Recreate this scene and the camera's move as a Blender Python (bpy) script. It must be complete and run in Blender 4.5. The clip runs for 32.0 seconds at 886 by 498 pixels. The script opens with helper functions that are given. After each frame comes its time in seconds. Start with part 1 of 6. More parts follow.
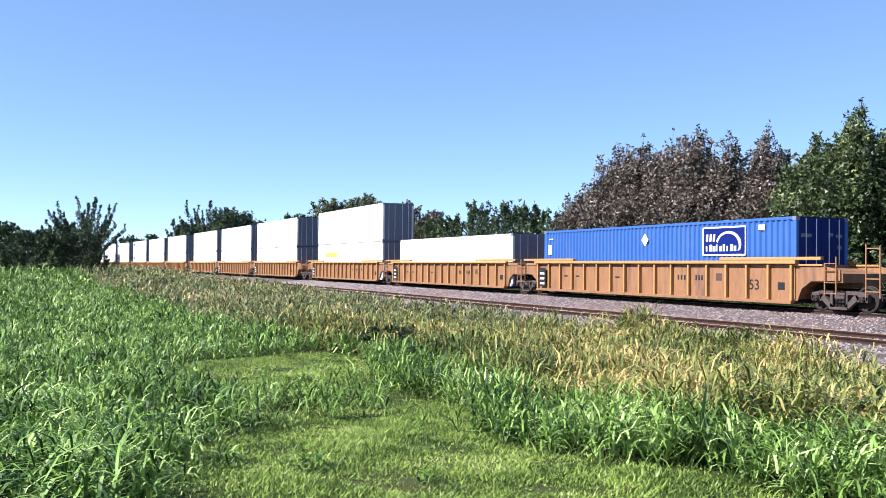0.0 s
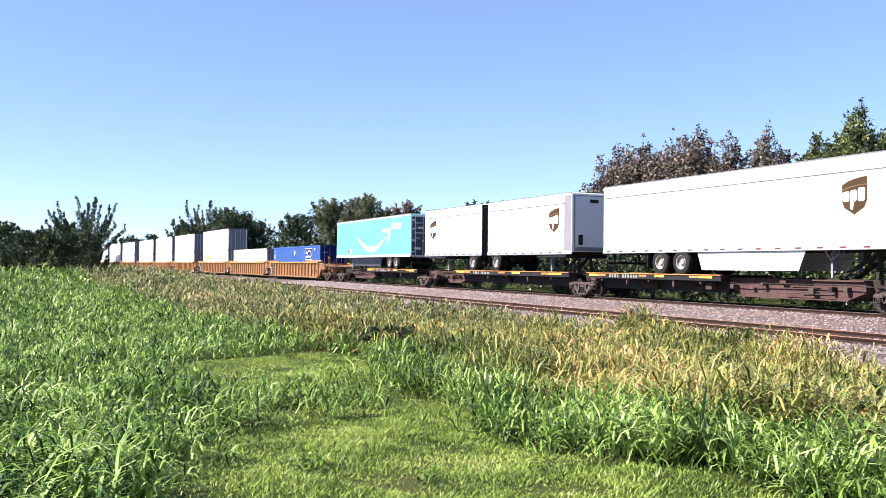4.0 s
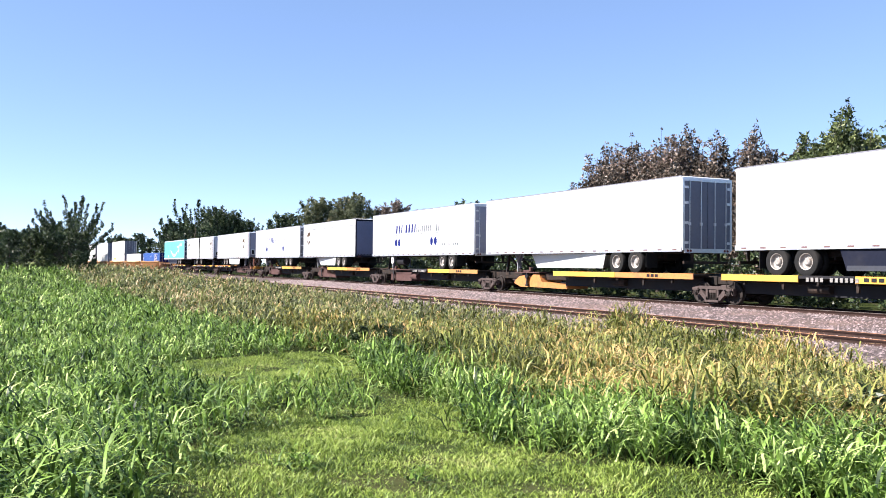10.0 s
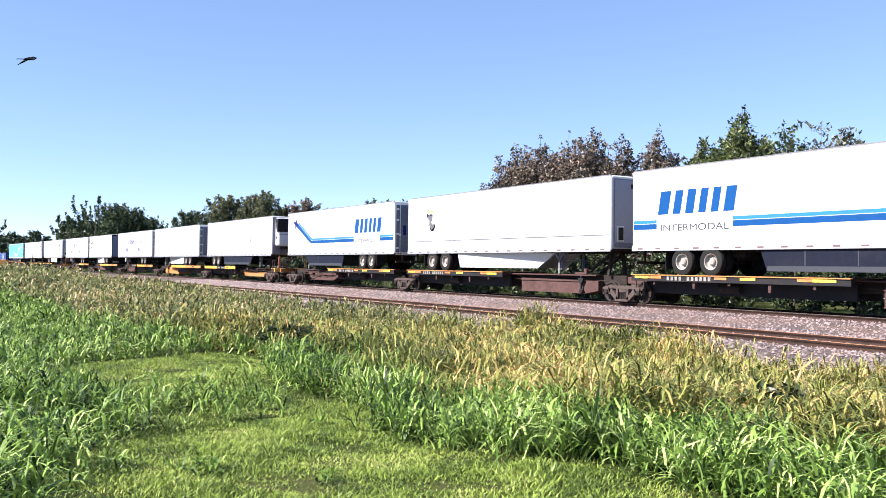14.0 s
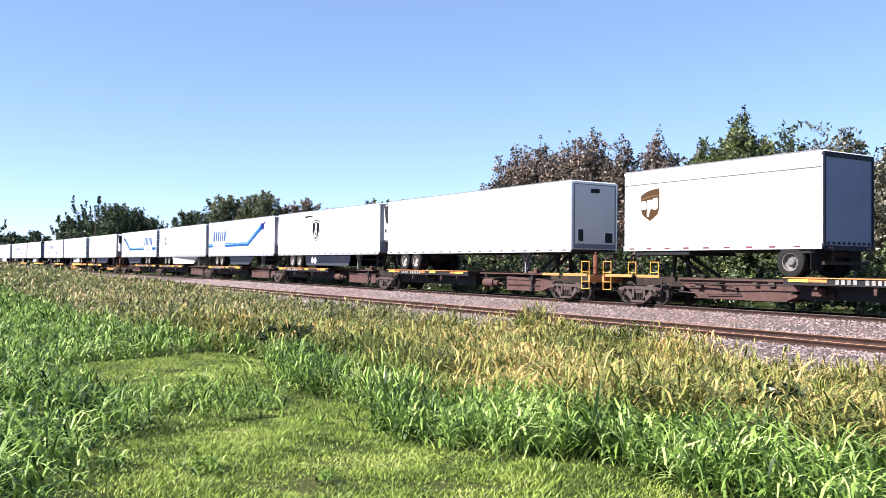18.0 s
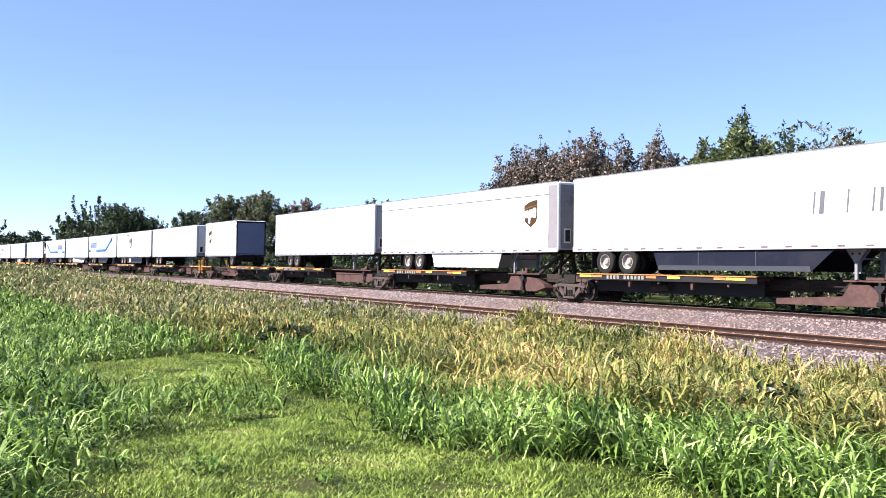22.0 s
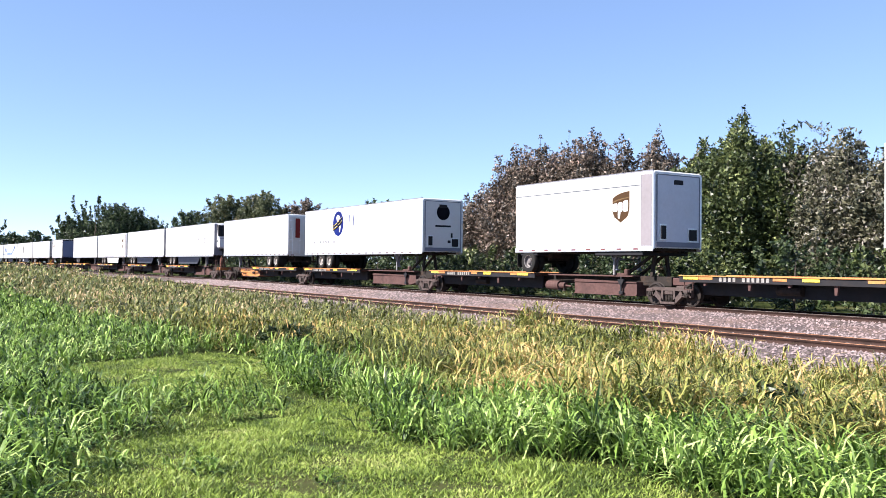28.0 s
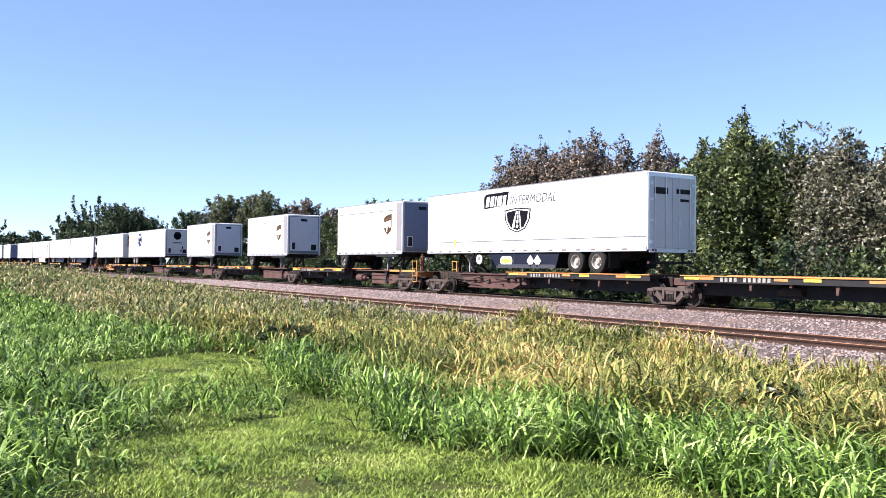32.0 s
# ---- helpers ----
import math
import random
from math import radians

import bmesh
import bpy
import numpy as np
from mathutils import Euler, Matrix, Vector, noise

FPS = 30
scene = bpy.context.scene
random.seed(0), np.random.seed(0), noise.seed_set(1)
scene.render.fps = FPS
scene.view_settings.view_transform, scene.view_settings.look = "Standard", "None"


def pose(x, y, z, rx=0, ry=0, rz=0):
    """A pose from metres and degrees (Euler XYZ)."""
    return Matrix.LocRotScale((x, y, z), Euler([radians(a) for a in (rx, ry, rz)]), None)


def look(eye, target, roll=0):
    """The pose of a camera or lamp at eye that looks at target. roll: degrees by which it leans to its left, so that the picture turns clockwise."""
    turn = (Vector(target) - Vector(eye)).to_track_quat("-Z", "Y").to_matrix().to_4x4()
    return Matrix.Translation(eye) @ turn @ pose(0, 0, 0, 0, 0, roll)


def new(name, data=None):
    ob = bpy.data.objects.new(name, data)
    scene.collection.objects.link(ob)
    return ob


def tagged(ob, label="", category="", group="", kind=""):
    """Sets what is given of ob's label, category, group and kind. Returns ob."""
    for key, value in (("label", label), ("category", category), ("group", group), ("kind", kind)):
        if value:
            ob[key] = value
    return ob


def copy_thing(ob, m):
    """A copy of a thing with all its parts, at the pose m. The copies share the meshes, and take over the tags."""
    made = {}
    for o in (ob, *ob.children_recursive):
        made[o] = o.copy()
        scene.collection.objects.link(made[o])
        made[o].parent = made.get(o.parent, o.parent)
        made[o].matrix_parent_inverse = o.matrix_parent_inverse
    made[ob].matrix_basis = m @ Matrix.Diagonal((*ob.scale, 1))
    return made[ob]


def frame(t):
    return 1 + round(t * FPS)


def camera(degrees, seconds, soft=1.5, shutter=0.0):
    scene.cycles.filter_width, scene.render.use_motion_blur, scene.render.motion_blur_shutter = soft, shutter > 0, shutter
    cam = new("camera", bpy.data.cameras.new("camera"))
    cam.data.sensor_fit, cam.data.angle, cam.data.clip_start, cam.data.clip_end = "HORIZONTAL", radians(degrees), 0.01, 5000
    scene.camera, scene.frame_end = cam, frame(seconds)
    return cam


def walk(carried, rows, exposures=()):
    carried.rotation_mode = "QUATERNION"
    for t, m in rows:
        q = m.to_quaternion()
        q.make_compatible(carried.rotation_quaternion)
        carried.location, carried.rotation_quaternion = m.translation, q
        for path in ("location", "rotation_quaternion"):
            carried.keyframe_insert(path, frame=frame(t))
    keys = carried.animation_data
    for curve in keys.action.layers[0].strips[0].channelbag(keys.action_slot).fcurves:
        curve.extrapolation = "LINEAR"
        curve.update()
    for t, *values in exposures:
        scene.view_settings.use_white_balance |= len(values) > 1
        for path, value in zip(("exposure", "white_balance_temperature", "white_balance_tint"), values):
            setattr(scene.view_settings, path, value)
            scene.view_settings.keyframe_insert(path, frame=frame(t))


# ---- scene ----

# ---------------------------------------------------------------- camera
EYE = 1.65          # camera height over the grass
cam = camera(54.49, 32.0, soft=0.4)


def cam_pose(yaw, tilt, lean):
    return pose(0, 0, EYE, 90 + tilt, 0, yaw) @ pose(0, 0, 0, 0, 0, lean)


PATH = [
    (0.0, cam_pose(64.79, 1.14, 0.51)),
    (8.8, cam_pose(64.79, 1.14, 0.51)),
    (9.0, cam_pose(64.79, 1.14, 0.51)),
    (9.5, cam_pose(64.59, 1.135, 0.52)),
    (10.0, cam_pose(64.06, 1.10, 0.505)),
    (10.5, cam_pose(62.89, 1.14, 0.50)),
    (11.0, cam_pose(61.65, 1.16, 0.53)),
    (11.5, cam_pose(59.61, 1.155, 0.58)),
    (12.0, cam_pose(58.43, 1.17, 0.61)),
    (12.5, cam_pose(57.94, 1.155, 0.595)),
    (13.0, cam_pose(58.115, 1.125, 0.62)),
    (13.3, cam_pose(58.115, 1.125, 0.62)),
    (32.0, cam_pose(58.115, 1.125, 0.62)),
]
walk(cam, PATH, [(0.0, 1.47, 5430, 12), (1.0, 1.6, 5720, 14), (2.0, 1.64, 5880, 16), (32.0, 1.64, 5880, 16)])

# ---------------------------------------------------------------- daylight
SUN_AZ, SUN_EL = 190.0, 40.0      # degrees clockwise from +Y, and above the horizon
world = bpy.data.worlds.new("sky")
scene.world = world
world.use_nodes = True
wn, wl = world.node_tree.nodes, world.node_tree.links
sky_tex = wn.new("ShaderNodeTexSky")
sky_tex.sky_type = "NISHITA"
sky_tex.sun_disc = False
sky_tex.sun_elevation, sky_tex.sun_rotation = radians(SUN_EL), radians(SUN_AZ)
sky_tex.air_density, sky_tex.dust_density, sky_tex.ozone_density = 0.55, 0.0, 2.2
sky_tex.altitude = 1200
deep = wn.new("ShaderNodeHueSaturation")
deep.inputs["Saturation"].default_value = 1.12
even = wn.new("ShaderNodeGamma")
even.inputs["Gamma"].default_value = 0.62
wl.new(sky_tex.outputs[0], even.inputs["Color"])
wl.new(even.outputs[0], deep.inputs["Color"])
wl.new(deep.outputs[0], wn["Background"].inputs[0])
wn["Background"].inputs[1].default_value = 0.14
sun = new("sun", bpy.data.lights.new("sun", "SUN"))
sun.data.energy, sun.data.angle, sun.data.color = 5.0, radians(0.6), (1.0, 0.9, 0.74)
sa, se = radians(SUN_AZ), radians(SUN_EL)
SUN_FROM = Vector((math.sin(sa) * math.cos(se), math.cos(sa) * math.cos(se), math.sin(se)))
sun.matrix_world = look(SUN_FROM * 100, (0, 0, 0))

# ---------------------------------------------------------------- plan of the line
RAIL = 0.27                       # rail head of the train's track
TRACK_Y, SIDING_Y, SIDING_RAIL = 24.83, 17.0, 0.167
BEND, BEND_X, BEND_END = 2.15e-4, -60.0, 200.0


def bend(x):
    """Sideways shift of the line at x, and its slope."""
    u = max(0.0, BEND_X - x)
    if u < BEND_END:
        return -BEND * u * u, 2 * BEND * u
    return -BEND * BEND_END ** 2 - 2 * BEND * BEND_END * (u - BEND_END), 2 * BEND * BEND_END


# ---------------------------------------------------------------- materials
MATS = {}


def mat(name, col, rough=0.6, metal=0.0, grain=8.0, vary=0.12, stain=0.7, stain_col=None, stain_amt=0.35, bump=0.0, island=0.0, spec=0.5, squash=(1, 1, 1)):
    """Base colour with fine grain, larger stains and relief, all in object space."""
    m = bpy.data.materials.new(name)
    m.use_nodes = True
    n, l = m.node_tree.nodes, m.node_tree.links
    b = n["Principled BSDF"]
    b.inputs["Roughness"].default_value, b.inputs["Metallic"].default_value = rough, metal
    b.inputs["Specular IOR Level"].default_value = spec
    tc = n.new("ShaderNodeTexCoord")
    mp = n.new("ShaderNodeMapping")
    mp.inputs["Scale"].default_value = squash
    l.new(tc.outputs["Object"], mp.inputs[0])
    fine, big = n.new("ShaderNodeTexNoise"), n.new("ShaderNodeTexNoise")
    fine.inputs["Scale"].default_value, fine.inputs["Detail"].default_value = grain, 5
    big.inputs["Scale"].default_value, big.inputs["Detail"].default_value = stain, 6
    big.inputs["Roughness"].default_value = 0.65
    l.new(mp.outputs[0], fine.inputs[0]), l.new(mp.outputs[0], big.inputs[0])
    r1 = n.new("ShaderNodeValToRGB")
    r1.color_ramp.elements[0].position, r1.color_ramp.elements[1].position = 0.3, 0.7
    r1.color_ramp.elements[0].color = (*[c * (1 - vary) for c in col], 1)
    r1.color_ramp.elements[1].color = (*[min(1, c * (1 + vary)) for c in col], 1)
    l.new(fine.outputs[0], r1.inputs[0])
    r2 = n.new("ShaderNodeValToRGB")
    r2.color_ramp.elements[0].position, r2.color_ramp.elements[1].position = 0.48, 0.72
    r2.color_ramp.elements[0].color, r2.color_ramp.elements[1].color = (0, 0, 0, 1), (stain_amt, stain_amt, stain_amt, 1)
    l.new(big.outputs[0], r2.inputs[0])
    mx = n.new("ShaderNodeMix")
    mx.data_type = "RGBA"
    l.new(r2.outputs[0], mx.inputs[0]), l.new(r1.outputs[0], mx.inputs[6])
    mx.inputs[7].default_value = (*(stain_col or [c * 0.55 for c in col]), 1)
    out = mx.outputs[2]
    if island:
        geo, hs, mr = n.new("ShaderNodeNewGeometry"), n.new("ShaderNodeHueSaturation"), n.new("ShaderNodeMapRange")
        mr.inputs[3].default_value, mr.inputs[4].default_value = 1 - island, 1 + island
        l.new(geo.outputs["Random Per Island"], mr.inputs[0]), l.new(mr.outputs[0], hs.inputs["Value"])
        l.new(out, hs.inputs["Color"])
        out = hs.outputs[0]
    l.new(out, b.inputs["Base Color"])
    rr = n.new("ShaderNodeMapRange")
    rr.inputs[3].default_value, rr.inputs[4].default_value = max(0, rough - 0.12), min(1, rough + 0.15)
    l.new(big.outputs[0], rr.inputs[0]), l.new(rr.outputs[0], b.inputs["Roughness"])
    if bump:
        bp = n.new("ShaderNodeBump")
        bp.inputs["Strength"].default_value, bp.inputs["Distance"].default_value = bump, 0.02
        l.new(fine.outputs[0], bp.inputs["Height"]), l.new(bp.outputs[0], b.inputs["Normal"])
    MATS[name] = m
    return m


def leafy(name, low, high, patch=0.25, third=None, gloss=0.35, mid=None, single=0.55, through_light=0.3, rough=0.45):
    """Leaves and blades: colour from island to island and from patch to patch, some light let through."""
    m = bpy.data.materials.new(name)
    m.use_nodes = True
    n, l = m.node_tree.nodes, m.node_tree.links
    b, o = n["Principled BSDF"], n["Material Output"]
    geo, tc, nz = n.new("ShaderNodeNewGeometry"), n.new("ShaderNodeTexCoord"), n.new("ShaderNodeTexNoise")
    nz.inputs["Scale"].default_value, nz.inputs["Detail"].default_value = patch, 4
    l.new(tc.outputs["Object"], nz.inputs[0])
    ad = n.new("ShaderNodeMath")
    ad.operation = "MULTIPLY_ADD"
    ad.inputs[1].default_value = single
    l.new(geo.outputs["Random Per Island"], ad.inputs[0])
    sc = n.new("ShaderNodeMath")
    sc.operation = "MULTIPLY_ADD"
    sc.inputs[1].default_value, sc.inputs[2].default_value = 1.5, -0.52 - (single - 0.55) / 2
    l.new(nz.outputs[0], sc.inputs[0]), l.new(sc.outputs[0], ad.inputs[2])
    rp = n.new("ShaderNodeValToRGB")
    rp.color_ramp.elements[0].position, rp.color_ramp.elements[1].position = 0.1, 0.75
    rp.color_ramp.elements[0].color, rp.color_ramp.elements[1].color = (*low, 1), (*high, 1)
    if third:
        e = rp.color_ramp.elements.new(0.95)
        e.color = (*third, 1)
    if mid:
        e = rp.color_ramp.elements.new(0.42)
        e.color = (*mid, 1)
    l.new(ad.outputs[0], rp.inputs[0])
    l.new(rp.outputs[0], b.inputs["Base Color"])
    b.inputs["Roughness"].default_value, b.inputs["Specular IOR Level"].default_value = rough, gloss
    tr, mx = n.new("ShaderNodeBsdfTranslucent"), n.new("ShaderNodeMixShader")
    l.new(rp.outputs[0], tr.inputs[0])
    mx.inputs[0].default_value = through_light
    l.new(b.outputs[0], mx.inputs[1]), l.new(tr.outputs[0], mx.inputs[2]), l.new(mx.outputs[0], o.inputs[0])
    MATS[name] = m
    return m


WHITE = mat("white_paint", (0.555, 0.555, 0.555), 0.35, 0, 6, 0.02, 0.5, (0.6, 0.58, 0.54), 0.25, squash=(0.35, 1, 1.6))
WHITE_OLD = mat("weathered_white", (0.54, 0.53, 0.515), 0.45, 0, 6, 0.03, 0.6, (0.5, 0.46, 0.4), 0.4, squash=(0.35, 1, 1.6))
CREAM = mat("container_white", (0.6, 0.585, 0.555), 0.45, 0, 6, 0.03, 0.6, (0.52, 0.44, 0.36), 0.35, squash=(0.6, 1, 0.4))
SILVER = mat("brushed_alloy", (0.62, 0.63, 0.65), 0.35, 0.7, 14, 0.06, 1.0, (0.4, 0.4, 0.4), 0.3)
ROLL = mat("blue_grey_roll_door", (0.13, 0.15, 0.24), 0.5, 0, 8, 0.05, 0.9, (0.1, 0.11, 0.16), 0.4)
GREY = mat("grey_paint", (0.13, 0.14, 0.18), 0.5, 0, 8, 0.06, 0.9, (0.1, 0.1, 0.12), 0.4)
# bare steel door; dark blue reflections are put into the base colour
STEEL_DOOR = mat("sky_tinted_polished_door", (0.1, 0.12, 0.19), 0.3, 0.4, 8, 0.08, 0.9, (0.03, 0.03, 0.04), 0.4)
GREY_DOOR = mat("stained_grey_door", (0.16, 0.16, 0.18), 0.5, 0, 8, 0.1, 1.3, (0.06, 0.05, 0.05), 0.7)
# these two hold the bluish shade of the end faces in their base colour
NOSE = mat("pale_grey_shaded_end", (0.27, 0.28, 0.35), 0.5, 0, 8, 0.05, 0.9, (0.28, 0.28, 0.32), 0.4)
COOLER = mat("shaded_white_shell", (0.5, 0.51, 0.56), 0.45, 0, 8, 0.04, 0.9, (0.42, 0.42, 0.45), 0.3)
ROOF_RIM = mat("dull_roof_rim", (0.16, 0.16, 0.18), 0.5, 0.2, 8, 0.1, 0.9)
DARK = mat("dark_paint", (0.014, 0.014, 0.017), 0.7, 0, 8, 0.1, 0.9, (0.05, 0.036, 0.028), 0.35, spec=0.2)
SKIRT = mat("dark_skirt", (0.009, 0.011, 0.022), 0.5, 0, 8, 0.1, 0.9, (0.035, 0.033, 0.035), 0.35, spec=0.12)
STENCIL = mat("worn_stencil_white", (0.22, 0.21, 0.2), 0.7, 0, 10, 0.2, 3.0, (0.05, 0.045, 0.04), 0.8)
RUST = mat("deep_rust", (0.12, 0.038, 0.018), 0.8, 0, 12, 0.3, 2.0, (0.05, 0.025, 0.018), 0.7, bump=0.2)
STRIP = mat("grey_rubber_strip", (0.024, 0.027, 0.038), 0.6, 0, 8, 0.1, 0.9)
LEG = mat("pale_leg_paint", (0.2, 0.2, 0.21), 0.6, 0, 10, 0.1, 1.5, (0.09, 0.07, 0.06), 0.5)
NAVY = mat("navy_paint", (0.018, 0.03, 0.075), 0.4, 0, 8, 0.08, 0.9, (0.05, 0.05, 0.06), 0.3)
TEAL = mat("teal_paint", (0.11, 0.45, 0.5), 0.4, 0, 8, 0.03, 0.5, (0.12, 0.42, 0.47), 0.2)
BLUE_BOX = mat("blue_container_paint", (0.032, 0.09, 0.3), 0.45, 0, 8, 0.06, 0.8, (0.07, 0.12, 0.3), 0.35)
BLUE_DEEP = mat("deep_blue_paint", (0.004, 0.011, 0.11), 0.5, 0, 8, 0.05, spec=0.15)
BLUE_MARK = mat("blue_lettering", (0.006, 0.055, 0.19), 0.5, 0, 8, 0.04, spec=0.15)
BLUE_PALE = mat("light_blue_stripe", (0.02, 0.15, 0.38), 0.4, 0, 8, 0.04)
BROWN_MARK = mat("brown_shield", (0.05, 0.025, 0.009), 0.5, 0, 8, 0.05, spec=0.2)
GOLD_MARK = mat("gold_mark", (0.1, 0.058, 0.016), 0.5, 0, 8, 0.05)
YELLOW_MARK = mat("yellow_marking", (0.75, 0.58, 0.05), 0.5, 0, 8, 0.05)
TAPE_DULL = mat("faded_tape", (0.14, 0.075, 0.07), 0.5, 0, 8, 0.05)
RED_MARK = mat("red_tape", (0.13, 0.022, 0.02), 0.4, 0, 8, 0.05)
BLACK_MARK = mat("black_marking", (0.005, 0.005, 0.008), 0.6, 0, 8, 0.05, spec=0.05)
GREY_MARK = mat("grey_marking", (0.1, 0.105, 0.12), 0.5, 0, 8, 0.05, spec=0.2)
CORNER = mat("dull_corner_sheet", (0.19, 0.172, 0.185), 0.5, 0, 8, 0.05, 0.9)
SIGN_RED = mat("red_door_sign", (0.16, 0.012, 0.01), 0.5, 0, 8, 0.05, spec=0.2)
TYRE = mat("tyre_rubber", (0.012, 0.012, 0.012), 0.85, 0, 30, 0.2, 2.0, (0.035, 0.03, 0.026), 0.5, bump=0.2, spec=0.2)
RIM = mat("wheel_white", (0.27, 0.25, 0.23), 0.5, 0, 12, 0.15, 4.0, (0.12, 0.08, 0.055), 0.8)
RIM_OLD = mat("wheel_grey", (0.12, 0.11, 0.11), 0.6, 0, 12, 0.15, 4.0, (0.06, 0.045, 0.035), 0.6)
# base darkened to stand for shade under the cars; stains are rust and dirt
STEEL = mat("dirty_shade_dark_steel", (0.02, 0.016, 0.014), 0.8, 0.0, 14, 0.25, 2.0, (0.085, 0.05, 0.033), 0.5, bump=0.2, spec=0.2)
BOGIE = mat("bogie_casting", (0.068, 0.051, 0.047), 0.8, 0.0, 14, 0.25, 2.2, (0.03, 0.021, 0.018), 0.6, bump=0.25, spec=0.2)
TREAD = mat("worn_wheel_steel", (0.022, 0.017, 0.015), 0.7, 0.1, 12, 0.15, 2.0, (0.06, 0.04, 0.03), 0.4, spec=0.25)
RUSTY = mat("brown_car_paint", (0.075, 0.041, 0.037), 0.75, 0, 9, 0.2, 1.1, (0.03, 0.02, 0.018), 0.6, bump=0.12, spec=0.2)
YELLOW_CAR = mat("yellow_car_paint", (0.6, 0.305, 0.04), 0.55, 0, 9, 0.08, 1.2, (0.3, 0.16, 0.06), 0.5, bump=0.08)
DECK_EDGE = mat("worn_orange_edge", (0.42, 0.17, 0.045), 0.6, 0, 9, 0.2, 1.4, (0.22, 0.1, 0.05), 0.65, bump=0.1)
WELL_PAINT = mat("faded_orange_well_paint", (0.215, 0.1, 0.04), 0.6, 0, 9, 0.15, 1.7, (0.085, 0.042, 0.028), 0.9, bump=0.1, squash=(2, 1, 0.3))
WELL_TOP = mat("yellow_chord_paint", (0.35, 0.18, 0.05), 0.6, 0, 9, 0.1, 1.2, (0.3, 0.15, 0.06), 0.45)
# rust brown darkened so that the rail sides look shaded
RAIL_STEEL = mat("shade_dark_rusty_rail", (0.042, 0.024, 0.02), 0.8, 0.0, 30, 0.3, 2.0, (0.02, 0.014, 0.012), 0.8, spec=0.15)
RAIL_RUST = mat("orange_rusty_rail_head", (0.26, 0.12, 0.055), 0.7, 0.0, 30, 0.3, 2.0, (0.12, 0.06, 0.035), 0.6)
RAIL_HEAD = mat("polished_rail_head", (0.4, 0.36, 0.33), 0.35, 0.8, 20, 0.15, 1.5, (0.25, 0.15, 0.1), 0.4)
TIE = mat("weathered_sleeper", (0.11, 0.085, 0.07), 0.85, 0, 12, 0.3, 1.5, (0.05, 0.04, 0.035), 0.5, bump=0.4, squash=(6, 1, 6))
STONE = mat("ballast_stone", (0.19, 0.148, 0.146), 0.85, 0, 20, 0.15, 0.3, (0.17, 0.108, 0.097), 0.75, island=0.68)
BED = mat("ballast_bed", (0.07, 0.05, 0.047), 0.9, 0, 26, 0.45, 0.3, (0.2, 0.13, 0.1), 0.6, bump=1.0)
SOIL = mat("grassy_soil", (0.034, 0.045, 0.013), 0.95, 0, 14, 0.35, 0.25, (0.1, 0.085, 0.04), 0.6, bump=0.6, spec=0.05)
BARK = mat("tree_bark", (0.07, 0.055, 0.045), 0.9, 0, 16, 0.3, 2.0, (0.035, 0.03, 0.025), 0.5, bump=0.6, squash=(3, 3, 0.7))
# low colour paints the shaded gaps between blades, third the pale glints
LUSH = leafy("lush_grass", (0.011, 0.03, 0.007), (0.215, 0.34, 0.06), 0.9, (0.5, 0.6, 0.22), 0.2, single=0.8, through_light=0.14, rough=0.5)
LAWN = leafy("mown_grass", (0.052, 0.09, 0.018), (0.315, 0.415, 0.072), 1.3, (0.4, 0.43, 0.14), 0.25, single=0.65, through_light=0.25)
DRY = leafy("dry_weeds", (0.04, 0.05, 0.014), (0.285, 0.27, 0.072), 0.55, (0.56, 0.38, 0.155), 0.2, (0.175, 0.205, 0.048), single=0.85, through_light=0.12)
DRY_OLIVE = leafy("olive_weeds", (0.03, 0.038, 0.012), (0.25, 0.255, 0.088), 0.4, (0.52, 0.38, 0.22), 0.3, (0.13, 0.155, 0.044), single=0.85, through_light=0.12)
# next four: near-black low and bright third paint shaded and lit leaves
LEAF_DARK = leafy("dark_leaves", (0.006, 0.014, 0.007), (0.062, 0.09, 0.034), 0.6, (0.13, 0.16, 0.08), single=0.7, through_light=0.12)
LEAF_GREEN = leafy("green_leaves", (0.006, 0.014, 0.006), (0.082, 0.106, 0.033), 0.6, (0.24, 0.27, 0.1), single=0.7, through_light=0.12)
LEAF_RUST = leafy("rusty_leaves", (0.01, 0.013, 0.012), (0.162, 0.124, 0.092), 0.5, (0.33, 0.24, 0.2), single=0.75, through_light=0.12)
# its third colour also paints the white speckles of sky between leaves
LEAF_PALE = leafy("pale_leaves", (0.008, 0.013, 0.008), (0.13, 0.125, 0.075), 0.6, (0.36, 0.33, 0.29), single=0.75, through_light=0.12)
LEAF_OLIVE = leafy("olive_leaves", (0.035, 0.05, 0.026), (0.15, 0.165, 0.085), 0.3, (0.2, 0.16, 0.09))


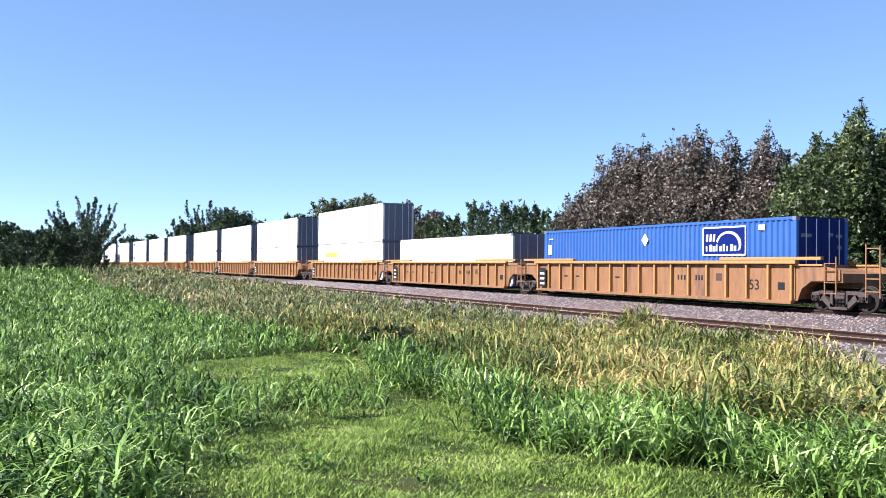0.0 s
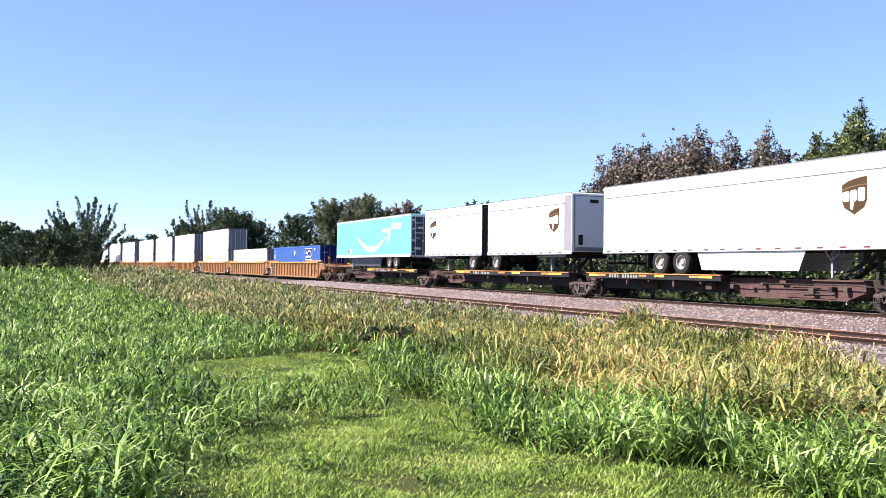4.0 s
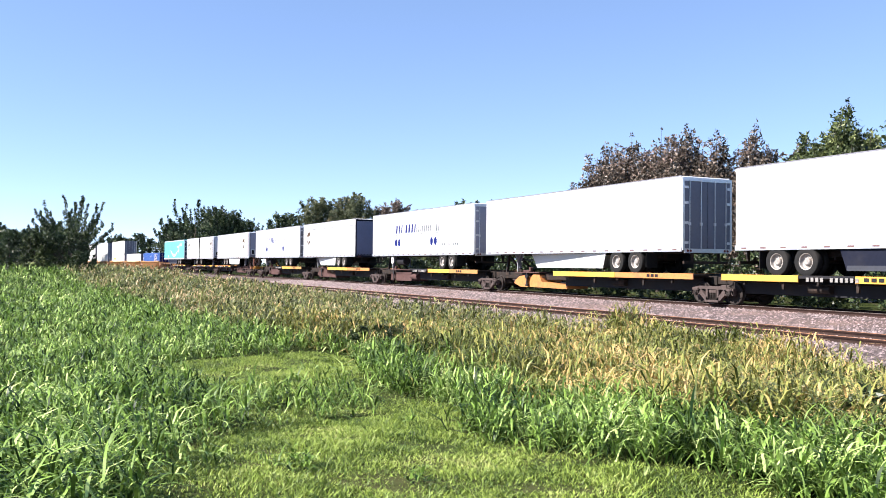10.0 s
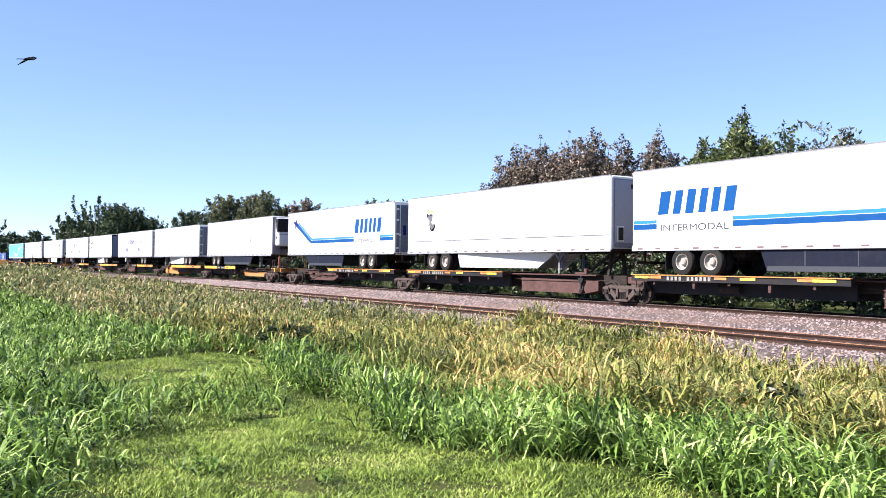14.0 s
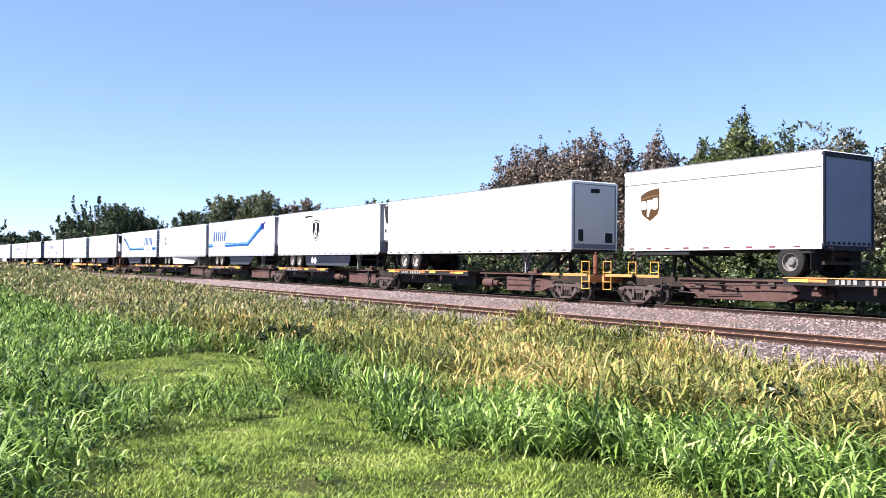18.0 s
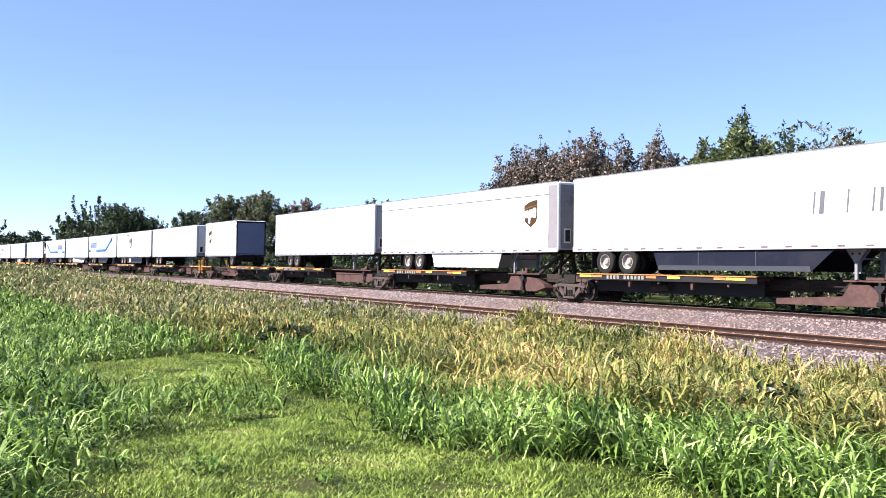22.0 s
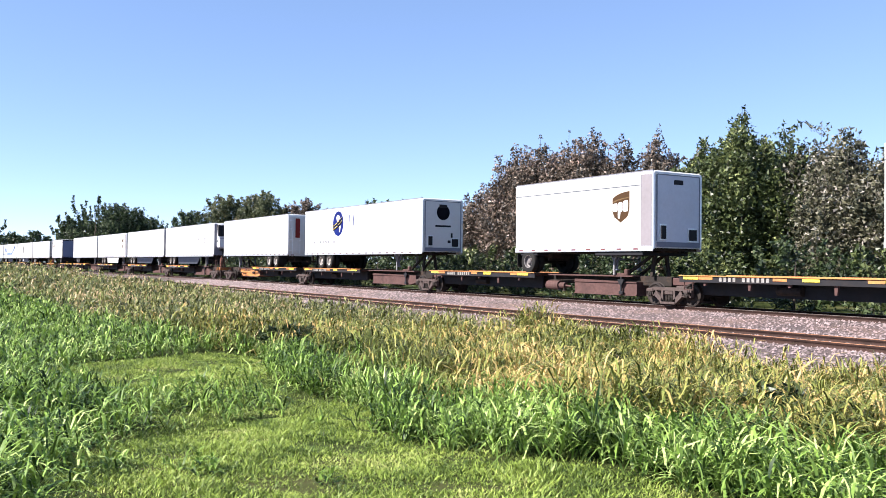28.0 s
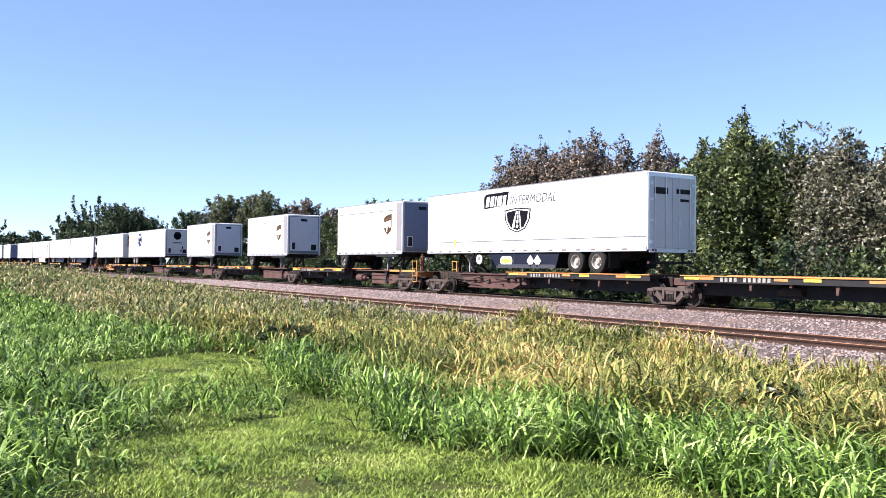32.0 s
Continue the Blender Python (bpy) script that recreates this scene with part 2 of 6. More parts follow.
# ---------------------------------------------------------------- mesh tools
class Shape:
    """Gathers simple solids into one mesh."""

    def __init__(self):
        self.v, self.f = [], []

    def solid(self, verts, faces):
        k = len(self.v)
        self.v += [tuple(p) for p in verts]
        self.f += [tuple(i + k for i in q) for q in faces]
        return self

    def box(self, x0, x1, y0, y1, z0, z1, ch=0.0):
        if not ch:
            v = [(x, y, z) for z in (z0, z1) for y in (y0, y1) for x in (x0, x1)]
            return self.solid(v, [(0, 2, 3, 1), (4, 5, 7, 6), (0, 1, 5, 4), (2, 6, 7, 3), (0, 4, 6, 2), (1, 3, 7, 5)])
        bm = bmesh.new()
        m = Matrix.LocRotScale(((x0 + x1) / 2, (y0 + y1) / 2, (z0 + z1) / 2), None, (x1 - x0, y1 - y0, z1 - z0))
        bmesh.ops.create_cube(bm, size=1, matrix=m)
        bmesh.ops.bevel(bm, geom=bm.edges[:], offset=ch, segments=1, affect="EDGES")
        bm.verts.index_update()
        self.solid([p.co[:] for p in bm.verts], [[p.index for p in q.verts] for q in bm.faces])
        bm.free()
        return self

    def extrude(self, outline, y0, y1):
        """A prism over an outline in x, z (counter-clockwise seen from -y)."""
        n = len(outline)
        v = [(x, y0, z) for x, z in outline] + [(x, y1, z) for x, z in outline]
        f = [tuple(range(n)), tuple(reversed(range(n, 2 * n)))]
        f += [((i + 1) % n, i, i + n, (i + 1) % n + n) for i in range(n)]
        return self.solid(v, f)

    def bar(self, a, b, w, h=None, up=(0, 0, 1)):
        """A square bar from a to b."""
        a, b, h = Vector(a), Vector(b), h or w
        d = (b - a).normalized()
        s = d.cross(Vector(up))
        s = (s if s.length > 0.05 else d.cross(Vector((1, 0, 0)))).normalized()
        t = s.cross(d)
        v = [p + s * i * w / 2 + t * j * h / 2 for p in (a, b) for i, j in ((-1, -1), (1, -1), (1, 1), (-1, 1))]
        return self.solid(v, [(3, 2, 1, 0), (4, 5, 6, 7), (0, 1, 5, 4), (1, 2, 6, 5), (2, 3, 7, 6), (3, 0, 4, 7)])

    def tube(self, a, b, r0, r1=None, n=8):
        a, b = Vector(a), Vector(b)
        r1 = r0 if r1 is None else r1
        d = (b - a).normalized()
        s = d.orthogonal().normalized()
        t = d.cross(s)
        ring = [(math.cos(6.28319 * i / n), math.sin(6.28319 * i / n)) for i in range(n)]
        v = [a + (s * c + t * q) * r0 for c, q in ring] + [b + (s * c + t * q) * r1 for c, q in ring]
        f = [tuple(reversed(range(n))), tuple(range(n, 2 * n))]
        f += [(i, (i + 1) % n, (i + 1) % n + n, i + n) for i in range(n)]
        return self.solid(v, f)

    def lathe(self, profile, cx=0.0, cy=0.0, cz=0.0, n=20):
        """Turns (radius, y) round the y axis through cx, cz."""
        v, m = [], len(profile)
        for i in range(n):
            c, s = math.cos(6.28319 * i / n), math.sin(6.28319 * i / n)
            v += [(cx + r * c, cy + y, cz + r * s) for r, y in profile]
        f = [(i * m + j, i * m + j + 1, (i + 1) % n * m + j + 1, (i + 1) % n * m + j) for i in range(n) for j in range(m - 1)]
        return self.solid(v, f)

    def mesh(self, name, material, smooth=False):
        me = bpy.data.meshes.new(name)
        me.from_pydata(self.v, [], self.f)
        me.materials.append(material)
        bm = bmesh.new()
        bm.from_mesh(me)
        bmesh.ops.recalc_face_normals(bm, faces=bm.faces[:])
        bm.to_mesh(me)
        bm.free()
        if smooth:
            me.polygons.foreach_set("use_smooth", [True] * len(me.polygons))
            me.set_sharp_from_angle(angle=radians(35))
        return me


def part(name, shape, material, parent=None, label="", at=None, smooth=False):
    me = shape if isinstance(shape, bpy.types.Mesh) else shape.mesh(name, material, smooth)
    ob = new(name, me)
    if parent:
        ob.parent = parent
    if at:
        ob.location = at
    return tagged(ob, label)


def big_mesh(name, verts, tris, material):
    """One mesh from arrays of corners and triangles."""
    me = bpy.data.meshes.new(name)
    me.vertices.add(len(verts))
    me.vertices.foreach_set("co", np.ascontiguousarray(verts, dtype=np.float32).ravel())
    n = len(tris)
    me.loops.add(3 * n)
    me.loops.foreach_set("vertex_index", np.ascontiguousarray(tris, dtype=np.int32).ravel())
    me.polygons.add(n)
    me.polygons.foreach_set("loop_start", np.arange(0, 3 * n, 3, dtype=np.int32))
    me.polygons.foreach_set("loop_total", np.full(n, 3, dtype=np.int32))
    me.update(calc_edges=True)
    me.materials.append(material)
    return new(name, me)


rng = np.random.default_rng(7)

# ---------------------------------------------------------------- ground and line
def smooth_step(a, b, x):
    t = np.clip((x - a) / (b - a), 0, 1)
    return t * t * (3 - 2 * t)


def bend_all(x):
    u = np.maximum(0, BEND_X - x)
    return np.where(u < BEND_END, -BEND * u * u, -BEND * BEND_END ** 2 - 2 * BEND * BEND_END * (u - BEND_END))


def ground_z(x, y):
    """Height of the soil: level field, a shallow ditch before the ballast, gentle lumps."""
    w = y - bend_all(x)
    lumps = 0.05 * np.sin(0.7 * x + 0.4 * y) * np.sin(0.5 * y - 0.3 * x) + 0.03 * np.sin(1.9 * x + 1.3 * y)
    ditch = -0.28 * smooth_step(6.5, 9, w) * (1 - smooth_step(11, 13.2, w))
    rise = 0.75 * smooth_step(32, 95, -x) * (1 - smooth_step(11.5, 14.0, w))
    return lumps * (1 - smooth_step(11.5, 13, w)) + ditch + rise - 0.12 * smooth_step(12.5, 13.5, w)


def build_ground():
    ax = np.concatenate([-np.geomspace(3000, 90, 26), np.linspace(-85, 30, 190), np.geomspace(36, 3000, 22)])
    ay = np.concatenate([-np.geomspace(3000, 14, 24), np.linspace(-12, 34, 100), np.geomspace(38, 3000, 24)])
    gx, gy = np.meshgrid(ax, ay)
    gz = ground_z(gx, gy)
    nx, ny = len(ax), len(ay)
    i = np.arange((nx - 1) * (ny - 1))
    a = i // (nx - 1) * nx + i % (nx - 1)
    tris = np.concatenate([np.stack([a, a + 1, a + nx + 1], 1), np.stack([a, a + nx + 1, a + nx], 1)])
    ob = big_mesh("ground", np.stack([gx.ravel(), gy.ravel(), gz.ravel()], 1), tris, SOIL)
    tagged(ob, "level grassy field soil beside the railway line", "ground", kind="structure")


def sweep(name, material, profile, cy, x0=-900.0, x1=120.0, step=6.0):
    """Runs a profile of (y, z) along the line."""
    xs = np.arange(x1, x0, -step)
    m = len(profile)
    v, t = [], []
    for x in xs:
        o = bend(x)[0] + cy
        v += [(x, o + y, z) for y, z in profile]
    for i in range(len(xs) - 1):
        for j in range(m - 1):
            a = i * m + j
            t += [(a, a + 1, a + m + 1), (a, a + m + 1, a + m)]
    return big_mesh(name, np.array(v), np.array(t), material)


def build_line():
    # ballast beds: crown, shoulders down to the soil
    bed = sweep("ballast_bed", BED, [(-5.2, -0.3), (-4.4, -0.16), (-3.3, -0.07), (-2.1, 0.0), (-1.5, 0.025), (1.5, 0.025), (2.6, -0.04), (3.6, -0.03), (4.6, 0.05), (5.6, 0.1), (6.3, 0.125),
                                     (9.3, 0.125), (10.0, 0.1), (11.4, -0.25), (12.5, -0.5)], SIDING_Y)
    tagged(bed, "grey-brown crushed stone ballast under two tracks", "ballast", kind="structure")
    web = [(-0.036, 0.0), (-0.036, -0.035), (-0.01, -0.05), (-0.01, -0.13), (-0.07, -0.155), (-0.07, -0.17)]
    prof = web + [(-y, z) for y, z in reversed(web)]
    for nm, cy, top, word in (("siding_track", SIDING_Y, SIDING_RAIL, "rusty empty siding track with worn rails"), ("main_track", TRACK_Y, RAIL, "main track that carries the freight train")):
        tr = tagged(new(nm), word, "railway track", kind="structure")
        for side in (-0.7535, 0.7535):
            r = sweep("rail", RAIL_STEEL, [(y, z + top - 0.006) for y, z in prof], cy + side)
            r.parent = tr
            h = sweep("rail_head", RAIL_HEAD if nm == "main_track" else RAIL_RUST, [(-0.034, top - 0.02), (-0.03, top), (0.03, top), (0.034, top - 0.02)], cy + side)
            h.parent = r
        tie = Shape().box(-0.115, 0.115, -1.3, 1.3, -0.17, 0.0, 0.012).mesh("sleeper", TIE)
        for k in range(150):
            x = -6 - 0.53 * k
            o, sl = bend(x)
            s = part("sleeper", tie, TIE, tr)
            s.matrix_basis = pose(x + random.uniform(-0.03, 0.03), cy + o, top - 0.19 + random.uniform(-0.012, 0.008), 0, 0, math.degrees(math.atan(sl)) + random.uniform(-1, 1))


def build_stones():
    """Loose crushed stones that lie on the beds."""
    n = 60000
    x = -5 - 75 * rng.random(n) ** 1.6
    w = np.where(rng.random(n) < 0.62, rng.uniform(11.9, 20.8, n), rng.uniform(20.8, 27.5, n))
    y = w + bend_all(x)
    d = w - SIDING_Y
    z = np.interp(d, [-5.2, -4.4, -3.3, -2.1, -1.5, 1.5, 2.6, 3.6, 4.6, 5.6, 6.3, 9.3, 10, 11.4], [-0.3, -0.16, -0.07, 0.0, 0.025, 0.025, -0.04, -0.03, 0.05, 0.1, 0.125, 0.125, 0.1, -0.25])
    near_rail = (np.abs(np.abs(d) - 0.7535) < 0.15) | (np.abs(np.abs(w - TRACK_Y) - 0.7535) < 0.15)
    x, y, z = x[~near_rail], y[~near_rail], z[~near_rail]
    n = len(x)
    s = rng.uniform(0.02, 0.048, n) * (1 + 0.013 * np.abs(x + 5))
    octa = np.array([(1, 0, 0), (0, 1, 0), (-1, 0, 0), (0, -1, 0), (0, 0, 0.8), (0, 0, -0.7)], float)
    v = octa[None] * s[:, None, None] * rng.uniform(0.6, 1.3, (n, 6, 1))
    a = rng.uniform(0, 6.28, n)
    c, q = np.cos(a)[:, None], np.sin(a)[:, None]
    vx, vy = v[..., 0] * c - v[..., 1] * q, v[..., 0] * q + v[..., 1] * c
    v = np.stack([vx + x[:, None], vy + y[:, None], v[..., 2] + (z + 0.3 * s)[:, None]], 2).reshape(-1, 3)
    t = np.array([(0, 1, 4), (1, 2, 4), (2, 3, 4), (3, 0, 4)])
    t = (t[None] + 6 * np.arange(n)[:, None, None]).reshape(-1, 3)
    tagged(big_mesh("ballast_stones", v, t, STONE), "loose grey and pinkish crushed ballast stones", "stones", kind="stuff")


# ---------------------------------------------------------------- grass
def blades(x, y, z, height, width, az, lean, droop, short=False):
    """Curved tapering blades, five triangles each; short ones three."""
    n = len(x)
    t = np.array([0.0, 0.38, 0.74, 1.0])
    w = np.array([0.75, 1.0, 0.62, 0.0])
    up = height[:, None] * (t[None] - droop[:, None] * t[None] ** 2.2)
    out = height[:, None] * lean[:, None] * (0.35 * t[None] + 0.65 * t[None] ** 2)
    twist = az + rng.uniform(0.9, 2.2, n)
    cx, cy = x[:, None] + np.cos(az)[:, None] * out, y[:, None] + np.sin(az)[:, None] * out
    cz = z[:, None] + up
    ox, oy = np.cos(twist)[:, None] * width[:, None] * w[None] / 2, np.sin(twist)[:, None] * width[:, None] * w[None] / 2
    left = np.stack([cx - ox, cy - oy, cz], 2)
    right = np.stack([cx + ox, cy + oy, cz], 2)
    v = np.empty((n, 7, 3))
    v[:, 0:6:2], v[:, 1:6:2], v[:, 6] = left[:, :3], right[:, :3], left[:, 3]
    if short:
        v = np.delete(v, (4, 5), 1)
        tri = (np.array([(0, 1, 3), (0, 3, 2), (2, 3, 4)])[None] + 5 * np.arange(n)[:, None, None]).reshape(-1, 3)
        return v.reshape(-1, 3), tri
    f = np.array([(0, 1, 3), (0, 3, 2), (2, 3, 5), (2, 5, 4), (4, 5, 6)])
    tri = (f[None] + 7 * np.arange(n)[:, None, None]).reshape(-1, 3)
    return v.reshape(-1, 3), tri


def scatter(n, r0, r1, a0=8.0, a1=118.0, power=1.0):
    """Points round the standpoint; a: degrees from +Y towards -X."""
    u = rng.random(n)
    r = r0 * (r1 / r0) ** u if power == 0 else (r0 ** power + u * (r1 ** power - r0 ** power)) ** (1 / power)
    a = np.radians(rng.uniform(a0, a1, n))
    return -r * np.sin(a), r * np.cos(a), r


def patch(x, y, k, seed):
    return np.sin(k * x + seed) * np.sin(k * 1.3 * y + 2 * seed) + 0.5 * np.sin(2.3 * k * x - 1.7 * k * y + seed)


# outline of the mown path with its spit of tall grass
MOWN = ((14.0, -14.0), (-3.3, -2.0), (-5.7, 0.7), (-7.0, 0.95), (-7.9, 1.4), (-8.6, 1.85), (-8.85, 2.4), (-8.6, 3.3), (-9.3, 3.85), (-10.2, 3.85), (-10.7, 2.8), (-11.8, 1.7), (-13.4, 1.6), (-14.6, 2.4), (-15.0, 3.6),
        (-15.4, 4.9), (-14.8, 5.5), (-11.0, 4.25), (-9.6, 4.55), (-8.6, 4.5), (-7.6, 4.0), (-6.6, 4.1), (-5.9, 4.4), (-5.35, 4.8), (-4.5, 4.9), (-4.0, 4.8), (0.5, 5.5), (14.0, 6.0))
# broad-leaved tufts that stand in the mown strip
TUFTS = ((-6.75, 1.95, 0.2), (-7.15, 1.35, 0.18), (-8.3, 3.6, 0.12), (-6.1, 2.75, 0.1))


def inside(x, y, outline):
    odd = np.zeros(x.shape, bool)
    for (x0, y0), (x1, y1) in zip(outline, outline[1:] + outline[:1]):
        odd ^= ((y0 > y) != (y1 > y)) & (x < (x1 - x0) * (y - y0) / (y1 - y0 + 1e-9) + x0)
    return odd


def zones(x, y):
    """True for lawn, lush grass, dry weeds."""
    w = y - bend_all(x)
    wob = 0.3 * np.sin(0.8 * x) + 0.18 * np.sin(2.1 * x + 1) + 0.12 * np.sin(4.7 * x)
    lawn = inside(x + 0.14 * patch(x, y, 2.3, 2), y + 0.08 * patch(x, y, 3.7, 4), MOWN)
    brown = np.interp(x, [-60, -33, -22, -16, -12, -8.5, -5, -3], [3.4, 4.0, 4.8, 5.75, 5.95, 5.8, 6.0, 6.3]) + 0.6 * wob + 0.3 * patch(x, y, 1.7, 3)
    dry = (w > brown) & (w < np.interp(x, [-40, -25, -17, -12, -8], [15.6, 14.6, 13.7, 12.6, 11.9]) + 0.7 * wob)
    lush = ~lawn & (w <= brown + 0.15)
    return lawn, lush, dry


def on_spit(x, y):
    """The thin tongue of tall grass between two mown strips."""
    return (x > -12.2) & (x < -8.4) & (y > 1.9) & (y < 4.2)


def plants(x, y, r, tall, leaves, length, width, upright=0.0):
    """Grass plants: leaves set to and fro along a stem, the top ones steeper, all arching over."""
    n = len(x)
    k = np.tile(np.arange(leaves), n) / max(1, leaves - 1)
    x, y, r, tall, upright = (np.repeat(q, leaves) for q in (x, y, r, tall, np.broadcast_to(upright, n)))
    m = n * leaves
    az = np.repeat(rng.uniform(0, 6.28, n), leaves) + np.tile(np.arange(leaves), n) * 3.14 + rng.normal(0, 0.7, m)
    sway = np.repeat(rng.normal(0, 0.05, (n, 2)), leaves, 0) * k[:, None]
    foot = tall * (0.04 + 0.66 * k) * rng.uniform(0.7, 1.15, m)
    h = tall * rng.uniform(*length, m) * (1.0 - 0.2 * k)
    lean = rng.uniform(0.5, 1.2, m) * (1.1 - 0.35 * k) - upright
    droop = rng.uniform(0.55, 1.15, m) * (1.0 - 0.25 * k) - 0.5 * upright
    wd = rng.uniform(*width, m) * np.maximum(1, r / 12) ** 0.72
    cols = [x + sway[:, 0], y + sway[:, 1], ground_z(x, y) - 0.02 + foot, h, wd, az, lean, np.maximum(0.02, droop)]
    near = r < 10.5
    return merge(blades(*(c[near] for c in cols)), blades(*(c[~near] for c in cols), True))


def merge(a, b):
    return np.concatenate([a[0], b[0]]), np.concatenate([a[1], b[1] + len(a[0])])


def build_grass():
    # lush broad-leaved grass
    xs, ys, rs = zip(*(scatter(*q) for q in ((32000, 4.3, 16, 8, 118, 1.2), (24000, 14, 45, 20, 105, 1.0), (14000, 45, 170, 60, 100, 1.0))))
    x, y, r = np.concatenate(xs), np.concatenate(ys), np.concatenate(rs)
    lawn, lush, dry = zones(x + rng.normal(0, 0.06, len(x)), y + rng.normal(0, 0.06, len(x)))
    bits = ~lawn & lush
    for tx, ty, tr in TUFTS:
        bits |= lawn & (np.hypot(x - tx, y - ty) < tr) & (rng.random(len(x)) < 0.45)
    bits &= ~on_spit(x, y) | (rng.random(len(x)) < 0.17)
    bits &= ~inside(x + 0.4, y + 0.5, MOWN) | on_spit(x, y) | lawn | (rng.random(len(x)) < 0.4)
    gaps = patch(x, y, 3.3, 6) + 0.7 * patch(x, y, 7.9, 2)
    bits &= (gaps > -0.75) | (rng.random(len(x)) < 0.2) | (r > 18)
    x, y, r = x[bits], y[bits], r[bits]
    n = len(x)
    tall = (0.36 + 0.32 * smooth_step(18, 80, r) + 0.05 * patch(x, y, 2.1, 1)) * rng.uniform(0.75, 1.2, n) * np.where(y > 3.5, 1.08, 1.0 + 0.15 * (1 - smooth_step(5.5, 8, r)))
    for tx, ty, tr in TUFTS:
        tall *= np.where(np.hypot(x - tx, y - ty) < tr, 0.45, 1.0)
    v, t = plants(x, y, r, tall, 7, (0.65, 1.2), (0.012, 0.027), np.where((y > 3.5) & (r < 16), 0.04, 0.0))
    tagged(big_mesh("tall_grass", v, t, LUSH), "lush bright green broad-bladed grass of the field", "grass", kind="stuff")
    # mown strip, thin and uneven in places
    far, near = rng.random((2, 190000)), rng.random((2, 60000))
    xs, ys, rs = scatter(60000, 0.3, 7, -180, 180, 1.4)
    fade = rng.exponential(0.8, (2, 190000))
    x = np.concatenate([-15.8 + 12.0 * far[0] ** 1.25 + fade[0] * far[0] ** 6, -9.0 + 5.2 * near[0] + fade[1][:60000] * near[0] ** 6, xs])
    y = np.concatenate([-0.8 + 6.6 * far[1], 0.4 + 4.8 * near[1], ys])
    r = np.hypot(x, y)
    lawn, lush, dry = zones(x + rng.normal(0, 0.1, len(x)), y + rng.normal(0, 0.1, len(x)))
    lawn |= on_spit(x, y)
    rough = patch(x, y, 3.1, 5) + 0.6 * patch(x, y, 8.3, 3)
    lawn &= (rough > -1.05) | (rng.random(len(x)) < 0.35)
    x, y, r, rough = x[lawn], y[lawn], r[lawn], rough[lawn]
    n = len(x)
    tuft = rng.random(n) < 0.025
    v, t = blades(x, y, ground_z(x, y) - 0.005, rng.uniform(0.02, 0.062, n) * (1 + 0.4 * np.clip(rough, -1, 1.3)) * np.where(tuft, 1.9, 1.0), rng.uniform(0.005, 0.012, n) * np.where(tuft, 1.5, 1.0), rng.uniform(0, 6.28, n), rng.uniform(0.3, 1.3, n), rng.uniform(0.1, 0.45, n), True)
    tagged(big_mesh("mown_grass", v, t, LAWN), "short mown yellow-green grass strip", "lawn", kind="stuff")
    # dry weeds along the ballast
    xs, ys, rs = zip(*(scatter(*q) for q in ((52000, 7, 20, 8, 80, 1.2), (30000, 16, 60, 40, 92, 1.0), (9000, 60, 220, 75, 98, 1.0))))
    x, y, r = np.concatenate(xs), np.concatenate(ys), np.concatenate(rs)
    lawn, lush, dry = zones(x, y + rng.normal(0, 0.35, len(x)))
    keep = dry & (rng.random(len(x)) < np.clip(1.15 - 0.35 * np.maximum(0, y - bend_all(x) - 11.6), 0.12, 1))
    gaps = patch(x, y, 2.3, 8) + 0.7 * patch(x, y, 6.1, 4)
    keep &= (gaps > -0.8) | (rng.random(len(x)) < 0.25) | (r > 25)
    # with one taller tuft at the edge of the stones
    x, y = np.concatenate([x[keep], rng.normal(-16.7, 0.55, 130)]), np.concatenate([y[keep], rng.normal(13.15, 0.3, 130)])
    r = np.hypot(x, y)
    n = len(x)
    tuft = np.exp(-((x + 16.7) ** 2 + (y - 13.15) ** 2) / 0.6)
    tall = (0.55 + 0.4 * smooth_step(25, 80, r) + 0.11 * patch(x, y, 1.6, 9)) * np.clip(1.3 - 0.1 * np.maximum(0, y - 9), 0.62, 1) * (1 + 0.5 * tuft) * rng.uniform(0.7, 1.25, n)
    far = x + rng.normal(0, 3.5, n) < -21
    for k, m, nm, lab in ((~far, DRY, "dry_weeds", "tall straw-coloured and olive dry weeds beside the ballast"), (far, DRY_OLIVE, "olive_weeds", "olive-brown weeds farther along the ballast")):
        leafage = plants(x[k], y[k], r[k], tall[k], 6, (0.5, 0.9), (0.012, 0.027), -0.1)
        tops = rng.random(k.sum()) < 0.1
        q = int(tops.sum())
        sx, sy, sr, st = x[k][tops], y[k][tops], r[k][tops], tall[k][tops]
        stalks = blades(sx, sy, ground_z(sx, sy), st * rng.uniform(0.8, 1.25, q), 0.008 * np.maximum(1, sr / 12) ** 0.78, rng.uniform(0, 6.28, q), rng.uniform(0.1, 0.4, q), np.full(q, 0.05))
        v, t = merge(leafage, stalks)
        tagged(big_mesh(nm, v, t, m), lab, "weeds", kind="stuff")


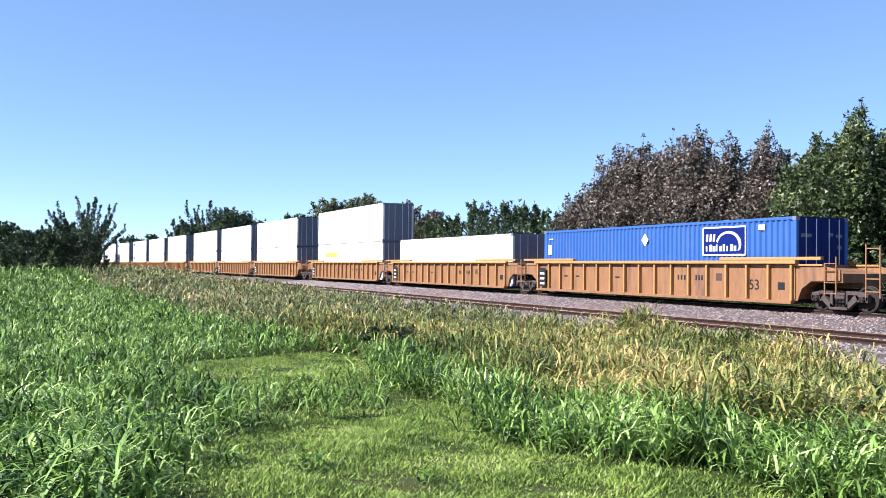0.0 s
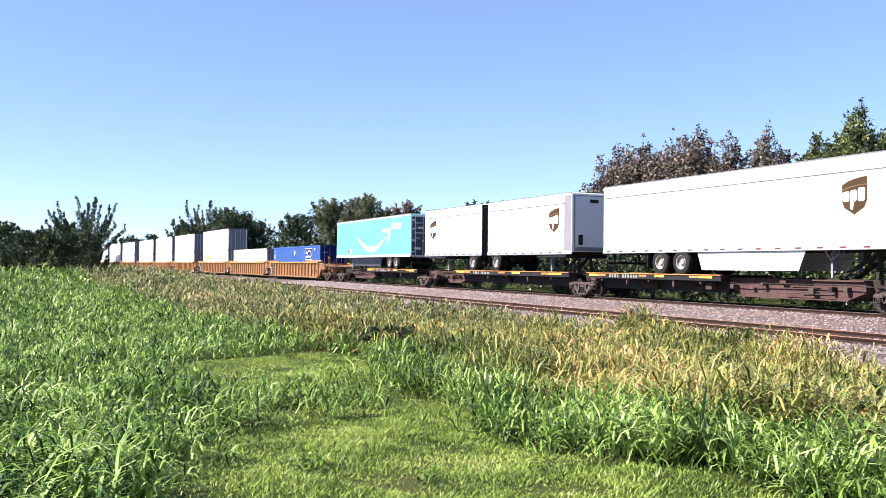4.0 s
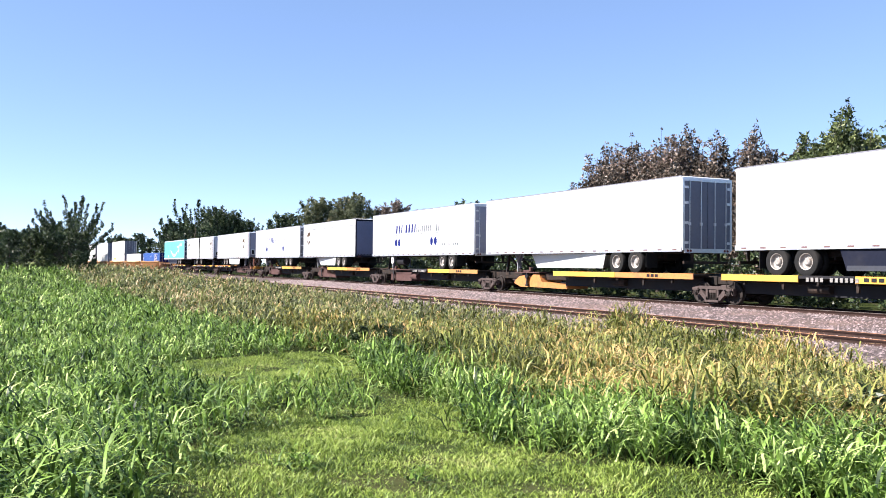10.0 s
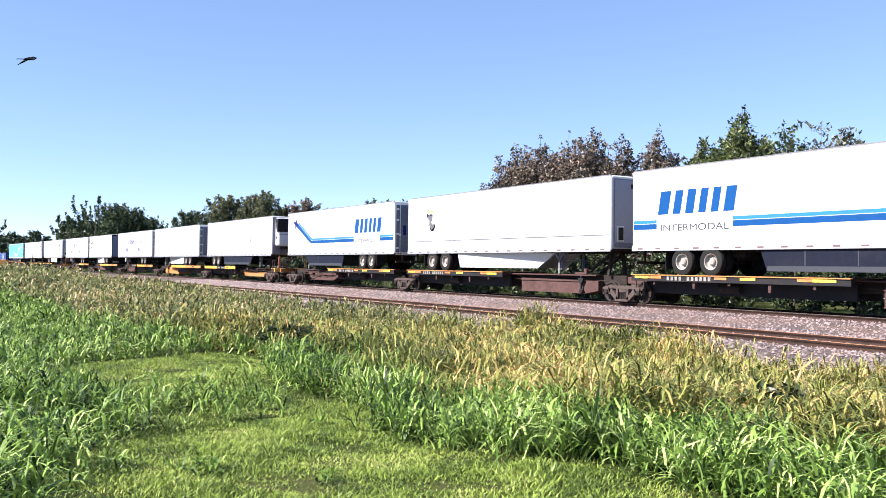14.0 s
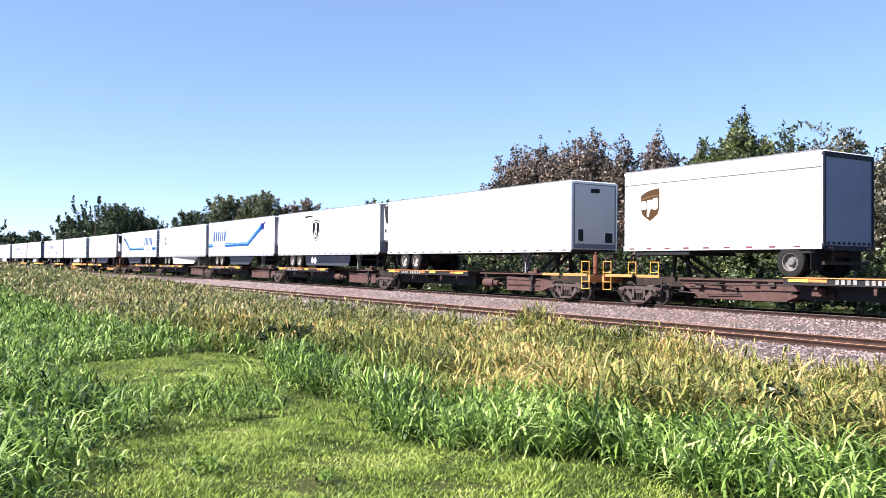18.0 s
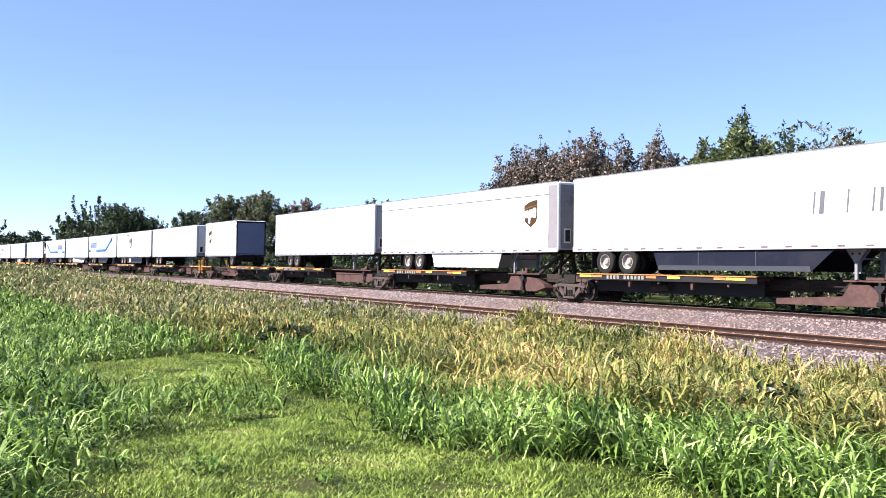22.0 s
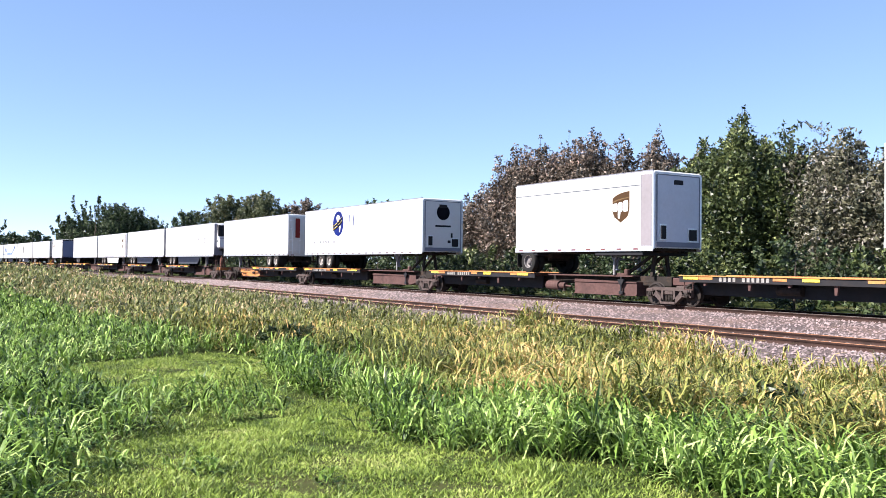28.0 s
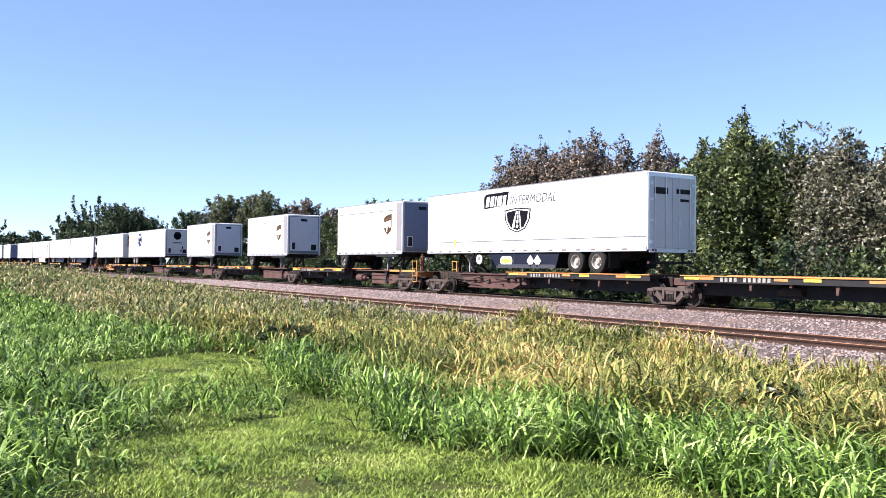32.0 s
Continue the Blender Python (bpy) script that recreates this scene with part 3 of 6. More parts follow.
# ---------------------------------------------------------------- trees
def leaf_cloud(centres, radii, count, size, flat=1.0, weight=None):
    """Small pointed leaf sprays round limb ends."""
    k = rng.integers(0, len(centres), count) if weight is None else rng.choice(len(centres), count, p=weight / weight.sum())
    d = rng.normal(size=(count, 3))
    d /= np.linalg.norm(d, axis=1)[:, None]
    rad = radii[k] * rng.random(count) ** 0.45
    p = centres[k] + d * rad[:, None] * np.array([1, 1, flat])
    a = rng.normal(size=(count, 3)) + d * 0.5 + np.array([0, 0, 0.35])
    a /= np.linalg.norm(a, axis=1)[:, None]
    b = np.cross(a, rng.normal(size=(count, 3)))
    b /= np.linalg.norm(b, axis=1)[:, None]
    s = size * rng.uniform(0.6, 1.4, count)[:, None]
    v = np.stack([p - b * s * 0.36, p + b * s * 0.36, p + a * s * 1.15], 1)
    return v.reshape(-1, 3), np.arange(3 * count).reshape(-1, 3)


def tree(name, x, y, height, spread, leaves, material, label, size=0.17, base=0.06, upright=1.0, plumes=60, category="tree", shape="column", bushy=1.0):
    """Tapered trunk, limbs that rise outwards, and leaf sprays strung along each limb. upright: how steeply the limbs climb."""
    root = tagged(new(name), label, category)
    root.location = (x, y, float(ground_z(np.array(x), np.array(y))) - 0.05)
    wood = Shape()
    lean = Vector((rng.uniform(-0.04, 0.04), rng.uniform(-0.04, 0.04), 1)) * height
    r0 = height * 0.02
    prev = Vector((0, 0, 0))
    for i in range(1, 5):
        p = lean * (0.2 * i) + Vector((rng.uniform(-1, 1), rng.uniform(-1, 1), 0)) * height * 0.012
        wood.tube(prev, p, r0 * (1.34 - 0.22 * i), r0 * (1.12 - 0.22 * i), 7)
        prev = p
    cs, rs = [], []
    for i in range(plumes):
        q = (i + rng.random()) / plumes
        zf = base + (1 - base) * q
        if shape == "column":
            prof = min(1.0, 0.55 + zf) * (1 - max(0.0, zf - 0.45) ** 1.6 * 1.7)
        elif shape == "round":
            prof = math.sqrt(max(0.03, 1 - (1.75 * zf - 0.75) ** 2))
        else:
            prof = 0.25 + 0.95 * zf - 0.55 * max(0.0, zf - 0.55) * 2
        ang = 2.4 * i + rng.uniform(-0.6, 0.6)
        rr = spread * max(0.06, prof) * math.sqrt(rng.uniform(0.05, 1.0))
        top = height * (zf if zf < 0.8 else zf - rng.uniform(0, 0.1))
        tip = Vector((math.cos(ang) * rr, math.sin(ang) * rr, top))
        drop = min(top * 0.9, (rr * 0.55 + height * 0.1) * upright)
        st = Vector((tip.x * 0.25, tip.y * 0.25, max(0.05 * height, top - drop)))
        if shape == "vase":
            steep = radians(56) * math.sqrt(rng.random())
            reach = height * (1.0 - 0.3 * steep / radians(56)) * rng.uniform(0.84, 1.0)
            st = Vector((0, 0, height * rng.uniform(0.02, 0.1)))
            tip = st + Vector((math.cos(ang) * math.sin(steep), math.sin(ang) * math.sin(steep), math.cos(steep))) * reach
            st = st.lerp(tip, 0.25)
        wood.tube(st, tip, r0 * 0.25 * (1.25 - zf), r0 * 0.04, 4)
        fat = spread * bushy * (rng.uniform(0.1, 0.19) if shape != "vase" else rng.uniform(0.045, 0.075))
        body = ((0.3, 1.25), (0.5, 1.2), (0.6, 1.1), (0.7, 1.0), (0.8, 0.85), (0.9, 0.65), (1.0, 0.42))
        if shape == "vase":
            body = [(0.38 + 0.62 * j / 15, 1.1 - 0.85 * (j / 15) ** 1.5) for j in range(16)]
        for k, f in body:
            c = st.lerp(tip, k) + Vector((rng.uniform(-1, 1), rng.uniform(-1, 1), rng.uniform(-0.5, 0.5))) * fat * 0.5
            cs.append(c), rs.append(fat * (f if shape != "vase" else 1.35 * f + 0.1))
        for s in range(1 if shape == "vase" else 3):
            twig = tip + Vector((rng.uniform(-0.5, 0.5) + 0.3 * math.cos(ang), rng.uniform(-0.5, 0.5) + 0.3 * math.sin(ang), rng.uniform(0.6, 1.9) * upright)) * fat * 1.3
            twig.z = min(twig.z, height * (1.0 + 0.03 * s))
            wood.tube(st.lerp(tip, 0.8), twig, r0 * 0.06, r0 * 0.02, 3)
            for k, f in ((0.35, 0.5), (0.7, 0.32), (1.0, 0.2)):
                cs.append(tip.lerp(twig, k)), rs.append(fat * f)
    part("trunk", wood, BARK, root)
    v, t = leaf_cloud(np.array([c[:] for c in cs]), np.array(rs), leaves, size)
    v[:, 2] = np.maximum(v[:, 2], 0.08)
    big_mesh("crown", v, t, material).parent = root
    return root


def plumed_tree(x, y, height, spread, leaves, material, label, size=0.15, airy=0.0, plumes=46, foot=0.1, peak=1.6):
    """A dense crown of many upright leafy plumes that end in points; airy opens gaps towards the top."""
    root = tagged(new("tree"), label, "tree")
    root.location = (x, y, float(ground_z(np.array(x), np.array(y))) - 0.05)
    wood = Shape()
    r0 = height * 0.017
    top = Vector((rng.uniform(-0.2, 0.2), rng.uniform(-0.2, 0.2), height * 0.82))
    wood.tube((0, 0, 0), top * 0.45, r0 * 1.3, r0 * 0.85, 7)
    wood.tube(top * 0.45, top, r0 * 0.85, r0 * 0.2, 6)
    cs, rs = [], []
    for i in range(plumes):
        q = math.sqrt((i + 0.5) / plumes)
        ang = 2.39996 * i + rng.uniform(-0.3, 0.3)
        rad = spread * q
        tip_z = height * (1 - 0.42 * q ** peak) * (1.0 if i < 1 else rng.uniform(0.8, 0.99))
        tip = Vector((math.cos(ang) * rad, math.sin(ang) * rad, tip_z))
        st = Vector((tip.x * 0.45, tip.y * 0.45, max(height * foot * rng.uniform(0.3, 1.0), tip_z * rng.uniform(0.1, 0.4))))
        wood.tube((tip.x * 0.06, tip.y * 0.06, st.z * 0.6), st, r0 * 0.3, r0 * 0.2, 4)
        wood.tube(st, tip, r0 * 0.2, r0 * 0.04, 4)
        length = (tip - st).length
        fat = 0.36 + 0.16 * spread * rng.uniform(0.7, 1.2)
        steps = max(6, int(length / 0.42))
        for k in range(steps + 1):
            f = k / steps
            if rng.random() < airy * (0.35 + 0.65 * f):
                continue
            # full body, then a point over the last stretch
            body = min(1.0, (1 - f) * length / 1.5) ** 0.7
            c = st.lerp(tip, f) + Vector((rng.normal(), rng.normal(), rng.normal() * 0.6)) * fat * 0.35 * body
            cs.append(c), rs.append(0.11 + fat * body * rng.uniform(0.7, 1.15))
        for s in range(2):
            f = rng.uniform(0.55, 0.92)
            p = st.lerp(tip, f)
            t2 = p + Vector((rng.normal() * 0.45, rng.normal() * 0.45, rng.uniform(0.35, 0.95)))
            t2.z = min(t2.z, tip_z)
            wood.tube(p, t2, r0 * 0.07, r0 * 0.02, 3)
            for k in (0.5, 0.8, 1.0):
                cs.append(p.lerp(t2, k)), rs.append(0.26 - 0.15 * k)
    part("trunk", wood, BARK, root)
    rs = np.array(rs)
    v, t = leaf_cloud(np.array([c[:] for c in cs]), rs, leaves, size, weight=rs ** 1.25)
    v[:, 2] = np.maximum(v[:, 2], 0.08)
    big_mesh("crown", v, t, material).parent = root
    return root


def build_trees():
    brown = "tall tree with rust-tinged thinning late summer leaves"
    green = "tall dense dark green broadleaf tree behind the line"
    pale = "thin-leaved pale tree with sky showing through"
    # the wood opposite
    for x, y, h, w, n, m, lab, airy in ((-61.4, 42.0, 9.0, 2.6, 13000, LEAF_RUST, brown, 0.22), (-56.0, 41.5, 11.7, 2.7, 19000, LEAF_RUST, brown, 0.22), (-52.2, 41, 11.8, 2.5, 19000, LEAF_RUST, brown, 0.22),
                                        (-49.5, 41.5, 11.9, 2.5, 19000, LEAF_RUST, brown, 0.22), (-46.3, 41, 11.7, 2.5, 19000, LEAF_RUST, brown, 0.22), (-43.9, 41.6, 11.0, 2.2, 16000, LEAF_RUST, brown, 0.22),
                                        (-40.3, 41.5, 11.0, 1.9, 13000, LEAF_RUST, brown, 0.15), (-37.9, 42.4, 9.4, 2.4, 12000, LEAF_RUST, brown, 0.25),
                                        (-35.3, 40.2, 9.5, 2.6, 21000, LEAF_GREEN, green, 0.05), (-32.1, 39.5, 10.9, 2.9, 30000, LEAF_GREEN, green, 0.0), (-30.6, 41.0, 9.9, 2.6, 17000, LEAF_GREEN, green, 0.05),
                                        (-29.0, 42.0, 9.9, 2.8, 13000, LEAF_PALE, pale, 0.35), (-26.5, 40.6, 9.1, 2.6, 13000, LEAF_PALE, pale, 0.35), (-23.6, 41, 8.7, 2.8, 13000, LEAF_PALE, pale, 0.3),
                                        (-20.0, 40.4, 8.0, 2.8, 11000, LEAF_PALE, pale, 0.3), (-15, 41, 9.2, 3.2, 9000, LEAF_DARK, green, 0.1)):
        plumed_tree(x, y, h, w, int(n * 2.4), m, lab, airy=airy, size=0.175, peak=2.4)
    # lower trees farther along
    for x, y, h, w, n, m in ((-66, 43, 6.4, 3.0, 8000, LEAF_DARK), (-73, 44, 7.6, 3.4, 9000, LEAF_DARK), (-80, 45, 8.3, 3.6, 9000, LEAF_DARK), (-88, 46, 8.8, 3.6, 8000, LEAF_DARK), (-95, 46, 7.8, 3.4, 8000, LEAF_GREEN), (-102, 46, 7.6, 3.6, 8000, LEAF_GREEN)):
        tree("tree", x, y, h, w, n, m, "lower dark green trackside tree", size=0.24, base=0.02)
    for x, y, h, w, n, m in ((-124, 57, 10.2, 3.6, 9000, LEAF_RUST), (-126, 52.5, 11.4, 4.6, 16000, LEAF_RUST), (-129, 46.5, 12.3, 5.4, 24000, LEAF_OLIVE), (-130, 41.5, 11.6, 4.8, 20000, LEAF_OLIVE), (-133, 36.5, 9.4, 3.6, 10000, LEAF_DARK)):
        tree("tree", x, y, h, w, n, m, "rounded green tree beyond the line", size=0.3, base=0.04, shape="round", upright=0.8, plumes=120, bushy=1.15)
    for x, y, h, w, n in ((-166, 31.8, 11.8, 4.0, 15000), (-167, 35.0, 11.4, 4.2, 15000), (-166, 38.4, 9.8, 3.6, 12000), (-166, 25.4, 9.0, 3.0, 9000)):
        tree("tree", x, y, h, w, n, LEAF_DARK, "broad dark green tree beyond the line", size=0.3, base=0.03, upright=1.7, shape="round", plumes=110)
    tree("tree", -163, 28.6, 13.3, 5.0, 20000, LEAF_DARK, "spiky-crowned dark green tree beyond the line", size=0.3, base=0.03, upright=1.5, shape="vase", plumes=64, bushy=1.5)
    # young tree and scrub in front of the line
    tree("young_tree", -85, 3.8, 7.1, 4.4, 13000, LEAF_DARK, "open-branched young dark green tree in the field", size=0.15, base=0.3, upright=1.4, plumes=40, shape="vase", bushy=0.72)
    for x, y, h, w, m in ((-87, 2.4, 2.7, 1.5, LEAF_DARK), (-84, 0.8, 3.3, 1.6, LEAF_GREEN), (-90, -1.2, 3.6, 1.9, LEAF_DARK), (-86, -3.2, 2.6, 1.7, LEAF_GREEN), (-82, 4.3, 1.9, 1.3, LEAF_DARK)):
        tree("shrub", x, y, h, w, 3600, m, "dark green field shrub", size=0.17, base=0.0, category="shrub", plumes=34, shape="round")
    for k in range(10):
        tree("tree", -225 - 6 * (k % 3), 10 - 4.2 * k, 9.2 + 1.4 * math.sin(k * 1.7), 4.6, 6000, LEAF_DARK, "far dark green field-edge tree", size=0.55, base=0.0, shape="round")
    for k in range(5):
        tree("tree", -330 - 8 * (k % 2), 30 + 9 * k, 11 + math.sin(k * 2.1), 6, 3000, LEAF_DARK, "distant dark green tree", size=0.8, base=0.0, shape="round")
    # undergrowth behind the main track
    for k in range(36):
        x = -8 - 3.1 * k + rng.uniform(-1, 1)
        # two in three get dark leaves, a painted stand-in for the train's shadow
        tree("shrub", x, 31.5 + rng.uniform(-1, 3.5), rng.uniform(1.6, 3.0), 2.4, 2300, LEAF_DARK if k % 3 else LEAF_GREEN, "leafy green undergrowth shrub behind the track", size=0.17, base=0.0, plumes=24, category="shrub", shape="round")
    # weed clumps in the dry grass
    for x, y, h, w in ((-5.35, 7.1, 0.56, 0.42), (-5.75, 7.45, 0.5, 0.36), (-14.65, 5.85, 0.6, 0.5), (-14.4, 6.15, 0.52, 0.4), (-15.3, 6.35, 0.56, 0.42)):
        tree("weed_clump", x, y, h, w, 1500, LEAF_DARK, "dark leafy weed clump in the dry grass", size=0.085, base=0.0, plumes=18, category="weed", shape="round")


build_ground()
build_line()
build_stones()
build_grass()
build_trees()

# ---------------------------------------------------------------- train: parts shared by the cars
MOVERS = []          # (thing, place along the train)
WHEELSETS = []
R_WHEEL = 0.42


def wheelset_mesh():
    s = Shape()
    for y in (-0.76, 0.76):
        k = 1 if y > 0 else -1
        s.lathe([(0.05, -0.07 * k), (0.3, -0.03 * k), (0.34, -0.06 * k), (R_WHEEL, -0.06 * k), (R_WHEEL + 0.0, 0.05 * k), (0.36, 0.06 * k), (0.31, 0.02 * k), (0.12, 0.03 * k), (0.1, 0.09 * k), (0.0, 0.09 * k)], 0, y, 0, 22)
        s.lathe([(R_WHEEL, -0.06 * k), (R_WHEEL + 0.028, -0.075 * k), (R_WHEEL + 0.02, -0.09 * k), (0.34, -0.09 * k)], 0, y, 0, 22)
    s.lathe([(0.08, -1.12), (0.08, 1.12)], n=10)
    for y in (-1.13, 1.13):
        s.lathe([(0.0, y + 0.02 * (1 if y > 0 else -1)), (0.1, y), (0.11, y - 0.12 * (1 if y > 0 else -1))], n=10)
        for i in range(3):
            a = 2.094 * i
            s.box(0.055 * math.cos(a) - 0.016, 0.055 * math.cos(a) + 0.016, y - 0.03, y + 0.03, 0.055 * math.sin(a) - 0.016, 0.055 * math.sin(a) + 0.016)
    return s.mesh("wheelset", TREAD, True)


def side_mesh():
    """Cast side member of a bogie with its two window openings."""
    s = Shape()
    y0, y1 = -0.08, 0.08
    s.extrude([(-1.1, 0.38), (-0.72, 0.4), (-0.62, 0.56), (0.62, 0.56), (0.72, 0.4), (1.1, 0.38), (1.1, 0.6), (0.72, 0.68), (-0.72, 0.68), (-1.1, 0.6)], y0, y1)
    s.extrude([(-0.72, 0.4), (-0.36, 0.1), (-0.24, 0.1), (-0.24, 0.2), (-0.6, 0.56), (-0.72, 0.56)], y0, y1)
    s.extrude([(0.72, 0.56), (0.6, 0.56), (0.24, 0.2), (0.24, 0.1), (0.36, 0.1), (0.72, 0.4)], y0, y1)
    s.box(-0.36, 0.36, y0 - 0.05, y1 + 0.05, 0.06, 0.15, 0.012)
    s.box(-0.34, -0.24, y0, y1, 0.15, 0.56).box(0.24, 0.34, y0, y1, 0.15, 0.56)
    for x in (-0.89, 0.89):
        s.box(x - 0.15, x + 0.15, y0 - 0.04, y1 + 0.04, 0.5, 0.62, 0.015)
        s.box(x - 0.2, x - 0.13, y0, y1, 0.34, 0.52).box(x + 0.13, x + 0.2, y0, y1, 0.34, 0.52)
    return s.mesh("side_member", BOGIE)


def spring_mesh():
    """A coil: stacked turns round a core, all one lathe."""
    prof = [(0.0, 0.0)]
    for k in range(6):
        prof += [(0.045, 0.043 * k), (0.062, 0.043 * k + 0.012), (0.062, 0.043 * k + 0.026), (0.045, 0.043 * k + 0.038)]
    s = Shape()
    n = 8
    v = [(r * math.cos(0.7854 * i), r * math.sin(0.7854 * i), 0.15 + z) for i in range(n) for r, z in prof]
    m = len(prof)
    s.solid(v, [(i * m + j, i * m + j + 1, (i + 1) % n * m + j + 1, (i + 1) % n * m + j) for i in range(n) for j in range(m - 1)])
    return s.mesh("spring", STEEL)


WHEELSET_ME, SIDE_ME, SPRING_ME = wheelset_mesh(), side_mesh(), spring_mesh()
BOLSTER_ME = Shape().box(-0.2, 0.2, -1.06, 1.06, 0.41, 0.54, 0.02).box(-0.28, 0.28, -0.35, 0.35, 0.5, 0.72, 0.02).mesh("bogie", BOGIE)


def bogie(parent, x):
    b = part("bogie", BOLSTER_ME, BOGIE, parent, "cast steel two-axle freight bogie with grimy springs", at=(x, 0, 0))
    for y in (-0.99, 0.99):
        part("side_member", SIDE_ME, BOGIE, b, at=(0, y, 0))
        for x2 in (-0.13, 0.0, 0.13):
            part("spring", SPRING_ME, STEEL, b, at=(x2, y, 0))
    for dx in (-0.89, 0.89):
        w = part("wheelset", WHEELSET_ME, TREAD, b, "turning steel wheels on their axle")
        w.matrix_parent_inverse = pose(dx, 0, R_WHEEL)
        WHEELSETS.append(w)
    part("brake_beam", Shape().bar((-0.3, -0.8, 0.3), (-0.3, 0.8, 0.3), 0.08).bar((0.3, -0.8, 0.3), (0.3, 0.8, 0.3), 0.08), STEEL, b)
    return b


def coupler(parent, x, way):
    s = Shape().box(min(x, x + way * 0.95), max(x, x + way * 0.95), -0.09, 0.09, 0.76, 0.96, 0.015)
    s.box(min(x + way * 0.75, x + way * 1.15), max(x + way * 0.75, x + way * 1.15), -0.17, 0.17, 0.7, 1.0, 0.03)
    part("coupler", s, STEEL, parent, "heavy rusty steel coupler")
    hose = Shape()
    pts = [(x + way * (0.2 + 0.22 * i), -0.35 + 0.05 * i, 0.62 - 0.22 * math.sin(0.72 * i)) for i in range(5)]
    for a, b in zip(pts, pts[1:]):
        hose.tube(a, b, 0.025, 0.025, 6)
    part("air_hose", hose, TYRE, parent)


# ---------------------------------------------------------------- spine car platforms
GIRDERS = ("plain", "drum", "taper", "step", "orange_step")


def plate_girder(root, L, kind, flip):
    """Underframe at the hitch end: a plain, drum-fed, tapered or stepped girder, measured back from the bogie centre there."""
    far = lambda x: -x if flip else L + x
    at = lambda pts: [(far(x), z) for x, z in (pts[::-1] if flip else pts)]
    span = lambda a, b: sorted((far(a), far(b)))
    if kind.endswith("step"):
        paint = DECK_EDGE if kind == "orange_step" else RUSTY
        part("belly_beam", Shape().extrude(at([(-7.34, 0.26), (-3.81, 0.29), (-3.81, 0.7), (-4.15, 0.95), (-4.75, 0.95), (-5.0, 0.58), (-7.34, 0.45)]), -0.62, 0.62), paint, root, "girder plate with a raised step")
        part("end_plate", Shape().extrude(at([(-3.64, 0.27), (-2.9, 0.27), (-2.2, 0.46), (-2.3, 0.6), (-2.75, 0.84), (-3.5, 0.92), (-3.64, 0.8)]), -0.62, 0.62), paint, root, "tapered end plate")
        top = (-4.9, -2.5)
    else:
        shape, top = {
            "plain": ([(-7.06, 0.28), (-2.7, 0.28), (-1.86, 0.42), (-1.86, 0.82), (-7.06, 0.88)], (-7.9, -1.9)),
            "drum": ([(-5.73, 0.28), (-2.05, 0.28), (-2.05, 0.82), (-5.73, 0.9)], (-7.4, -2.2)),
            "taper": ([(-4.87, 0.28), (-2.33, 0.28), (-0.99, 0.66), (-1.5, 0.74), (-2.2, 0.84), (-4.87, 0.92)], (-7.0, -2.0)),
        }[kind]
        beam = part("belly_beam", Shape().extrude(at(shape), -0.62, 0.62), RUSTY, root, "brown plate girder under the floor")
        a, b = span(shape[0][0], shape[1][0])
        part("girder_flange", Shape().box(a, b, -0.665, -0.621, 0.281, 0.32).box(a, b, -0.665, -0.621, 0.78, 0.815), RUSTY, beam)
        if kind == "taper":
            part("girder_rib", Shape().box(a, b, -0.66, -0.621, 0.52, 0.56), STEEL, beam)
        if kind != "plain":
            d = shape[0][0] - 0.4
            part("brake_drum", Shape().tube((far(d - 1.15), -0.78, 0.6), (far(d - 0.35), -0.78, 0.6), 0.2, 0.2, 14).tube((far(d - 0.35), -0.78, 0.6), (far(d), -0.78, 0.6), 0.13, 0.13, 12).tube((far(d), -0.78, 0.6), (far(d + 0.35), -0.78, 0.57), 0.04, 0.04, 8), RUSTY, root, "rusty brake cylinder drum")
    a, b = span(*top)
    part("top_plate", Shape().box(a, b, -0.72, 0.72, 1.03, 1.08), RUSTY, root, "thin brown top plate")
    b = far(-3.72 if kind.endswith("step") else -2.8)
    part("lever_bracket", Shape().box(b - 0.04, b + 0.04, -0.76, -0.7, 0.34, 1.03).extrude([(b - 0.16, 0.86), (b - 0.05, 0.7), (b + 0.05, 0.7), (b + 0.16, 0.86), (b + 0.16, 0.93), (b - 0.16, 0.93)], -0.78, -0.69).box(b - 0.11, b + 0.11, -0.78, -0.68, 0.32, 0.46, 0.02), DARK, root, "dark hanging lever bracket")
    part("pin_box", Shape().box(b + 0.1, b + 0.28, -0.7, -0.52, 1.08, 1.33, 0.03).box(b - 0.5, b + 0.08, -0.66, -0.5, 1.08, 1.17, 0.01), RUSTY, root, "rusty lock box on the top plate")


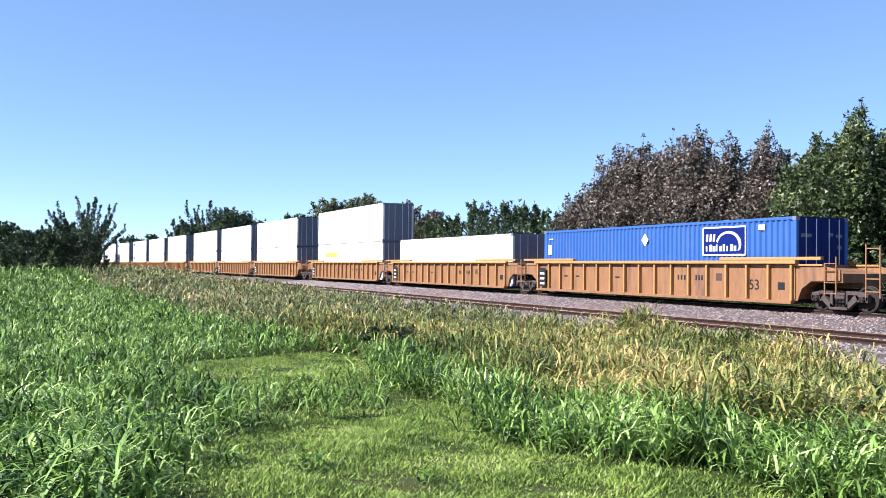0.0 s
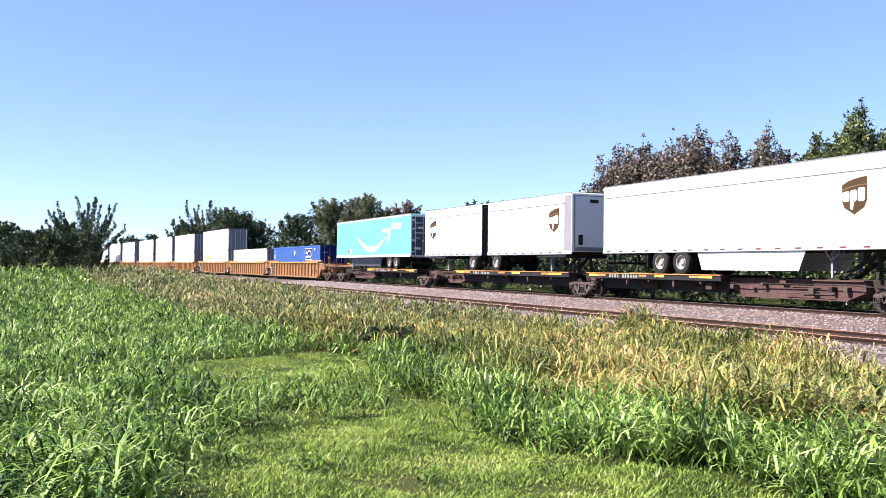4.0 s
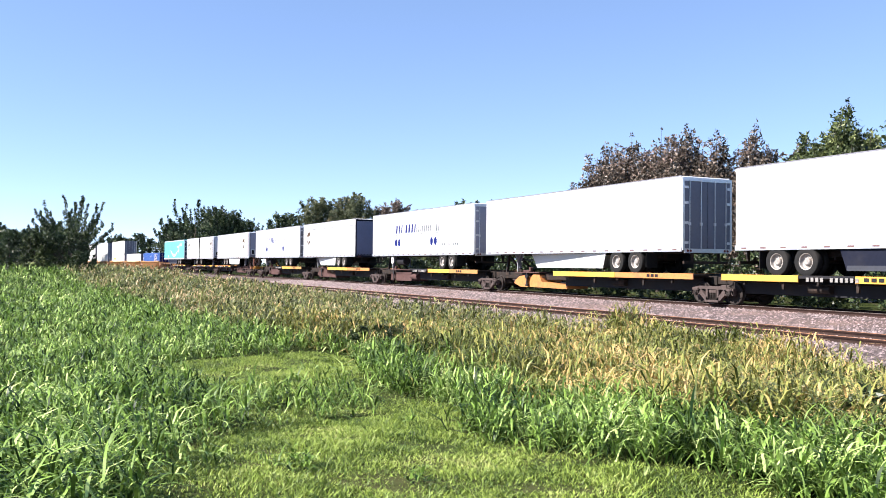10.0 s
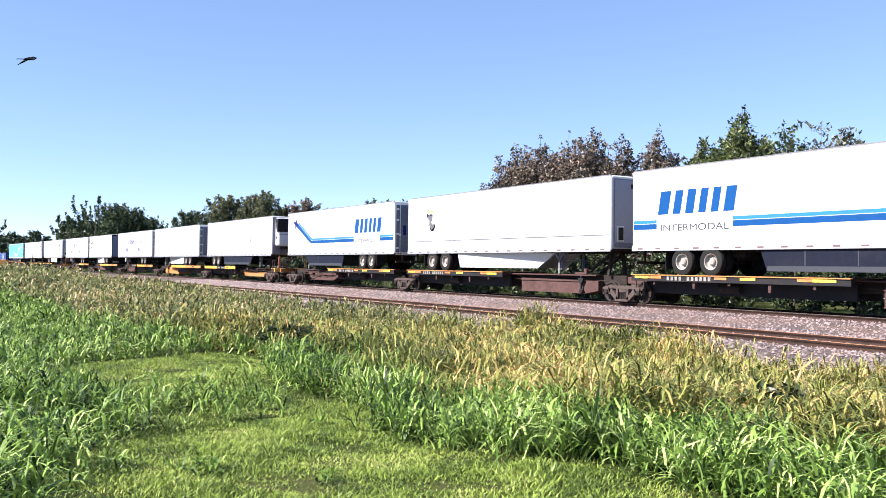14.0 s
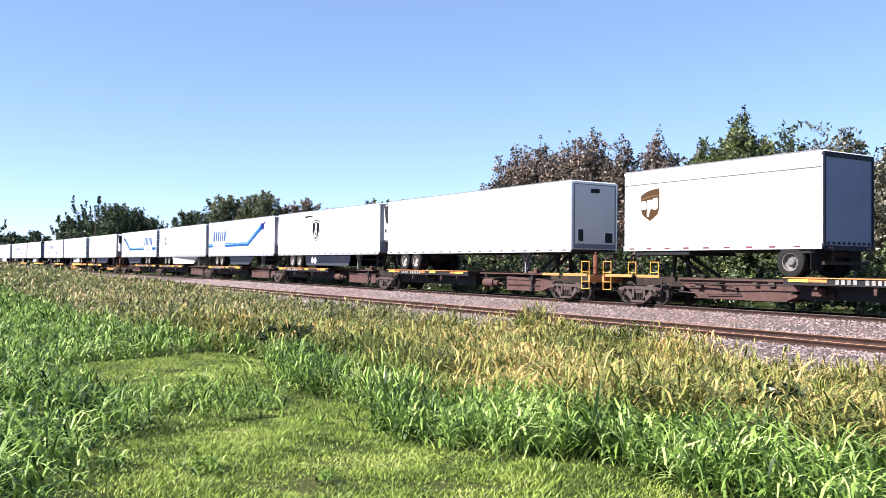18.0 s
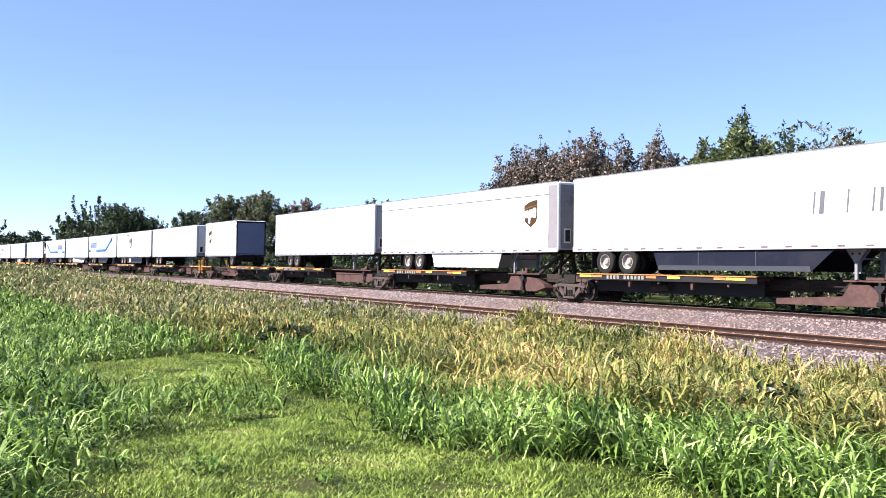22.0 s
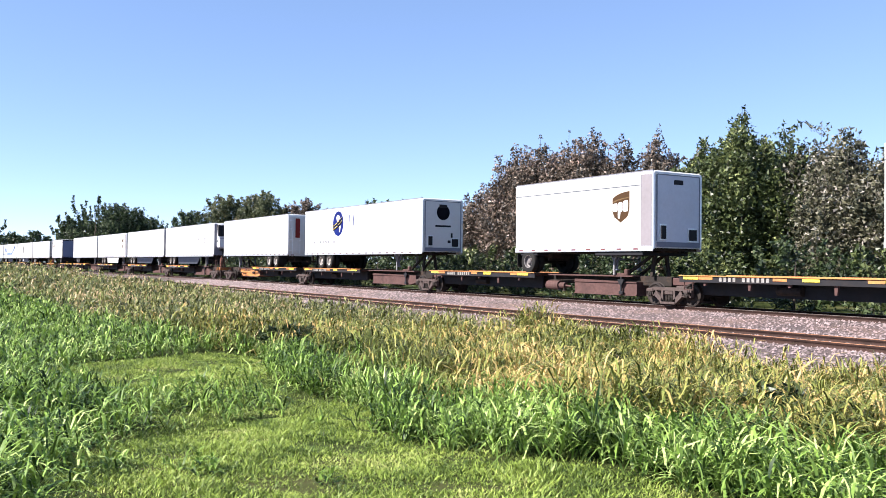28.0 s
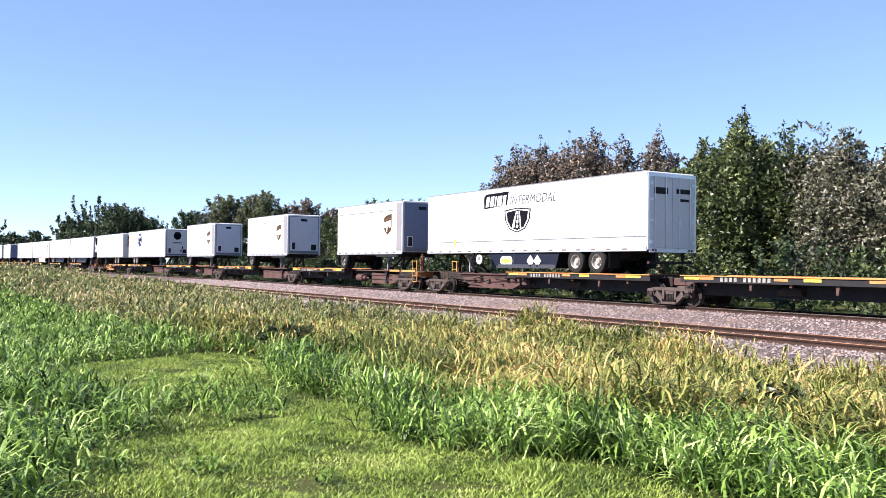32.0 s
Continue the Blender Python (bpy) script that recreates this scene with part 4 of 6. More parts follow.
def platform(x0, x1, deck, bright, first=False, last=False, label="", girder=""):
    """One unit of a spine car between two bogie centres. deck: where the tyre decks lie (L, R, B)."""
    L = x1 - x0
    body = RUSTY if not bright else STEEL
    edge = YELLOW_CAR if bright else DECK_EDGE
    root = tagged(new("spine_car"), label, "railway car", "spine car units of the train")
    lo, hi = (-1.75 if first else 0.55), (L + 1.75 if last else L - 0.55)
    s = Shape().box(lo, hi, -0.3, 0.3, 0.68, 1.06, 0.02)
    # near-black colour paints the shadow band below the deck
    part("centre_sill", s, STEEL, root, "deep grimy centre beam, near-black to paint the shade under the deck")
    hs = {"R": (0.1, 0.42), "L": (0.53, 0.9), "B": (0.12, 0.3)}[deck]
    a, b = L * hs[0], L * hs[1]
    profile = [(a + 0.5, 0.7), (a + 1.2, 0.36), (b - 0.7, 0.36), (b, 0.5), (b, 0.7)] if bright else [(a, 0.9), (a + 0.9, 0.36), (b - 0.7, 0.36), (b, 0.62), (b, 1.0), (a, 1.0)]
    if girder in GIRDERS:
        plate_girder(root, L, girder, deck == "R")
    else:
        orange = bright or girder == "orange"
        part("belly_beam", Shape().extrude(profile, -0.62, 0.62), DECK_EDGE if orange else body, root, "tapered worn orange belly beam" if orange else "tapered brown belly beam")
        part("belly_flange", Shape().box(a + 0.8, b - 0.6, -0.72, 0.72, 0.33, 0.37).box(a, b, -0.72, 0.72, 0.98, 1.03), body, root)
    cyl = Shape().tube((a - 1.5, -0.6, 0.62), (a - 0.7, -0.6, 0.62), 0.16, 0.16, 12).tube((a - 0.7, -0.6, 0.62), (a - 0.2, -0.6, 0.62), 0.05, 0.05, 8)
    if deck == "R":
        cyl = Shape().tube((b + 0.3, -0.6, 0.62), (b + 1.1, -0.6, 0.62), 0.16, 0.16, 12).tube((b + 1.1, -0.6, 0.62), (b + 1.7, -0.6, 0.62), 0.05, 0.05, 8)
    if girder not in GIRDERS:
        part("brake_cylinder", cyl, STEEL, root)
    da, db = {"R": (0.4 * L, L - 0.75), "L": (0.75, 0.56 * L), "B": (0.28 * L, L - 0.8)}[deck]
    th = 0.2
    for sgn in (-1, 1):
        ya, yb = sorted((sgn * 0.42, sgn * 1.28))
        part("tyre_deck", Shape().box(da, db, ya, yb, 1.06, 1.12), STEEL, root, "steel running deck for trailer tyres")
        span = db - da
        if bright:
            yo = sorted((sgn * 1.281, sgn * 1.335))
            bands = {"drum": ((0.0, 0.3, DARK), (0.3, 0.62, YELLOW_CAR), (0.62, 1.0, WELL_TOP)), "": ((0.0, 0.42, YELLOW_CAR), (0.42, 0.68, DARK), (0.68, 1.0, YELLOW_CAR))}
            for q0, q1, m in bands.get(girder, ((0.0, 0.24, YELLOW_CAR), (0.24, 0.5, YELLOW_CAR), (0.5, 1.0, DECK_EDGE))):
                part("deck_edge", Shape().box(da + span * q0 + 0.01, da + span * q1 - 0.01, yo[0], yo[1], (1.12 - th if m is not DARK else 1.04), 1.15, 0.008), m, root, "bright yellow deck edge" if m is YELLOW_CAR else "")
            ye = -1.342
        else:
            yo = sorted((sgn * 1.2, sgn * 1.335))
            part("deck_edge", Shape().box(da, db, yo[0], yo[1], 1.105, 1.145, 0.008), edge, root, "thin rusty orange deck edge")
            yc = sorted((sgn * 1.24, sgn * 1.29))
            part("side_channel", Shape().box(da, db, yc[0], yc[1], 0.9, 1.104), DARK, root)
            ye = -1.298
        if sgn < 0:
            for q0, q1, m in ((0.02, 0.1, YELLOW_MARK), (0.1, 0.17, edge), (0.44, 0.5, edge), (0.56, 0.63, YELLOW_MARK), (0.8, 0.86, edge), (0.86, 0.95, YELLOW_MARK)):
                if not bright:
                    part("reflector", Shape().box(da + span * q0, da + span * q1 - 0.02, ye - 0.006, ye, 1.0, 1.09), m, root, "yellow reflector patch" if m is YELLOW_MARK else "")
            # the car's painted marks: unreadable bars
            mx = da + span * (0.2 if not bright else 0.46 if girder == "" else 0.06)
            for i in range(0 if girder.endswith("step") and bright else 11):
                if i != 4:
                    part("stencil_bar", Shape().box(mx + i * 0.19, mx + i * 0.19 + 0.115, ye - 0.009, ye - 0.0065, 0.945, 1.085), STENCIL, root, "white stencilled bar")
            if bright:
                mx = da + span * 0.72
                for i in range(3):
                    part("stencil_bar", Shape().box(mx + i * 0.26, mx + i * 0.26 + 0.18, ye - 0.005, ye, 0.98, 1.1), DARK, root, "dark stencilled bar")
            # pipes, tanks and hanging brackets under the deck
            pz, pts = 0.86, []
            for i in range(14):
                pts.append((0.9 + (L - 1.8) * i / 13, -0.5 if girder in GIRDERS else -0.86, pz - (0.05 if i % 5 == 3 else 0.0)))
            for p0, p1 in zip(pts, pts[1:]):
                part("brake_pipe", Shape().tube(p0, p1, 0.02, 0.02, 6), STEEL, root)
            for q, hgt in ((0.12, 0.22), (0.33, 0.34), (0.5, 0.2), (0.68, 0.38), (0.86, 0.24)):
                x = da + span * q
                part("hanger", Shape().extrude([(x - 0.05, 1.0), (x - 0.03, 1.0 - hgt), (x + 0.05, 1.0 - hgt), (x + 0.1, 1.0)], -1.22, -1.14), body, root)
            # brake rigging hung before the belly beam
            clutter = random.Random(int(x0 * 10))
            for i in range(0 if girder in GIRDERS else 7):
                x = a + (b - a) * (i + clutter.uniform(0.1, 0.9)) / 7
                z, w, d = clutter.uniform(0.5, 0.88), clutter.uniform(0.06, 0.3), clutter.uniform(0.05, 0.2)
                part(clutter.choice(("valve", "bracket", "junction_box")), Shape().box(x, x + w, -clutter.uniform(0.7, 0.95), -0.63, z, z + d, 0.012), clutter.choice((BOGIE, STEEL, DARK, BOGIE, RUSTY)), root)
            for i in range(0 if girder in GIRDERS else 3):
                x, z = a + (b - a) * clutter.uniform(0.0, 0.6), clutter.uniform(0.42, 0.85)
                part("brake_rod", Shape().tube((x, -0.7 - 0.06 * i, z), (x + clutter.uniform(0.8, 2.2), -0.7 - 0.06 * i, z + clutter.uniform(-0.12, 0.12)), 0.018, 0.018, 6), clutter.choice((BOGIE, STEEL)), root)
            tx = da + span * 0.42
            part("air_tank", Shape().tube((tx, -0.78, 0.68), (tx + 0.9, -0.78, 0.68), 0.15, 0.15, 12), STEEL, root)
            vx = (a if deck != "R" else b) + (-0.6 if deck != "R" else 0.5)
            if girder not in GIRDERS:
                part("valve_box", Shape().box(vx, vx + 0.34, -1.05, -0.8, 0.55, 0.82, 0.02), RUSTY, root)
            part("step_iron", Shape().bar((0.95, -1.25, 1.06), (0.95, -1.25, 0.62), 0.03).bar((1.35, -1.25, 1.06), (1.35, -1.25, 0.62), 0.03).bar((0.95, -1.25, 0.63), (1.35, -1.25, 0.63), 0.03), body, root)
        n = 7
        br = Shape().box(-0.04, 0.04, min(sgn * 0.3, sgn * 1.28), max(sgn * 0.3, sgn * 1.28), 0.98, 1.06).mesh("deck_bracket", body)
        for i in range(n):
            part("deck_bracket", br, body, root, at=(da + 0.3 + (db - da - 0.6) * i / (n - 1), 0, 0))
        part("under_rail", Shape().box(da + 0.2, db - 0.2, min(sgn * 0.6, sgn * 0.68), max(sgn * 0.6, sgn * 0.68), 0.44, 1.0), DARK, root)
    # hitch stand under the kingpin
    hx = {"R": 1.15, "L": L - 1.4, "B": L - 1.3}[deck]
    way = 1 if deck == "R" else -1
    stand = Shape().bar((hx, -0.45, 1.06), (hx, -0.3, 1.98), 0.12).bar((hx, 0.45, 1.06), (hx, 0.3, 1.98), 0.12)
    stand.bar((hx + way * 1.5, -0.4, 1.08), (hx + way * 0.1, -0.3, 1.9), 0.1).bar((hx + way * 1.5, 0.4, 1.08), (hx + way * 0.1, 0.3, 1.9), 0.1)
    part("hitch_stand", stand, STEEL, root, "folding trailer hitch stand")
    part("hitch_plate", Shape().box(hx - 0.35, hx + 0.35, -0.5, 0.5, 1.98, 2.06, 0.02), STEEL, root)
    bogie(root, 0.0)
    artic = Shape().box(-0.55, 0.55, -0.26, 0.26, 0.73, 1.02, 0.03)
    part("articulation", artic, body, root)
    if first:
        bits = [(-1, 0.0)]
    else:
        bits = []
    if last:
        bogie(root, L)
        bits.append((1, L))
    yellow_end = girder == "taper" or abs(x0 - 3.2) < 0.1
    for way, bx in bits:
        e = bx + way * 1.72
        if yellow_end:
            for q0, q1 in ((-1.3, -0.15), (0.1, 1.6)):
                ea, eb = sorted((bx + way * q0, bx + way * q1))
                part("end_edge", Shape().box(ea, eb, -1.335, -1.26, 1.02, 1.13, 0.008), WELL_TOP, root, "worn yellow edge plate")
        part("end_sill", Shape().box(min(e - 0.06, e + 0.06), max(e - 0.06, e + 0.06), -1.32, 1.32, 0.78, 1.06, 0.01), edge, root)
        part("end_deck", Shape().box(min(bx + way * 0.95, e), max(bx + way * 0.95, e), -1.3, 1.3, 1.03, 1.07), edge if bright else body, root)
        for sy in (-1.3, 1.3):
            rail = Shape().bar((e, sy, 0.5), (e, sy, 1.65), 0.028).bar((e - way * 0.45, sy, 0.5), (e - way * 0.45, sy, 1.65), 0.028)
            for z in (0.52, 0.82, 1.2, 1.63):
                rail.bar((e, sy, z), (e - way * 0.45, sy, z), 0.024)
            part("grab_ladder", rail, YELLOW_CAR if bright and sy > 0 or yellow_end else RUSTY, root)
        if way > 0:
            part("hand_brake_housing", Shape().box(e - 0.16, e + 0.04, -1.0, -0.8, 1.07, 1.9, 0.05).box(e - 0.12, e - 0.02, -0.95, -0.85, 1.9, 2.0, 0.03), RUST, root, "rust-brown hand brake housing")
        else:
            ring = Shape()
            for i in range(14):
                a0, a1 = 0.4488 * i, 0.4488 * (i + 1)
                ring.tube((e - 0.07, -0.85 + 0.27 * math.cos(a0), 1.6 + 0.27 * math.sin(a0)), (e - 0.07, -0.85 + 0.27 * math.cos(a1), 1.6 + 0.27 * math.sin(a1)), 0.025, 0.025, 5)
            ring.bar((e - 0.07, -1.12, 1.6), (e - 0.07, -0.58, 1.6), 0.03).bar((e - 0.07, -0.85, 1.07), (e - 0.07, -0.85, 1.87), 0.04)
            part("brake_wheel", ring, RUSTY, root, "round rusty brake wheel on a post")
        coupler(root, e, way)
    MOVERS.append((root, x0))
    return root


# ---------------------------------------------------------------- well cars
def numeral(parent, body, x, z, size, material):
    """Figures in the built-in face, as a thin mesh."""
    cu = bpy.data.curves.new("numeral", "FONT")
    cu.body, cu.size, cu.extrude = body, size, 0.003
    tmp = new("numeral", cu)
    me = bpy.data.meshes.new_from_object(tmp.evaluated_get(bpy.context.evaluated_depsgraph_get()))
    bpy.data.objects.remove(tmp)
    me.materials.clear()
    me.materials.append(material)
    ob = part("numeral", me, material, parent, "dark stencilled numeral")
    ob.matrix_basis = pose(x, -1.378, z, 90, 0, 0)
    return ob


def well_mesh_parts(L):
    """A well unit whose bogies stand L apart; origin at its left bogie."""
    root = new("well_car")
    a, b = 1.75, L - 1.55
    for sgn in (-1, 1):
        y0, y1 = sorted((sgn * 1.33, sgn * 1.37))
        out = sorted((sgn * 1.371, sgn * 1.5))
        part("side_plate", Shape().box(a, b, y0, y1, 0.24, 1.56), WELL_PAINT, root, "faded orange ribbed side plate")
        part("top_chord", Shape().box(a - 0.2, b + 0.2, out[0] - 0.06, out[1] + 0.02, 1.56, 1.68, 0.015), WELL_TOP, root, "yellow top chord")
        part("bottom_chord", Shape().box(a, b, out[0] - 0.04, out[1], 0.18, 0.3, 0.012), WELL_PAINT, root)
        n = 17
        rib = Shape().box(-0.045, 0.045, out[0], out[1], 0.301, 1.559, 0.01).mesh("rib", WELL_TOP if sgn < 0 else WELL_PAINT)
        for i in range(n):
            part("rib", rib, WELL_PAINT, root, at=(a + 0.05 + (b - a - 0.1) * i / (n - 1), 0, 0))
        if sgn < 0:
            for i, wide, high in ((2, 0.3, 0.07), (3, 0.25, 0.07), (6, 0.3, 0.07), (10, 0.09, 0.2), (10.18, 0.09, 0.2), (10.36, 0.09, 0.2), (10.54, 0.09, 0.2), (11, 0.09, 0.2), (11.16, 0.09, 0.2), (11.32, 0.09, 0.2), (12.1, 0.3, 0.28)):
                x = a + (b - a) * (i + 0.28) / (n - 1)
                part("stencil_bar", Shape().box(x, x + wide, -1.376, -1.372, 0.92, 0.92 + high), DARK if i < 12 else RUSTY, root, "dark stencilled bar")
            dark = Shape().box(a + (b - a) * 15.3 / 16, a + (b - a) * 15.6 / 16, -1.377, -1.372, 0.66, 0.92)
            part("dark_panel", dark, DARK, root)
            part("notice_panel", Shape().box(a + 0.25, a + 0.85, -1.51, -1.502, 0.4, 1.35), DARK, root, "dark notice panel")
            for zz in (0.5, 0.75, 1.0):
                part("notice_bar", Shape().box(a + 0.32, a + 0.75, -1.515, -1.511, zz, zz + 0.1), WHITE_OLD, root)
    part("well_floor", Shape().box(a, b, -1.33, 1.33, 0.2, 0.3), STEEL, root)
    for x, way in ((a, -1), (b, 1)):
        e = x + way * 0.06
        part("end_bulkhead", Shape().box(min(x, e), max(x, e), -1.4, 1.4, 0.35, 1.55), WELL_PAINT, root)
        o = x + way * 1.9
        z = [(x, 1.5), (x, 0.4), (x + way * 0.25, 0.75), (x + way * 0.6, 0.95), (o, 0.95), (o, 1.25), (x + way * 0.9, 1.3)]
        part("end_slope", Shape().extrude(z if way < 0 else z[::-1], -1.3, 1.3), WELL_PAINT, root, "sloping orange end structure")
        for sy in (-1.36, 1.32):
            sh = [(x, 0.3), (x + way * 0.12, 0.3), (x + way * 0.3, 0.72), (x + way * 0.7, 0.98), (x + way * 1.85, 1.02), (x + way * 1.85, 1.36), (x + way * 1.2, 1.5), (x, 1.5)]
            part("shoulder_plate", Shape().extrude(sh if way > 0 else sh[::-1], sy, sy + 0.04), WELL_PAINT, root)
            part("shoulder_rim", Shape().box(min(x, x + way * 1.2), max(x, x + way * 1.2), sy - 0.06, sy + 0.1, 1.5, 1.56), WELL_TOP, root)
        part("end_chord", Shape().box(min(x - way * 3.4, x + way * 1.25), max(x - way * 3.4, x + way * 1.25), -1.56, -1.4, 1.69, 1.8, 0.015), WELL_TOP, root, "yellow beam over the well end")
        part("end_beam", Shape().box(min(o, o - way * 1.2), max(o, o - way * 1.2), -0.35, 0.35, 0.75, 0.96), WELL_PAINT, root)
        lad = Shape()
        for sy in (-1.42,):
            lad.bar((x + way * 1.75, sy, 0.55), (x + way * 1.75, sy, 1.8), 0.035).bar((x + way * 1.3, sy, 0.55), (x + way * 1.3, sy, 1.6), 0.035)
            for zz in (0.6, 0.95, 1.35, 1.58):
                lad.bar((x + way * 1.3, sy, zz), (x + way * 1.75, sy, zz), 0.025)
        part("grab_ladder", lad, WELL_PAINT, root, "orange grab ladder")
    bogie(root, 0.0)
    return root


def well(proto, x0, last_x=None, first=False, last=False, label=""):
    root = copy_thing(proto, pose(0, 0, 0))
    WHEELSETS.extend(o for o in root.children_recursive if o.name.startswith("wheelset"))
    if last:
        bogie(root, last_x - x0)
        coupler(root, last_x - x0 + 1.1, 1)
        rl = Shape().bar((last_x - x0 + 1.3, -1.4, 0.5), (last_x - x0 + 1.3, -1.4, 2.2), 0.04).bar((last_x - x0 + 1.8, -1.4, 0.5), (last_x - x0 + 1.8, -1.4, 2.1), 0.04)
        for z in (0.7, 1.1, 1.5, 2.05):
            rl.bar((last_x - x0 + 1.3, -1.4, z), (last_x - x0 + 1.8, -1.4, z), 0.035)
        part("platform_rail", rl, WELL_PAINT, root)
        numeral(root, "53", 16.27, 0.64, 0.52, DARK)
    if first:
        coupler(root, -1.1, -1)
    tagged(root, label, "railway car", "well car units of the train")
    MOVERS.append((root, x0))
    return root


# ---------------------------------------------------------------- marks on sides
def decal(parent, name, outline, material, y=-1.3, layer=1, label=""):
    """A thin painted shape on the near side; outline in x, z."""
    area = sum(p[0] * q[1] - q[0] * p[1] for p, q in zip(outline, outline[1:] + outline[:1]))
    pts = outline if area > 0 else outline[::-1]
    return part(name, Shape().extrude(pts, y - 0.004 * layer, y - 0.004 * layer + 0.003), material, parent, label)


def disc(cx, cz, rx, rz, n=24, a0=0.0, a1=360.0):
    k = n if a1 - a0 >= 360 else n + 1
    return [(cx + rx * math.cos(radians(a0 + (a1 - a0) * i / n)), cz + rz * math.sin(radians(a0 + (a1 - a0) * i / n))) for i in range(k)]


def shield(parent, cx, cz, h=1.34):
    w = h * 0.78

    def at(pts):
        return [(cx + a * w, cz + b * h) for a, b in pts]

    rim = [(-0.5, 0.3), (-0.25, 0.4), (0.0, 0.45), (0.25, 0.48), (0.5, 0.5), (0.5, -0.12), (0.4, -0.31), (0.0, -0.5), (-0.4, -0.31), (-0.5, -0.12)]
    s = decal(parent, "shield_mark", at(rim), GOLD_MARK, label="brown and gold shield emblem")
    decal(s, "shield_field", at([(a * 0.95, b * 0.96 + 0.002) for a, b in rim]), BROWN_MARK, layer=2)
    decal(s, "shield_band", at([(-0.46, 0.19), (-0.15, 0.26), (0.2, 0.29), (0.46, 0.3), (0.46, 0.27), (0.2, 0.26), (-0.15, 0.22), (-0.46, 0.14)]), GOLD_MARK, layer=3)
    for k, w2, up, drop in ((-0.33, 0.14, 0.12, 0.14), (-0.03, 0.13, 0.15, 0.36), (0.28, 0.14, 0.2, 0.15)):
        c = 0.04
        decal(s, "shield_block", at([(k - w2 + c, up), (k + w2 - c, up + 0.01), (k + w2, up - c), (k + w2, -0.1), (k + w2 - c, -0.14), (k + 0.02, -min(drop, 0.16)), (k - 0.02, -drop), (k - w2 + c, -drop), (k - w2, -drop + c), (k - w2, up - c)]), WHITE, layer=3)


def letter(parent, text, height, material, place, facing="side", width=None):
    """Lettering in the built-in font, laid on the near side or on the right-hand end."""
    cu = bpy.data.curves.new("lettering", "FONT")
    cu.body, cu.size, cu.extrude = text, height * 1.42, 0.001
    tmp = bpy.data.objects.new("lettering", cu)
    me = bpy.data.meshes.new_from_object(tmp)
    bpy.data.objects.remove(tmp)
    me.materials.append(material)
    ob = part("lettering", me, material, parent)
    sx = 1.0
    if width:
        have = max(v.co.x for v in me.vertices) - min(v.co.x for v in me.vertices)
        sx = width / have
    for v in me.vertices:
        v.co.x *= sx
    ob.matrix_basis = pose(*place, 90, 0, 0 if facing == "side" else 90)
    return ob


def blocks(parent, x, z, h, widths, material, slant=0.0, gap=0.12, name="lettering_bar", label=""):
    """A row of plain bars in place of lettering."""
    made = []
    for w in widths:
        if w > 0:
            made.append(part(name, Shape().extrude([(x, z), (x + w, z), (x + w + slant * h, z + h), (x + slant * h, z + h)], -1.305, -1.301), material, parent, label))
        x += abs(w) + gap
    return made


# ---------------------------------------------------------------- semi trailers
BOT, TOP, DECK = 2.08, 5.05, 1.12


def wheel_meshes():
    tyre = Shape()
    for y in (-0.16, 0.17):
        tyre.lathe([(0.29, y - 0.12), (0.42, y - 0.135), (0.48, y - 0.115), (0.5, y - 0.08), (0.5, y + 0.08), (0.48, y + 0.115), (0.42, y + 0.135), (0.29, y + 0.12)], n=24)
    rim = Shape().lathe([(0.295, -0.28), (0.27, -0.27), (0.25, -0.16), (0.2, -0.13), (0.13, -0.15), (0.12, -0.22), (0.09, -0.25), (0.0, -0.25)], n=20)
    for i in range(8):
        a = 0.785 * i
        rim.tube((0.165 * math.cos(a), -0.17, 0.165 * math.sin(a)), (0.165 * math.cos(a), -0.13, 0.165 * math.sin(a)), 0.02, 0.02, 5)
    return tyre.mesh("tyre", TYRE, True), rim.mesh("rim", RIM, True)


TYRE_ME, RIM_ME = wheel_meshes()
RIM_OLD_ME = RIM_ME.copy()
RIM_OLD_ME.materials[0] = RIM_OLD


